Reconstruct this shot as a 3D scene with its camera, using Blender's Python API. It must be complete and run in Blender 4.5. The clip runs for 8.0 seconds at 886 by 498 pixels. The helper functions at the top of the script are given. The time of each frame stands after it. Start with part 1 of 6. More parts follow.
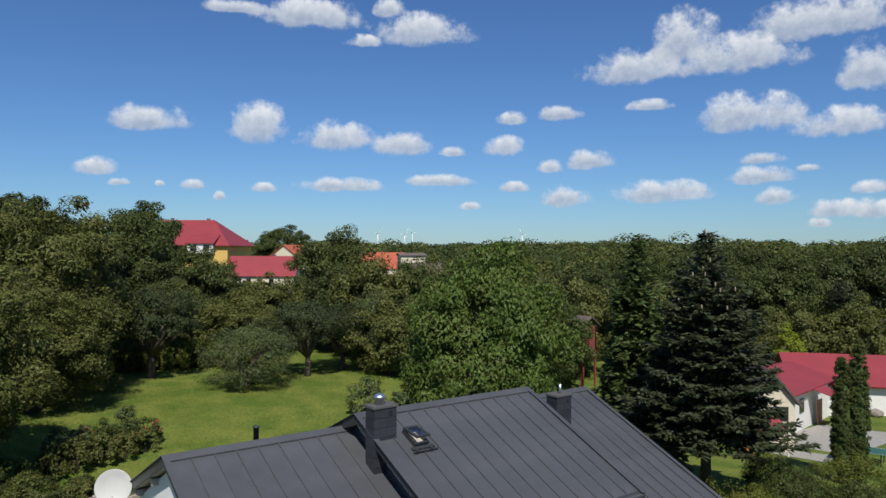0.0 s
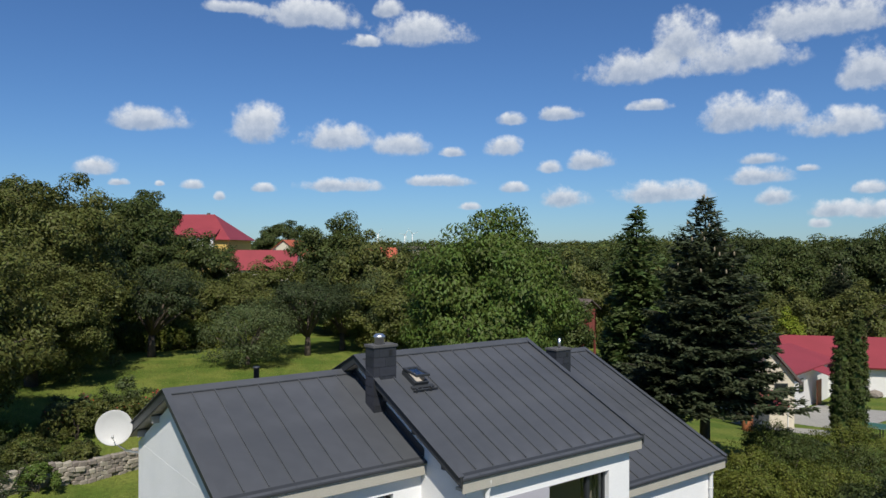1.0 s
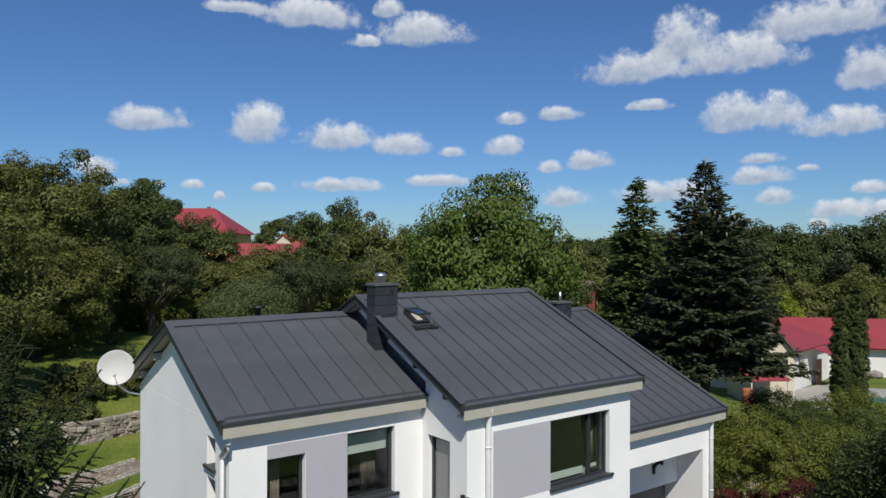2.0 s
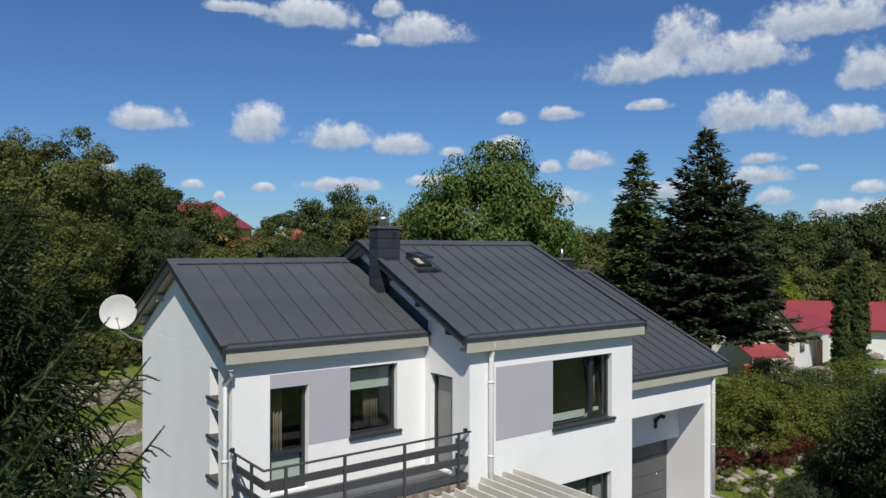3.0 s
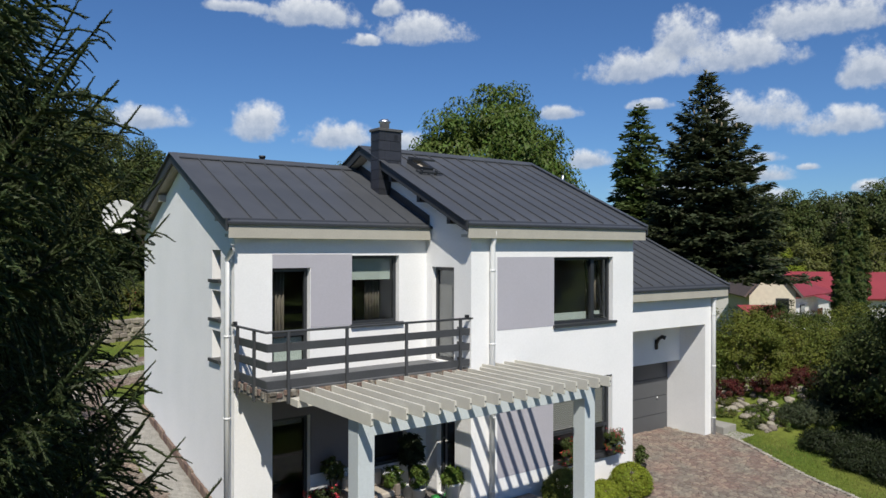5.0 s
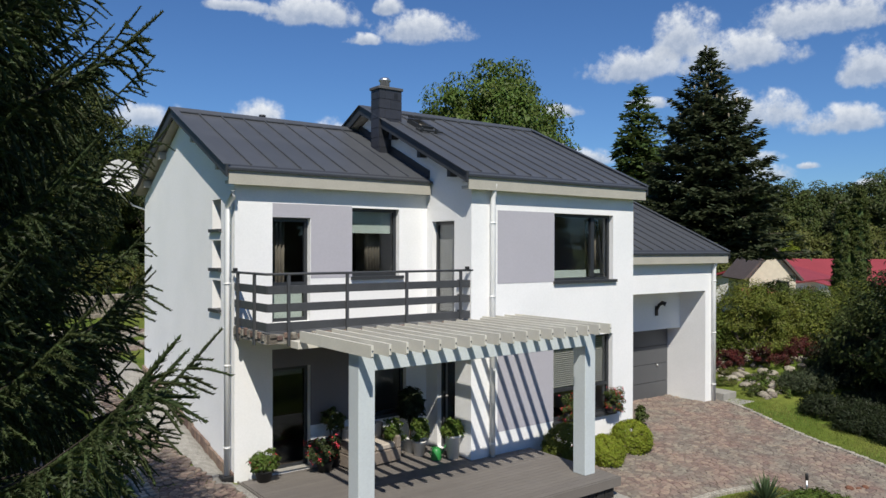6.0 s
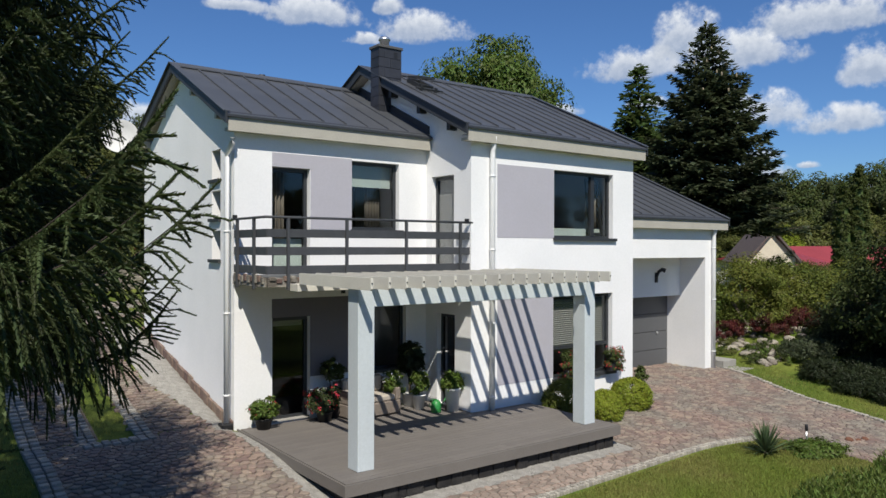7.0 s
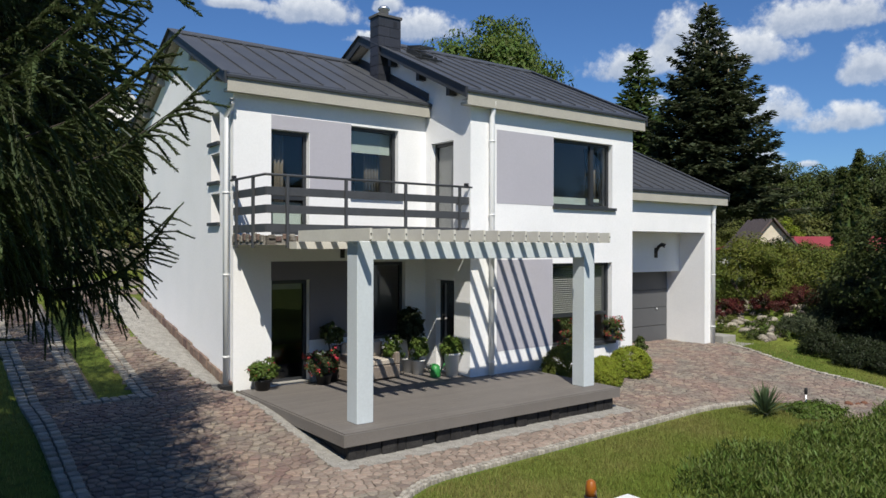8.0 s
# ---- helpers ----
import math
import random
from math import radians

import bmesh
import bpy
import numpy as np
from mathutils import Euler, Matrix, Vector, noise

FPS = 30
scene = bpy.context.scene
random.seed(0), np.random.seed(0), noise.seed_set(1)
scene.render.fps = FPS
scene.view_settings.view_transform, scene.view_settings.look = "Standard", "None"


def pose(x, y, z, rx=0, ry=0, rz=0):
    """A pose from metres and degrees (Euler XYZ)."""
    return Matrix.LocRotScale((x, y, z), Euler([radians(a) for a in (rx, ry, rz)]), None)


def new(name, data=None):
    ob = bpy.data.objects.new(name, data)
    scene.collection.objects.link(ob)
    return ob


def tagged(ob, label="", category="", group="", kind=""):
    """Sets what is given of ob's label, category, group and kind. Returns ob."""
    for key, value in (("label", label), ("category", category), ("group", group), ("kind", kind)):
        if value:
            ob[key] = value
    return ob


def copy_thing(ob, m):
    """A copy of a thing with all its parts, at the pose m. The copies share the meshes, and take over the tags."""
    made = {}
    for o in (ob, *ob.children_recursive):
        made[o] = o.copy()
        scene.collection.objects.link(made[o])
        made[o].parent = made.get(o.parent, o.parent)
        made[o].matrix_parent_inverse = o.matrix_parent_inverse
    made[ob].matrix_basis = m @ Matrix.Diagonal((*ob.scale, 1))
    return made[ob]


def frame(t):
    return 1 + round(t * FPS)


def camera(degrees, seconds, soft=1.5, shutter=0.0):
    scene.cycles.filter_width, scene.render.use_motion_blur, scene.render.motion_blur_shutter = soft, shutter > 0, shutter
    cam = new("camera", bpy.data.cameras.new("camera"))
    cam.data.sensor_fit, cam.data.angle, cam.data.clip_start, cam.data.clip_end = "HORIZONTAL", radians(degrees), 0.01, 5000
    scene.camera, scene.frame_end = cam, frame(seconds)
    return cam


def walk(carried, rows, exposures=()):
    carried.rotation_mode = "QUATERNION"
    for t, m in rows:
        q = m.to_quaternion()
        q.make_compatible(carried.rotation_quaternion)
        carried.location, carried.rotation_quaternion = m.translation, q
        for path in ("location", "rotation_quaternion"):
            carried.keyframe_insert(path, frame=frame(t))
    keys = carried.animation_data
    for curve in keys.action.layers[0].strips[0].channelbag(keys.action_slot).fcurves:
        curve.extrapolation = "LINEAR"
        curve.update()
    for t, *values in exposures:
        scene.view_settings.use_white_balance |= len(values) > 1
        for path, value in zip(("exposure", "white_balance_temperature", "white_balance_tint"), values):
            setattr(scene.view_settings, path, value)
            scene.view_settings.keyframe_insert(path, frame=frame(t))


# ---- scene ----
# A drone sinking in front of a white house; x runs along the street front, y away from the street.
LENS = 62.5
HEADING = 53.0 - 90.0
cam = camera(LENS, 8.0)
ROWS = [
    (0, -5.082, -13.955, 12.530, -0.07),
    (0.5, -5.102, -13.987, 11.768, -0.04),
    (1, -5.114, -14.021, 11.027, -0.02),
    (1.5, -5.136, -14.044, 10.261, -0.02),
    (3, -5.208, -14.010, 8.083, 0.01),
    (3.5, -5.227, -14.003, 7.432, 0.01),
    (4, -5.236, -14.015, 6.802, 0.01),
    (4.5, -5.256, -14.028, 6.212, 0.01),
    (6, -5.259, -14.024, 4.649, -0.06),
    (6.5, -5.250, -14.020, 4.141, -0.07),
    (7, -5.250, -14.027, 3.641, -0.10),
    (7.5, -5.246, -14.038, 3.238, -0.13),
    (8, -5.234, -14.031, 2.907, -0.18),
]
walk(cam, [(t, pose(x, y, z, 90 + tilt, -0.13, HEADING)) for t, x, y, z, tilt in ROWS], [(0.0, 0.04), (1.5, 0.0), (3.0, -0.06), (4.5, 0.0), (6.5, 0.11), (8.0, 0.13)])

# ---- sky and sun ----
SUN = Vector((0.59, 1.0, -1.4)).normalized()      # the way the light goes
world = bpy.data.worlds.new("sky")
scene.world = world
world.use_nodes = True
wn, wl = world.node_tree.nodes, world.node_tree.links
sky = wn.new("ShaderNodeTexSky")
sky.sky_type, sky.sun_disc = "NISHITA", False
sky.sun_elevation = math.asin(-SUN.z)
sky.sun_rotation = math.atan2(-SUN.x, -SUN.y)
sky.air_density, sky.dust_density, sky.ozone_density, sky.altitude = 1.0, 0.15, 3.5, 60
wn["Background"].inputs["Strength"].default_value = 0.08
hue = wn.new("ShaderNodeHueSaturation")
hue.inputs["Saturation"].default_value = 1.0
tint = wn.new("ShaderNodeMix")
tint.data_type, tint.blend_type = "RGBA", "MULTIPLY"
tint.inputs["Factor"].default_value = 1.0
tint.inputs["B"].default_value = (0.55, 0.80, 1.12, 1)
wl.new(sky.outputs[0], hue.inputs["Color"])
wl.new(hue.outputs[0], tint.inputs["A"])
wl.new(tint.outputs["Result"], wn["Background"].inputs["Color"])
lamp = bpy.data.lights.new("sun", "SUN")
lamp.energy, lamp.angle, lamp.color = 4.9, radians(0.53), (1.0, 0.945, 0.85)
sun = new("sun", lamp)
sun.matrix_world = Matrix.Translation((-30, -50, 70)) @ SUN.to_track_quat("-Z", "Y").to_matrix().to_4x4()


# ---- materials ----
def mat(name, color, rough=0.6, metal=0.0, vary=0.12, scale=4.0, fine=60.0, bump=0.15, bump_scale=80.0, color2=None, spread=0.5, per_object=0.0, per_island=0.0, spec=0.5, sub=0.0):
    """A surface with two scales of variation: broad patches towards color2, fine grain, and relief."""
    m = bpy.data.materials.new(name)
    m.use_nodes = True
    n, l = m.node_tree.nodes, m.node_tree.links
    p = n["Principled BSDF"]
    p.inputs["Roughness"].default_value, p.inputs["Metallic"].default_value = rough, metal
    p.inputs["Specular IOR Level"].default_value = spec
    tc = n.new("ShaderNodeTexCoord")
    big, small = n.new("ShaderNodeTexNoise"), n.new("ShaderNodeTexNoise")
    big.inputs["Scale"].default_value, big.inputs["Detail"].default_value = scale, 5
    small.inputs["Scale"].default_value, small.inputs["Detail"].default_value = fine, 4
    for t in (big, small):
        l.new(tc.outputs["Object"], t.inputs["Vector"])
    ramp = n.new("ShaderNodeMapRange")
    ramp.inputs[1].default_value, ramp.inputs[2].default_value = 0.5 - 0.25 * spread, 0.5 + 0.25 * spread
    l.new(big.outputs["Fac"], ramp.inputs[0])
    mix = n.new("ShaderNodeMix")
    mix.data_type = "RGBA"
    c2 = color2 or tuple(c * (1 - vary) for c in color)
    mix.inputs["A"].default_value, mix.inputs["B"].default_value = (*color, 1), (*c2, 1)
    l.new(ramp.outputs[0], mix.inputs["Factor"])
    hsv = n.new("ShaderNodeHueSaturation")
    val = n.new("ShaderNodeMapRange")
    val.inputs[1].default_value, val.inputs[2].default_value = 0.25, 0.75
    val.inputs[3].default_value, val.inputs[4].default_value = 1 - vary, 1 + vary
    l.new(small.outputs["Fac"], val.inputs[0])
    out = val.outputs[0]
    for amount, source in ((per_object, "obj"), (per_island, "isl")):
        if amount:
            if source == "obj":
                rnd = n.new("ShaderNodeObjectInfo").outputs["Random"]
            else:
                rnd = n.new("ShaderNodeNewGeometry").outputs["Random Per Island"]
            r = n.new("ShaderNodeMapRange")
            r.inputs[3].default_value, r.inputs[4].default_value = 1 - amount, 1 + amount
            l.new(rnd, r.inputs[0])
            mul = n.new("ShaderNodeMath")
            mul.operation = "MULTIPLY"
            l.new(out, mul.inputs[0]), l.new(r.outputs[0], mul.inputs[1])
            out = mul.outputs[0]
            h = n.new("ShaderNodeMapRange")
            h.inputs[3].default_value, h.inputs[4].default_value = 0.5 - 0.06 * amount, 0.5 + 0.06 * amount
            l.new(rnd, h.inputs[0]), l.new(h.outputs[0], hsv.inputs["Hue"])
    l.new(out, hsv.inputs["Value"]), l.new(mix.outputs["Result"], hsv.inputs["Color"])
    l.new(hsv.outputs[0], p.inputs["Base Color"])
    if bump:
        b = n.new("ShaderNodeBump")
        b.inputs["Strength"].default_value, b.inputs["Distance"].default_value = bump, 0.02
        t = n.new("ShaderNodeTexNoise")
        t.inputs["Scale"].default_value, t.inputs["Detail"].default_value = bump_scale, 6
        l.new(tc.outputs["Object"], t.inputs["Vector"])
        l.new(t.outputs["Fac"], b.inputs["Height"]), l.new(b.outputs[0], p.inputs["Normal"])
    if sub:
        tr = n.new("ShaderNodeBsdfTranslucent")
        l.new(hsv.outputs[0], tr.inputs["Color"])
        ms = n.new("ShaderNodeMixShader")
        ms.inputs[0].default_value = sub
        l.new(p.outputs[0], ms.inputs[1]), l.new(tr.outputs[0], ms.inputs[2])
        l.new(ms.outputs[0], n["Material Output"].inputs["Surface"])
    return m


def glass_mat():
    m = bpy.data.materials.new("window_glass")
    m.use_nodes = True
    n, l = m.node_tree.nodes, m.node_tree.links
    n.remove(n["Principled BSDF"])
    tr, gl, fr, mx, pw, ad = (n.new("ShaderNode" + k) for k in ("BsdfTransparent", "BsdfGlossy", "LayerWeight", "MixShader", "Math", "Math"))
    tr.inputs[0].default_value = (0.82, 0.82, 0.81, 1)
    gl.inputs["Roughness"].default_value = 0.02
    gl.inputs["Color"].default_value = (0.9, 0.95, 1, 1)
    fr.inputs[0].default_value = 0.5
    pw.operation, pw.inputs[1].default_value = "POWER", 4.0
    ad.operation, ad.inputs[1].default_value = "ADD", 0.035
    l.new(fr.outputs["Facing"], pw.inputs[0]), l.new(pw.outputs[0], ad.inputs[0])
    l.new(ad.outputs[0], mx.inputs[0]), l.new(tr.outputs[0], mx.inputs[1]), l.new(gl.outputs[0], mx.inputs[2])
    l.new(mx.outputs[0], n["Material Output"].inputs["Surface"])
    return m


PLASTER = mat("white_plaster", (0.84, 0.84, 0.835), 0.85, vary=0.03, scale=0.7, fine=25, bump=0.25, bump_scale=220, color2=(0.80, 0.805, 0.80))
LILAC = mat("lilac_grey_plaster", (0.42, 0.41, 0.45), 0.85, vary=0.03, scale=0.9, fine=25, bump=0.25, bump_scale=220)
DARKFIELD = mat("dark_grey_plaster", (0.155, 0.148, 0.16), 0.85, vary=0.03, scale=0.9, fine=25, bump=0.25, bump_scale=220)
SHEET = mat("anthracite_roof_sheet", (0.062, 0.066, 0.073), 0.42, 0.0, vary=0.08, scale=0.6, fine=3, bump=0.04, bump_scale=3, color2=(0.076, 0.080, 0.087), per_object=0.05)
TRIM = mat("dark_grey_trim", (0.035, 0.038, 0.042), 0.5, vary=0.1, bump=0.05)
FASCIA = mat("cream_timber_board", (0.42, 0.40, 0.34), 0.7, vary=0.08, scale=2, fine=30, bump=0.1)
SOFFIT = mat("pale_timber_soffit", (0.42, 0.38, 0.33), 0.75, vary=0.1, scale=2, fine=40, bump=0.15)
BRICK = mat("anthracite_clinker", (0.030, 0.032, 0.040), 0.5, vary=0.15, scale=6, bump=0.3, per_object=0.2)
MORTAR = mat("dark_mortar", (0.018, 0.018, 0.02), 0.9)
CAPSTONE = mat("concrete_cap", (0.085, 0.085, 0.085), 0.9, vary=0.15, bump=0.3)
STEEL = mat("galvanised_steel", (0.78, 0.79, 0.80), 0.38, 1.0, vary=0.06)
FRAME = mat("anthracite_window_frame", (0.028, 0.031, 0.035), 0.45, vary=0.05, bump=0.02)
PIPE = mat("white_enamelled_pipe", (0.74, 0.75, 0.74), 0.4, vary=0.03, bump=0.02)
RAIL = mat("dark_painted_boards", (0.055, 0.058, 0.063), 0.55, vary=0.12, fine=30, bump=0.1, per_object=0.08)
SLAB = mat("weathered_balcony_slab", (0.30, 0.28, 0.24), 0.95, vary=0.3, scale=5, fine=30, bump=0.8, bump_scale=30, color2=(0.12, 0.105, 0.085), spread=0.4)
GREYTILE = mat("grey_balcony_tiles", (0.10, 0.105, 0.112), 0.6, vary=0.1, bump=0.1)
RAFTER = mat("cream_painted_timber", (0.60, 0.58, 0.51), 0.65, vary=0.06, scale=3, fine=50, bump=0.12, per_object=0.05)
POST = mat("white_painted_post", (0.54, 0.59, 0.605), 0.7, vary=0.05, scale=2, fine=30, bump=0.1)
DECK = mat("grey_composite_decking", (0.155, 0.140, 0.125), 0.7, vary=0.07, scale=3, fine=40, bump=0.2, bump_scale=150, per_object=0.07)
PLINTH = mat("black_plinth", (0.022, 0.020, 0.019), 0.85, vary=0.5, scale=5, bump=1.0, bump_scale=16, per_object=0.5)
STONEWALL = mat("brown_rubble_plinth", (0.20, 0.14, 0.11), 0.9, vary=0.25, scale=8, bump=0.8, bump_scale=25, per_object=0.35)
GATE = mat("grey_garage_door", (0.085, 0.088, 0.093), 0.5, vary=0.04, bump=0.03)
GLASS = glass_mat()
# dark colour stands in for the dimness of the rooms
INSIDE = mat("room_coloured_dim", (0.10, 0.080, 0.064), 0.9)
CURTAIN = mat("beige_curtain", (0.30, 0.275, 0.23), 0.9, vary=0.1, bump=0.1, sub=0.3)
BLIND = mat("pale_green_blind", (0.55, 0.66, 0.62), 0.8, vary=0.03, bump=0.02)
GREYBLIND = mat("grey_slat_blind", (0.30, 0.31, 0.31), 0.6, vary=0.05)
DISH = mat("white_dish", (0.52, 0.52, 0.50), 0.5, vary=0.06, scale=2)
PAVE = mat("porphyry_paving", (0.262, 0.186, 0.150), 0.85, vary=0.18, scale=1.1, fine=45, bump=0.5, bump_scale=60, color2=(0.225, 0.195, 0.160), per_object=0.28, per_island=0.28)
JOINT = mat("sandy_joints", (0.185, 0.155, 0.125), 0.95, vary=0.2, scale=3, fine=60, bump=0.4)
SETT = mat("pale_granite_setts", (0.33, 0.305, 0.26), 0.85, vary=0.15, scale=9, bump=0.5, per_island=0.25, per_object=0.25)
GRAVEL = mat("pale_gravel", (0.36, 0.345, 0.31), 0.95, vary=0.25, scale=7, fine=90, bump=1.0, bump_scale=70)
PEBBLE = mat("pale_pebbles", (0.40, 0.385, 0.35), 0.9, vary=0.1, scale=9, bump=0.3, per_island=0.25)
CONCRETE = mat("grey_concrete", (0.33, 0.32, 0.29), 0.9, vary=0.12, bump=0.4)
ROCK = mat("granite_boulder", (0.30, 0.265, 0.215), 0.9, vary=0.2, scale=5, bump=0.8, bump_scale=18, per_object=0.3)
GRASS = mat("lawn", (0.078, 0.122, 0.018), 0.9, vary=0.32, scale=0.5, fine=7, bump=0.8, bump_scale=45, color2=(0.140, 0.165, 0.032), spec=0.15)
BLADE = mat("grass_blades", (0.185, 0.235, 0.045), 0.8, vary=0.2, scale=0.6, bump=0, color2=(0.25, 0.245, 0.075), per_island=0.3, spec=0.2, sub=0.35)
BARK = mat("bark", (0.10, 0.078, 0.058), 0.95, vary=0.3, scale=3, fine=25, bump=1.0, bump_scale=14)
DARKBARK = mat("dark_twig_bark", (0.040, 0.031, 0.024), 0.95, vary=0.2, bump=0.3)
CONE = mat("pale_fir_cones", (0.24, 0.20, 0.13), 0.8, vary=0.2)
SOIL = mat("garden_soil", (0.095, 0.080, 0.050), 0.95, vary=0.3, scale=3, bump=0.8)


def leaf_mat(name, color, color2, scale=0.5):
    return mat(name, color, 0.55, vary=0.15, scale=scale, fine=5, bump=0, color2=color2, per_island=0.35, spec=0.25, sub=0.35)


L_WALNUT = leaf_mat("walnut_leaves", (0.084, 0.130, 0.022), (0.108, 0.150, 0.030))
L_DARK = leaf_mat("dark_leaves", (0.054, 0.072, 0.020), (0.070, 0.088, 0.026))
L_APPLE = leaf_mat("apple_leaves", (0.048, 0.066, 0.024), (0.062, 0.080, 0.03))
L_OLIVE = leaf_mat("olive_leaves", (0.105, 0.118, 0.027), (0.13, 0.138, 0.037))
L_MID = leaf_mat("mid_green_leaves", (0.066, 0.090, 0.023), (0.088, 0.108, 0.029))
L_HEDGE = leaf_mat("hedge_leaves", (0.095, 0.140, 0.027), (0.130, 0.170, 0.038), 3.0)
L_GREY = leaf_mat("grey_green_leaves", (0.11, 0.135, 0.055), (0.09, 0.12, 0.04))
L_YELLOW = leaf_mat("yellow_green_foliage", (0.25, 0.29, 0.03), (0.19, 0.235, 0.026), 2.0)
L_THUJA = leaf_mat("thuja_foliage", (0.112, 0.138, 0.024), (0.155, 0.165, 0.029), 0.8)
L_FIR = leaf_mat("fir_needles", (0.060, 0.076, 0.038), (0.080, 0.096, 0.048), 0.8)
L_SPRUCE = leaf_mat("spruce_needles", (0.066, 0.088, 0.032), (0.042, 0.058, 0.024), 1.2)
# needle colour darkened to stand in for the deep shade under the trees
L_SHADED = leaf_mat("shade_darkened_needles", (0.025, 0.035, 0.015), (0.036, 0.048, 0.019), 1.5)
L_CYPRESS = leaf_mat("cypress_foliage", (0.070, 0.105, 0.030), (0.095, 0.13, 0.04))
L_RED = leaf_mat("barberry_leaves", (0.11, 0.022, 0.022), (0.075, 0.03, 0.02), 2.0)
L_FLOWER = leaf_mat("red_petals", (0.55, 0.03, 0.05), (0.60, 0.08, 0.12), 3.0)
L_ORANGE = leaf_mat("orange_petals", (0.75, 0.25, 0.02), (0.7, 0.15, 0.02), 3.0)
L_YUCCA = leaf_mat("yucca_leaves", (0.095, 0.14, 0.065), (0.13, 0.175, 0.08), 3.0)
TILE_RED = mat("crimson_roof_sheet", (0.27, 0.040, 0.048), 0.55, vary=0.1, scale=0.5, bump=0.1)
TILE_ORANGE = mat("orange_tiles", (0.42, 0.10, 0.05), 0.8, vary=0.15, bump=0.2)
TILE_BROWN = mat("brown_shingles", (0.13, 0.10, 0.09), 0.85, vary=0.2, bump=0.4, per_object=0.15)
WOODRED = mat("red_stained_wood", (0.20, 0.05, 0.035), 0.7, vary=0.15, fine=30, bump=0.2)
WOODORANGE = mat("orange_stained_door", (0.38, 0.13, 0.05), 0.6, vary=0.12, fine=30, bump=0.2)
CREAM = mat("cream_render", (0.62, 0.56, 0.44), 0.9, vary=0.08)
YELLOWWALL = mat("yellow_render", (0.62, 0.42, 0.12), 0.9, vary=0.08)
AMBER = mat("amber_lens", (0.30, 0.095, 0.010), 0.3, vary=0.05)
BLACK = mat("black_plastic", (0.015, 0.015, 0.016), 0.5, vary=0.1)
RUST = mat("rusty_brown_stone", (0.17, 0.075, 0.045), 0.9, vary=0.25, bump=0.6, bump_scale=30)
TERRA = mat("terracotta", (0.40, 0.14, 0.06), 0.8, vary=0.12, bump=0.3)
RATTAN = mat("taupe_rattan", (0.23, 0.19, 0.155), 0.8, vary=0.15, fine=90, bump=0.6, bump_scale=120)
CUSHION = mat("beige_cushion", (0.42, 0.37, 0.31), 0.9, vary=0.06, bump=0.2)
TEAL = mat("teal_polythene", (0.16, 0.36, 0.32), 0.4, vary=0.08)
TABLEGREEN = mat("green_tabletop", (0.03, 0.12, 0.085), 0.4, vary=0.05)
GREENCAN = mat("green_plastic", (0.03, 0.22, 0.05), 0.4, vary=0.05)
WHITEPOT = mat("white_pot", (0.72, 0.71, 0.68), 0.5, vary=0.05)


# ---- building helpers ----
def box(bm, x0, x1, y0, y1, z0, z1, bevel=0.0, m=None):
    q = [bm.verts.new(Vector((x, y, z)) if m is None else m @ Vector((x, y, z))) for x in (x0, x1) for y in (y0, y1) for z in (z0, z1)]
    fs = [bm.faces.new([q[i] for i in f]) for f in ((0, 1, 3, 2), (4, 6, 7, 5), (0, 4, 5, 1), (2, 3, 7, 6), (0, 2, 6, 4), (1, 5, 7, 3))]
    if bevel:
        es = list({e for f in fs for e in f.edges})
        bmesh.ops.bevel(bm, geom=es, offset=bevel, segments=1, affect="EDGES", profile=0.5)
    return q


def each(name, material, parent, *dims, bevel=0.0):
    """A part for each box."""
    for d in dims:
        part(name, boxes(d, bevel=bevel), material, parent)


def boxes(*dims, bevel=0.0):
    bm = bmesh.new()
    for d in dims:
        box(bm, *d, bevel=bevel)
    return bm


def tube(bm, pts, r0, r1=None, n=8, caps=True):
    """A round bar along points, tapering from r0 to r1."""
    r1 = r0 if r1 is None else r1
    pts = [Vector(p) for p in pts]
    rings = []
    for i, p in enumerate(pts):
        d = (pts[min(i + 1, len(pts) - 1)] - pts[max(i - 1, 0)]).normalized()
        a = d.orthogonal().normalized() if abs(d.z) > 0.95 else d.cross(Vector((0, 0, 1))).normalized()
        b = d.cross(a)
        r = r0 + (r1 - r0) * i / max(1, len(pts) - 1)
        rings.append([bm.verts.new(p + (a * math.cos(k * math.tau / n) + b * math.sin(k * math.tau / n)) * r) for k in range(n)])
    for u, v in zip(rings, rings[1:]):
        for k in range(n):
            f = bm.faces.new((u[k], u[(k + 1) % n], v[(k + 1) % n], v[k]))
            f.smooth = True
    if caps:
        bm.faces.new(rings[0][::-1]), bm.faces.new(rings[-1])
    return bm


def lathe(bm, profile, n=16, m=Matrix()):
    """A turned body from (radius, height) pairs."""
    rings = [[bm.verts.new(m @ Vector((r * math.cos(k * math.tau / n), r * math.sin(k * math.tau / n), z))) for k in range(n)] for r, z in profile]
    for u, v in zip(rings, rings[1:]):
        for k in range(n):
            bm.faces.new((u[k], u[(k + 1) % n], v[(k + 1) % n], v[k])).smooth = True
    bm.faces.new(rings[0][::-1]), bm.faces.new(rings[-1])
    return bm


def mesh_of(bm, name, material):
    bmesh.ops.recalc_face_normals(bm, faces=bm.faces)
    me = bpy.data.meshes.new(name)
    bm.to_mesh(me)
    bm.free()
    me.materials.append(material)
    return me


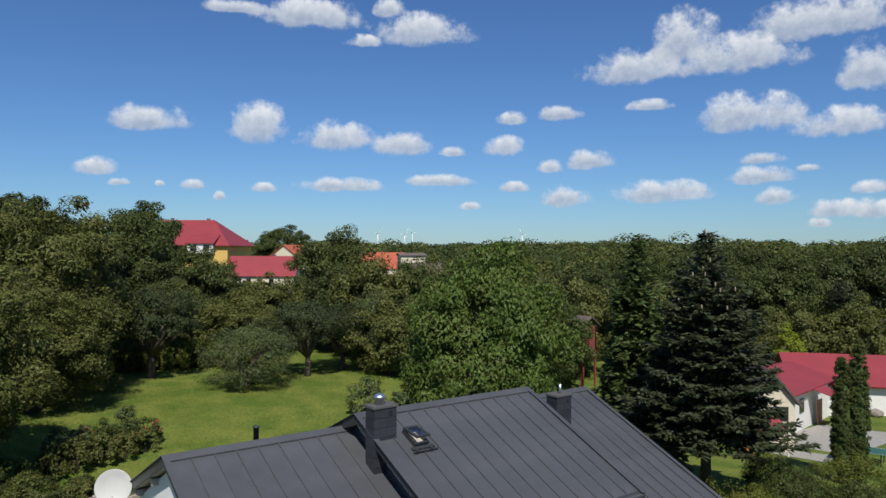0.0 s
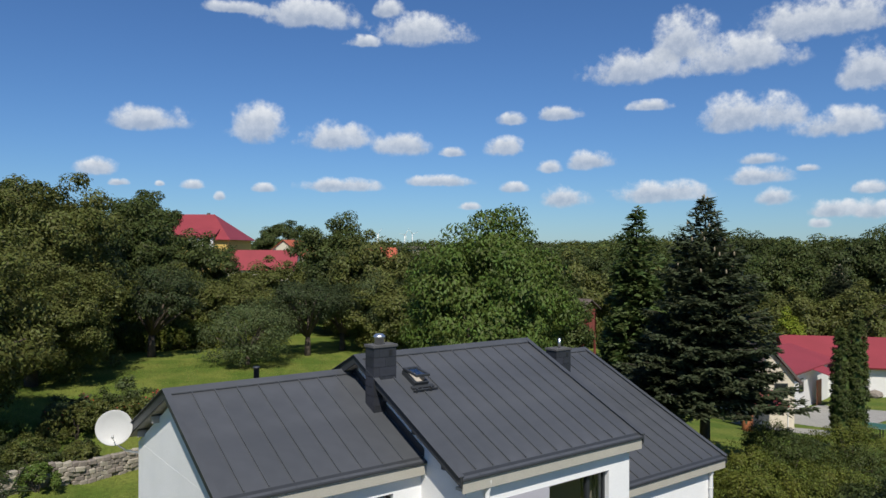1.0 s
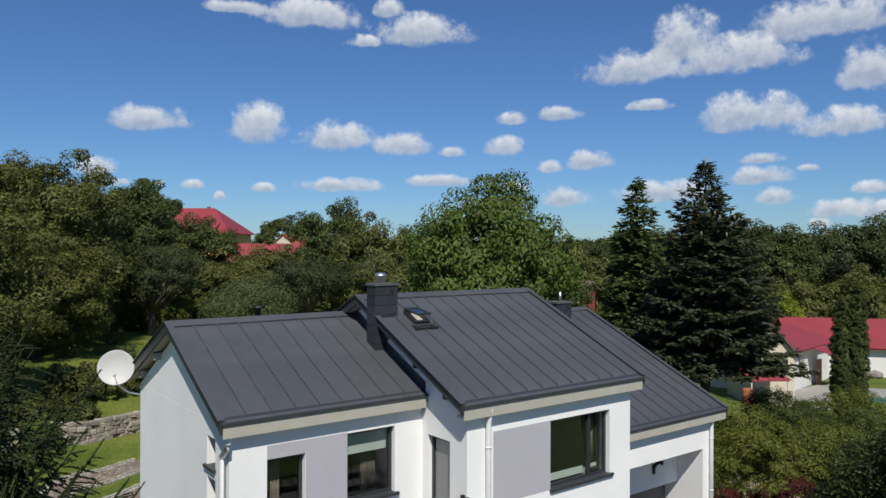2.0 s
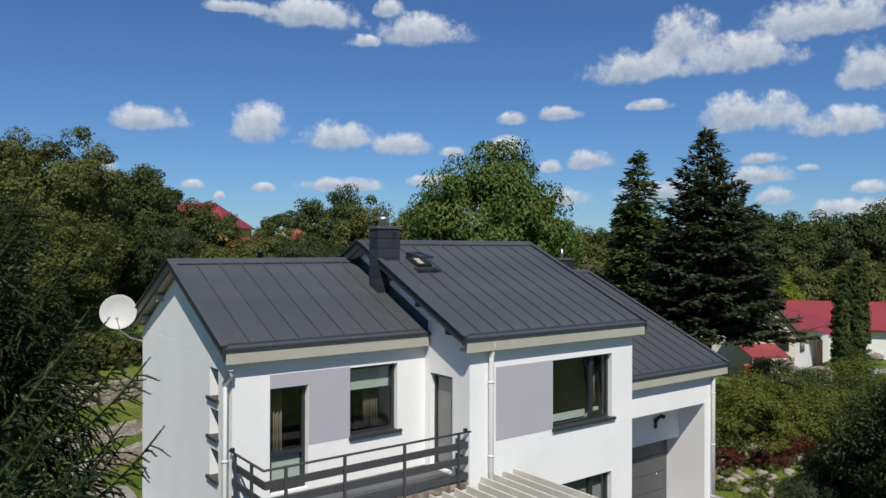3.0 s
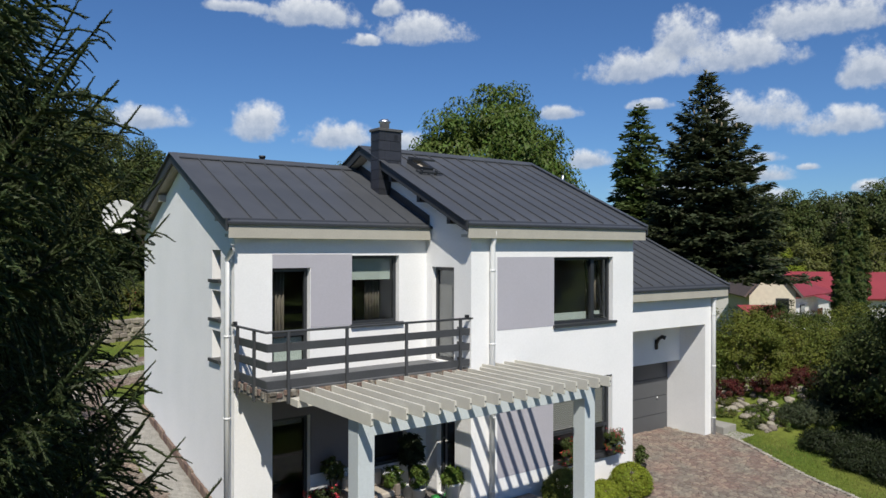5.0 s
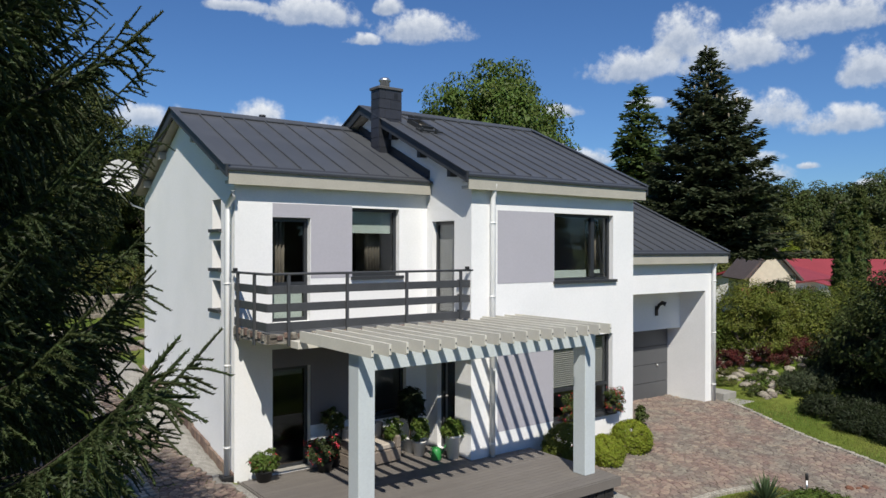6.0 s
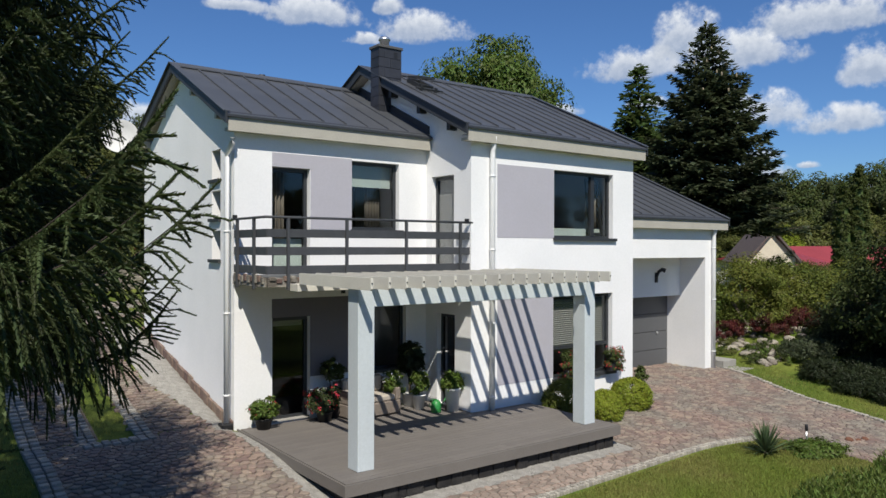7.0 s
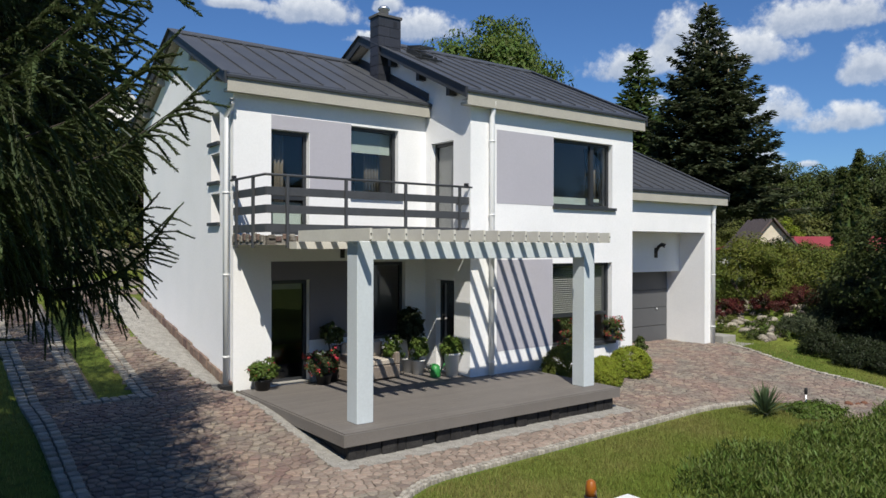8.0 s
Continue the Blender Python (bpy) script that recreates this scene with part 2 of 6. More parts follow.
def part(name, bm, material, parent, label=""):
    """One mesh object under a thing or a part; bm may be a mesh that other pieces share."""
    me = mesh_of(bm, name, material) if isinstance(bm, bmesh.types.BMesh) else bm
    ob = new(name, me)
    ob.parent = parent
    if parent is not None:
        ob.matrix_parent_inverse = Matrix()
    return tagged(ob, label) if label else ob


def thing(name, at, label, category, group="", kind=""):
    ob = new(name)
    ob.location = at
    ob.empty_display_size = 0.2
    return tagged(ob, label, category, group, kind)


def single(name, bm, material, label, category, group="", kind=""):
    return tagged(new(name, mesh_of(bm, name, material)), label, category, group, kind)


def sheet(bm, span, axis, at, depth, holes=(), top=None):
    """A wall with openings: span (u0, u1, z0, z1) in the plane axis = at, thick towards + of the axis; top(u) gives a sloping head."""
    u0, u1, z0, z1 = span
    us = sorted({u0, u1, *[h[0] for h in holes], *[h[1] for h in holes]})
    zs = sorted({z0, z1, *[h[2] for h in holes], *[h[3] for h in holes]})
    us, zs = [u for u in us if u0 <= u <= u1], [z for z in zs if z0 <= z <= z1]

    def solid(i, j):
        if not (0 <= i < len(us) - 1 and 0 <= j < len(zs) - 1):
            return False
        cu, cz = (us[i] + us[i + 1]) / 2, (zs[j] + zs[j + 1]) / 2
        return not any(h[0] < cu < h[1] and h[2] < cz < h[3] for h in holes)

    def v(u, z, d):
        return bm.verts.new((u, at + d, z) if axis == "y" else (at + d, u, z))

    for i in range(len(us) - 1):
        for j in range(len(zs) - 1):
            if not solid(i, j):
                continue
            a, b, c, d = us[i], us[i + 1], zs[j], zs[j + 1]
            for k in (0, depth):
                bm.faces.new((v(a, c, k), v(b, c, k), v(b, d, k), v(a, d, k)))
            for ok, p, q in ((solid(i - 1, j), (a, c), (a, d)), (solid(i + 1, j), (b, c), (b, d)), (solid(i, j - 1), (a, c), (b, c)), (solid(i, j + 1), (a, d), (b, d))):
                if not ok:
                    bm.faces.new((v(*p, 0), v(*q, 0), v(*q, depth), v(*p, depth)))
    bmesh.ops.remove_doubles(bm, verts=bm.verts, dist=0.0005)
    return bm


def prism(bm, outline, axis, a, b):
    """A flat outline of (u, z) pushed from a to b along the axis."""
    def v(u, z, d):
        return bm.verts.new((u, d, z) if axis == "y" else (d, u, z))
    r0, r1 = [v(u, z, a) for u, z in outline], [v(u, z, b) for u, z in outline]
    bm.faces.new(r0), bm.faces.new(r1[::-1])
    for i in range(len(outline)):
        bm.faces.new((r0[i], r0[i - 1], r1[i - 1], r1[i]))
    return bm


def smooth(x, a, b):
    k = min(1.0, max(0.0, (x - a) / (b - a)))
    return k * k * (3 - 2 * k)


def ground(x, y):
    """The height of the ground."""
    h = -0.45 + 0.1 * smooth(y, -9, -5) + 0.25 * smooth(y, -5, -1.5)
    h += 0.30 * smooth(-x, -1.0, 0.8) * smooth(y, -5, -0.5)
    beside = smooth(-x, -0.6, 0.2)
    rise = smooth(y, 0, 7) * (1 - beside) + min(1.0, max(0.0, (y + 0.2) / 6.9)) * beside
    h += 1.40 * rise + 2.1 * smooth(y, 8, 34)
    e = smooth(x, 15.6, 21)
    h += e * (1.1 * smooth(y, -6, 0)) * (1 - rise)
    h -= smooth(x, 30, 42) * 2.6 * smooth(y, 2, 30) * (1 - smooth(y, 60, 200))
    h -= 1.2 * smooth(x, 26, 42) * (1 - smooth(y, 18, 60))
    return h


# ---- the house ----
house = thing("house", (0, 0, 0), "white plastered two-storey house with dark grey standing-seam roofs", "house")
WX, FY, RX, RY, RE = 0.05, -0.25, 4.64, -1.90, 10.04     # side wall, recessed front, corner and front of the main block, its far corner
BACK, GX, GY = 6.1, 15.2, -0.90                            # back wall, garage's far corner, its front
PITCH = 0.465

# roofs: (x0, x1, eave y, eave z, ridge y)
LEFT = (-0.17, 4.62, -0.48, 6.19, 2.95)
MAIN = (4.38, 10.30, -2.12, 6.22, 2.25)
GARAGE = (10.06, 15.68, -1.14, 4.53, 4.75)


def ridge_z(r):
    return r[3] + PITCH * (r[4] - r[2])


def roof_z(r, y):
    return r[3] + PITCH * (y - r[2]) if y <= r[4] else ridge_z(r) - PITCH * (y - r[4])


# walls
front_left = sheet(bmesh.new(), (WX, RX, -0.5, 5.97), "y", FY, 0.32, [(0.84, 1.68, 0.122, 2.22), (2.70, 4.08, 0.93, 2.57), (0.83, 1.67, 3.14, 5.27), (2.66, 3.88, 4.02, 5.52)])
part("wall", front_left, PLASTER, house, "white plaster wall")
side = sheet(bmesh.new(), (FY + 0.32, BACK, -0.3, 5.95), "x", WX, 0.32, [(0.50, 1.0, 5.02, 5.64), (0.50, 1.0, 4.22, 4.80), (0.50, 1.0, 3.38, 3.98)])
part("wall", side, PLASTER, house)
part("gable", prism(bmesh.new(), [(FY + 0.02, 5.951), (BACK, 5.951), (2.95, 7.60)], "x", WX + 0.002, WX + 0.30), PLASTER, house)
inner = sheet(bmesh.new(), (RY + 0.32, BACK, -0.5, 6.10), "x", RX, 0.30, [(-1.30, -0.47, 3.14, 5.26), (-1.34, -0.68, 0.122, 2.16)])
part("wall", inner, PLASTER, house)
part("gable", prism(bmesh.new(), [(RY + 0.02, 6.101), (6.4, 6.101), (2.25, 8.05)], "x", RX + 0.002, RX + 0.28), PLASTER, house)
front_right = sheet(bmesh.new(), (RX, RE, -0.6, 6.08), "y", RY, 0.32, [(7.15, 9.25, 3.87, 5.48), (7.13, 9.24, 0.55, 2.52)])
part("wall", front_right, PLASTER, house)
part("wall", sheet(bmesh.new(), (RY + 0.32, BACK + 0.3, -0.5, 6.08), "x", RE - 0.3, 0.30), PLASTER, house)
part("gable", prism(bmesh.new(), [(RY + 0.02, 6.081), (6.4, 6.081), (2.25, 8.05)], "x", RE - 0.28, RE - 0.002), PLASTER, house)
part("wall", sheet(bmesh.new(), (WX + 0.32, RX, 0.0, 5.95), "y", BACK - 0.3, 0.3), PLASTER, house)
part("wall", sheet(bmesh.new(), (RX + 0.3, RE - 0.3, 0.0, 6.0), "y", BACK, 0.3), PLASTER, house)
part("wall", sheet(bmesh.new(), (RE, GX, -0.5, 4.32), "y", GY, 0.28, [(10.60, 14.78, -0.6, 3.36)]), PLASTER, house)
part("wall", sheet(bmesh.new(), (GY + 0.28, 10.4, -0.5, 4.32), "x", GX - 0.3, 0.3), PLASTER, house)
part("gable", prism(bmesh.new(), [(GY + 0.02, 4.321), (10.4, 4.321), (4.75, 7.02)], "x", GX - 0.29, GX - 0.002), PLASTER, house)
part("wall", sheet(bmesh.new(), (RE, GX - 0.3, 0.0, 4.32), "y", 10.1, 0.3), PLASTER, house)
# the drive-in recess before the garage door
each("wall", PLASTER, house, (10.6, 14.78, 0.01, 0.25, 2.15, 3.36), (10.3, 10.6, GY + 0.28, 0.8, -0.4, 3.36), (14.78, 14.9, GY + 0.28, 0.8, -0.4, 3.36))
part("soffit", boxes((10.3, 14.9, GY + 0.28, 0.25, 3.36, 3.44)), PLASTER, house)
# floors between the storeys and room walls, added and coloured dark so that the rooms stay dim
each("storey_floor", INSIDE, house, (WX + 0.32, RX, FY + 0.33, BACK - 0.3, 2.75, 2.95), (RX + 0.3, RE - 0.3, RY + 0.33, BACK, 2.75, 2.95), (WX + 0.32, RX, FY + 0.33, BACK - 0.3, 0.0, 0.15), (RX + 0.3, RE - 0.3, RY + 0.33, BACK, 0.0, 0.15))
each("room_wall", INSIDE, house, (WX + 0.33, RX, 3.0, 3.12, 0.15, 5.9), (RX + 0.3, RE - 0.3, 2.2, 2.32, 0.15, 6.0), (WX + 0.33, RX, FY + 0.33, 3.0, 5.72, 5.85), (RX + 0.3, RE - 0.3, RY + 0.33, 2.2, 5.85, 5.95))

# rendered colour fields, a little proud of the plaster
for x0, x1, z0, z1, y in ((5.38, 7.14, 3.87, 5.49, RY), (5.39, 7.12, 0.60, 2.62, RY)):
    part("wall_field", boxes((x0, x1, y - 0.006, y + 0.01, z0, z1)), LILAC, house, "lilac-grey plaster field")
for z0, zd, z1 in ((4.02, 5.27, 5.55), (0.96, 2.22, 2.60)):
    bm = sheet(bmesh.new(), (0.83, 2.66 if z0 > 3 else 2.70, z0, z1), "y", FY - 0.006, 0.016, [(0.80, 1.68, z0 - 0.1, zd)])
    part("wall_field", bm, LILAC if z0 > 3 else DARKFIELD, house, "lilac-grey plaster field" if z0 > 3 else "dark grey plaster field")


# roof covering: each sheet between two seams is a piece
def roof(r, pans, back=True, name="roof_pan"):
    x0, x1, ye, ze, yr = r
    deck = part("roof_deck", prism(bmesh.new(), [(ye + 0.03, ze - 0.06), (yr, ridge_z(r) - 0.06), (2 * yr - ye - 0.03, ze - 0.06), (2 * yr - ye - 0.03, ze - 0.16), (yr, ridge_z(r) - 0.16), (ye + 0.03, ze - 0.16)], "x", x0 + 0.03, x1 - 0.03), SOFFIT, house, "pale timber roof underside")
    w = (x1 - x0) / pans
    for side_of in ((0, 1) if back else (0,)):
        bm = bmesh.new()
        e, f = (ye, yr) if side_of == 0 else (2 * yr - ye, yr)
        z = ze
        s = 1 if side_of == 0 else -1
        prism(bm, [(e, z), (f, ridge_z(r)), (f, ridge_z(r) - 0.05), (e, z - 0.05)], "x", 0.004, w - 0.004)
        # the raised lips that meet as a seam
        prism(bm, [(e + s * 0.16, z + PITCH * 0.16), (f, ridge_z(r)), (f, ridge_z(r) + 0.036), (e + s * 0.16, z + PITCH * 0.16 + 0.036)], "x", w - 0.016, w + 0.010)
        me = mesh_of(bm, name, SHEET)
        for i in range(pans):
            ob = part(name, me, None, deck)
            ob.location.x = x0 + i * w
    # ridge cap
    bm = bmesh.new()
    zr = ridge_z(r)
    prism(bm, [(yr - 0.17, zr - 0.055), (yr, zr + 0.05), (yr + 0.17, zr - 0.055), (yr + 0.17, zr - 0.03), (yr, zr + 0.075), (yr - 0.17, zr - 0.03)], "x", x0 - 0.01, x1 + 0.01)
    part("ridge_cap", bm, SHEET, deck)
    # eave edge, gutterless drip fold, fascia board
    part("drip_edge", prism(bmesh.new(), [(ye - 0.03, ze - 0.02), (ye + 0.14, ze + 0.07), (ye + 0.14, ze + 0.05), (ye + 0.0, ze - 0.06), (ye - 0.03, ze - 0.06)], "x", x0 - 0.012, x1 + 0.012), TRIM, deck)
    part("fascia_board", boxes((x0 + 0.02, x1 - 0.02, ye + 0.012, ye + 0.05, ze - 0.32, ze - 0.055)), FASCIA, deck, "cream timber fascia board")
    part("eave_soffit", boxes((x0 + 0.05, x1 - 0.05, ye + 0.052, ye + 0.30, ze - 0.30, ze - 0.24)), FASCIA, deck)
    return deck


def verge(r, x, out, deck):
    """The dark board that closes a roof's end, over both slopes."""
    x0, x1, ye, ze, yr = r
    zr = ridge_z(r)
    a, b = (x, x + 0.045 * out)
    for s in (1, -1):
        e = ye if s == 1 else 2 * yr - ye
        bm = prism(bmesh.new(), [(e - s * 0.01, ze + 0.045), (yr, zr + 0.055), (yr, zr - 0.17), (e - s * 0.01, ze - 0.19)], "x", min(a, b), max(a, b))
        part("verge_board", bm, TRIM, deck)
        part("verge_fold", prism(bmesh.new(), [(e, ze + 0.045), (yr, zr + 0.055), (yr, zr + 0.07), (e, ze + 0.06)], "x", min(a, b) - 0.05, max(a, b) + 0.05), SHEET, deck)


left_roof = roof(LEFT, 9)
verge(LEFT, LEFT[0], -1, left_roof)
main_roof = roof(MAIN, 12)
verge(MAIN, MAIN[0], -1, main_roof)
verge(MAIN, MAIN[1], 1, main_roof)
garage_roof = roof(GARAGE, 11)
verge(GARAGE, GARAGE[1], 1, garage_roof)
# purlin ends under the open gables
for r, x, ys in ((LEFT, WX, (0.35, 1.9, 4.3, 5.6)), (MAIN, RX, (-1.35, -0.2, 1.0))):
    for y in ys:
        part("purlin_end", boxes((r[0] + 0.06, x + 0.1, y - 0.06, y + 0.06, roof_z(r, y) - 0.36, roof_z(r, y) - 0.19)), SOFFIT if r is LEFT else TRIM, house, "timber purlin end")

# the small lead-in roof kink beside the chimney and the step flashing along the main block
part("step_flashing", prism(bmesh.new(), [(LEFT[2] + 0.1, roof_z(LEFT, LEFT[2] + 0.1) + 0.02), (2.9, roof_z(LEFT, 2.9) + 0.02), (2.9, roof_z(LEFT, 2.9) + 0.20), (LEFT[2] + 0.1, roof_z(LEFT, LEFT[2] + 0.1) + 0.20)], "x", RX - 0.022, RX - 0.002), TRIM, house)


# chimneys: clinker courses round a dark core
def chimney(x0, x1, y0, y1, z0, z1, courses, steel):
    ch = part("chimney", boxes((x0 + 0.012, x1 - 0.012, y0 + 0.012, y1 - 0.012, z0, z1 - 0.07)), MORTAR, house, "anthracite clinker chimney")
    h = (z1 - 0.07 - z0) / courses
    for k in range(courses):
        za, zb = z0 + k * h + 0.006, z0 + (k + 1) * h - 0.006
        off = 0.25 if k % 2 else 0.5
        for a, b in ((0, off), (off, 1)):
            xa, xb = x0 + (x1 - x0) * a + 0.004, x0 + (x1 - x0) * b - 0.004
            part("brick", boxes((xa, xb, y0, y0 + 0.03, za, zb)), BRICK, ch)
            part("brick", boxes((xa, xb, y1 - 0.03, y1, za, zb)), BRICK, ch)
        part("brick", boxes((x0, x0 + 0.03, y0 + 0.034, y1 - 0.034, za, zb)), BRICK, ch)
        part("brick", boxes((x1 - 0.03, x1, y0 + 0.034, y1 - 0.034, za, zb)), BRICK, ch)
    part("chimney_cap", boxes((x0 - 0.03, x1 + 0.03, y0 - 0.03, y1 + 0.03, z1 - 0.07, z1), bevel=0.008), CAPSTONE, ch, "weathered concrete cap")
    part("vent_opening", boxes((x1 - 0.22, x1 - 0.12, y0 - 0.004, y0 + 0.02, z1 - 0.28, z1 - 0.14)), BLACK, ch)
    bm = bmesh.new()
    cx, cy = (x0 + x1) / 2 - 0.05, (y0 + y1) / 2
    if steel:
        lathe(bm, [(0.12, z1), (0.12, z1 + 0.16), (0.15, z1 + 0.17), (0.15, z1 + 0.20), (0.10, z1 + 0.25)], 20, Matrix.Translation((cx, cy, 0)))
    else:
        lathe(bm, [(0.045, z1), (0.045, z1 + 0.30)], 12, Matrix.Translation((cx + 0.1, cy, 0)))
    part("flue", bm, STEEL, ch, "shiny steel flue")
    return ch


chimney(4.29, 4.95, 1.26, 1.66, roof_z(LEFT, 1.2) - 0.3, 8.65, 8, True)
chimney(11.95, 12.62, 2.55, 3.02, roof_z(GARAGE, 2.55) - 0.25, 7.80, 8, False)
# a vent pipe on the far slope of the lower roof
part("vent_pipe", lathe(bmesh.new(), [(0.07, 7.45), (0.07, 7.98), (0.085, 7.985), (0.085, 8.03)], 14, Matrix.Translation((2.25, 3.6, 0))), TRIM, house)


# the roof window, tilted open above its frame
def roof_window():
    y0, y1, x0, x1 = 0.85, 1.40, 5.20, 5.62
    k = math.atan(PITCH)
    base = Matrix.Translation((x0, y0, roof_z(MAIN, y0))) @ Matrix.Rotation(k, 4, "X")
    w, d = x1 - x0, (y1 - y0) / math.cos(k)
    rw = part("roof_window", boxes((-0.12, w + 0.12, -0.12, -0.02, 0.0, 0.05)), TRIM, house, "grey roof window standing ajar")
    rw.matrix_basis = base
    bm = boxes((0, w, 0, 0.06, 0, 0.11), (0, w, d - 0.06, d, 0, 0.11), (0, 0.06, 0.06, d - 0.06, 0, 0.11), (w - 0.06, w, 0.06, d - 0.06, 0, 0.11))
    part("window_frame", bm, FRAME, rw)
    part("shaft", boxes((0.06, w - 0.06, 0.06, d - 0.06, 0.0, 0.02)), SOFFIT, rw)
    s = part("sash", boxes((0, w, 0, 0.06, 0, 0.05), (0, w, d - 0.06, d, 0, 0.05), (0, 0.06, 0.06, d - 0.06, 0, 0.05), (w - 0.06, w, 0.06, d - 0.06, 0, 0.05)), TRIM, rw)
    s.matrix_basis = Matrix.Translation((0, d, 0.12)) @ Matrix.Rotation(radians(-14), 4, "X") @ Matrix.Translation((0, -d, 0))
    pane = part("pane", boxes((0.055, w - 0.055, 0.055, d - 0.055, 0.018, 0.03)), GLASS, rw)
    pane.matrix_basis = s.matrix_basis
    pane.visible_shadow = False
    part("snow_guard", boxes((-0.16, w + 0.14, -0.24, -0.20, 0.03, 0.07), (-0.1, -0.06, -0.26, -0.18, 0, 0.12), (w * 0.8, w * 0.8 + 0.04, -0.26, -0.18, 0, 0.12)), TRIM, rw)


roof_window()


# windows and doors: set back in the opening; place() maps (u, depth inwards, z) into the wall
def window(name, place, u0, u1, z0, z1, mullions=(), sill=0.0, bars=(), deep=0.15, label="anthracite-framed window"):
    """Frame, mullions at shares of the width, transoms at shares of the height, panes, sill."""
    f = 0.07

    def bx(bm, a, b, c, d, e, g):
        box(bm, a, b, c, d, e, g, m=place)
    bm = bmesh.new()
    for a, b, e, g in ((u0, u1, z0, z0 + f), (u0, u1, z1 - f, z1), (u0, u0 + f, z0 + f, z1 - f), (u1 - f, u1, z0 + f, z1 - f)):
        bx(bm, a, b, deep, deep + 0.07, e, g)
    w = part(name, bm, FRAME, house, label)
    edges = [u0 + f, *[u0 + (u1 - u0) * m for m in mullions], u1 - f]
    rows = [z0 + f, *[z0 + (z1 - z0) * m for m in bars], z1 - f]
    for m in edges[1:-1]:
        bm = bmesh.new()
        bx(bm, m - 0.055, m + 0.055, deep - 0.01, deep + 0.08, z0 + f, z1 - f)
        part("mullion", bm, FRAME, w)
    for m in rows[1:-1]:
        bm = bmesh.new()
        bx(bm, u0 + f, u1 - f, deep, deep + 0.07, m - 0.04, m + 0.04)
        part("transom", bm, FRAME, w)
    for a, b in zip(edges, edges[1:]):
        for c, d in zip(rows, rows[1:]):
            bm = bmesh.new()
            bx(bm, a, b, deep + 0.03, deep + 0.045, c, d)
            pane = part("pane", bm, GLASS, w)
            pane.visible_shadow = False
    if sill:
        bm = bmesh.new()
        bx(bm, u0 - 0.03, u1 + 0.09, -sill, deep + 0.005, z0 - 0.055, z0 + 0.012)
        part("sill", bm, TRIM, w, "dark metal sill")
    return w


def on_y(y):
    return Matrix.Translation((0, y, 0))


def on_x(x):
    # u runs along y, depth runs along +x
    return Matrix(((0, 1, 0, x), (1, 0, 0, 0), (0, 0, 1, 0), (0, 0, 0, 1)))


def hanging(parent, u0, u1, y, z0, z1, folds, material=CURTAIN):
    """A curtain with folds behind a pane."""
    bm = bmesh.new()
    n = folds * 6
    rows = []
    for z in (z0, z1):
        rows.append([bm.verts.new((u0 + (u1 - u0) * i / n, y + 0.035 * math.sin(i / 6 * math.tau), z)) for i in range(n + 1)])
    for i in range(n):
        bm.faces.new((rows[0][i], rows[0][i + 1], rows[1][i + 1], rows[1][i])).smooth = True
    ob = part("curtain", bm, material, parent, "gathered beige curtain")
    mod = ob.modifiers.new("thick", "SOLIDIFY")
    mod.thickness = 0.004
    return ob


def slats(parent, u0, u1, y, z0, z1, pitch, material, tilt=0.35, name="blind_slat"):
    bm = bmesh.new()
    n = int((z1 - z0) / pitch)
    w = pitch * 0.92
    for i in range(n):
        z = z0 + (i + 0.5) * pitch
        m = Matrix.Translation((0, y, z)) @ Matrix.Rotation(radians(90) * tilt + radians(20), 4, "X")
        box(bm, u0, u1, -w / 2, w / 2, -0.0015, 0.0015, m=m)
    return part(name, bm, material, parent)


bw = window("balcony_door", on_y(FY), 0.84, 1.67, 3.14, 5.26, bars=(0.36,), deep=0.14, label="dark-framed glazed balcony door")
hanging(bw, 0.95, 1.28, FY + 0.42, 3.2, 5.6, 4)
part("roller_blind", boxes((0.92, 1.6, FY + 0.25, FY + 0.256, 3.20, 3.82)), BLIND, bw, "pale green roller blind")
uw = window("window", on_y(FY), 2.66, 3.88, 4.02, 5.52, sill=0.07, deep=0.13)
slats(uw, 2.74, 3.80, FY + 0.26, 4.98, 5.24, 0.03, BLIND, 0.8)
part("roller_blind", boxes((2.74, 3.80, FY + 0.25, FY + 0.256, 5.22, 5.45)), BLIND, uw, "pale green roller blind")
hanging(uw, 3.28, 3.66, FY + 0.5, 4.05, 5.3, 5)
rw2 = window("window", on_y(RY), 7.15, 9.25, 3.87, 5.48, mullions=(0.70,), sill=0.07, deep=0.13)
slats(rw2, 7.24, 8.58, RY + 0.30, 3.94, 4.12, 0.03, BLIND, 0.8)
slats(rw2, 8.70, 9.16, RY + 0.30, 3.94, 4.12, 0.03, BLIND, 0.8)
hanging(rw2, 8.74, 9.10, RY + 0.45, 4.0, 5.3, 5)
tilt = part("tilted_sash", boxes((0.0, 0.46, -0.03, 0.03, 0.0, 0.07), (0.0, 0.46, -0.03, 0.03, 1.36, 1.43), (0.0, 0.06, -0.03, 0.03, 0.07, 1.36), (0.40, 0.46, -0.03, 0.03, 0.07, 1.36)), FRAME, rw2, "casement tilted into the room")
tilt.matrix_basis = pose(8.69, RY + 0.26, 3.96, -7)
gw = window("window", on_y(RY), 7.13, 9.24, 0.55, 2.52, mullions=(0.70,), bars=(0.36,), sill=0.07, deep=0.13)
slats(gw, 7.22, 9.15, RY + 0.27, 1.30, 2.44, 0.05, GREYBLIND, 0.3)
gd = window("terrace_door", on_y(FY), 0.84, 1.68, 0.122, 2.21, deep=0.14, label="dark-framed glazed terrace door")
part("roller_blind", boxes((0.92, 1.6, FY + 0.24, FY + 0.25, 2.02, 2.13)), GREYBLIND, gd)
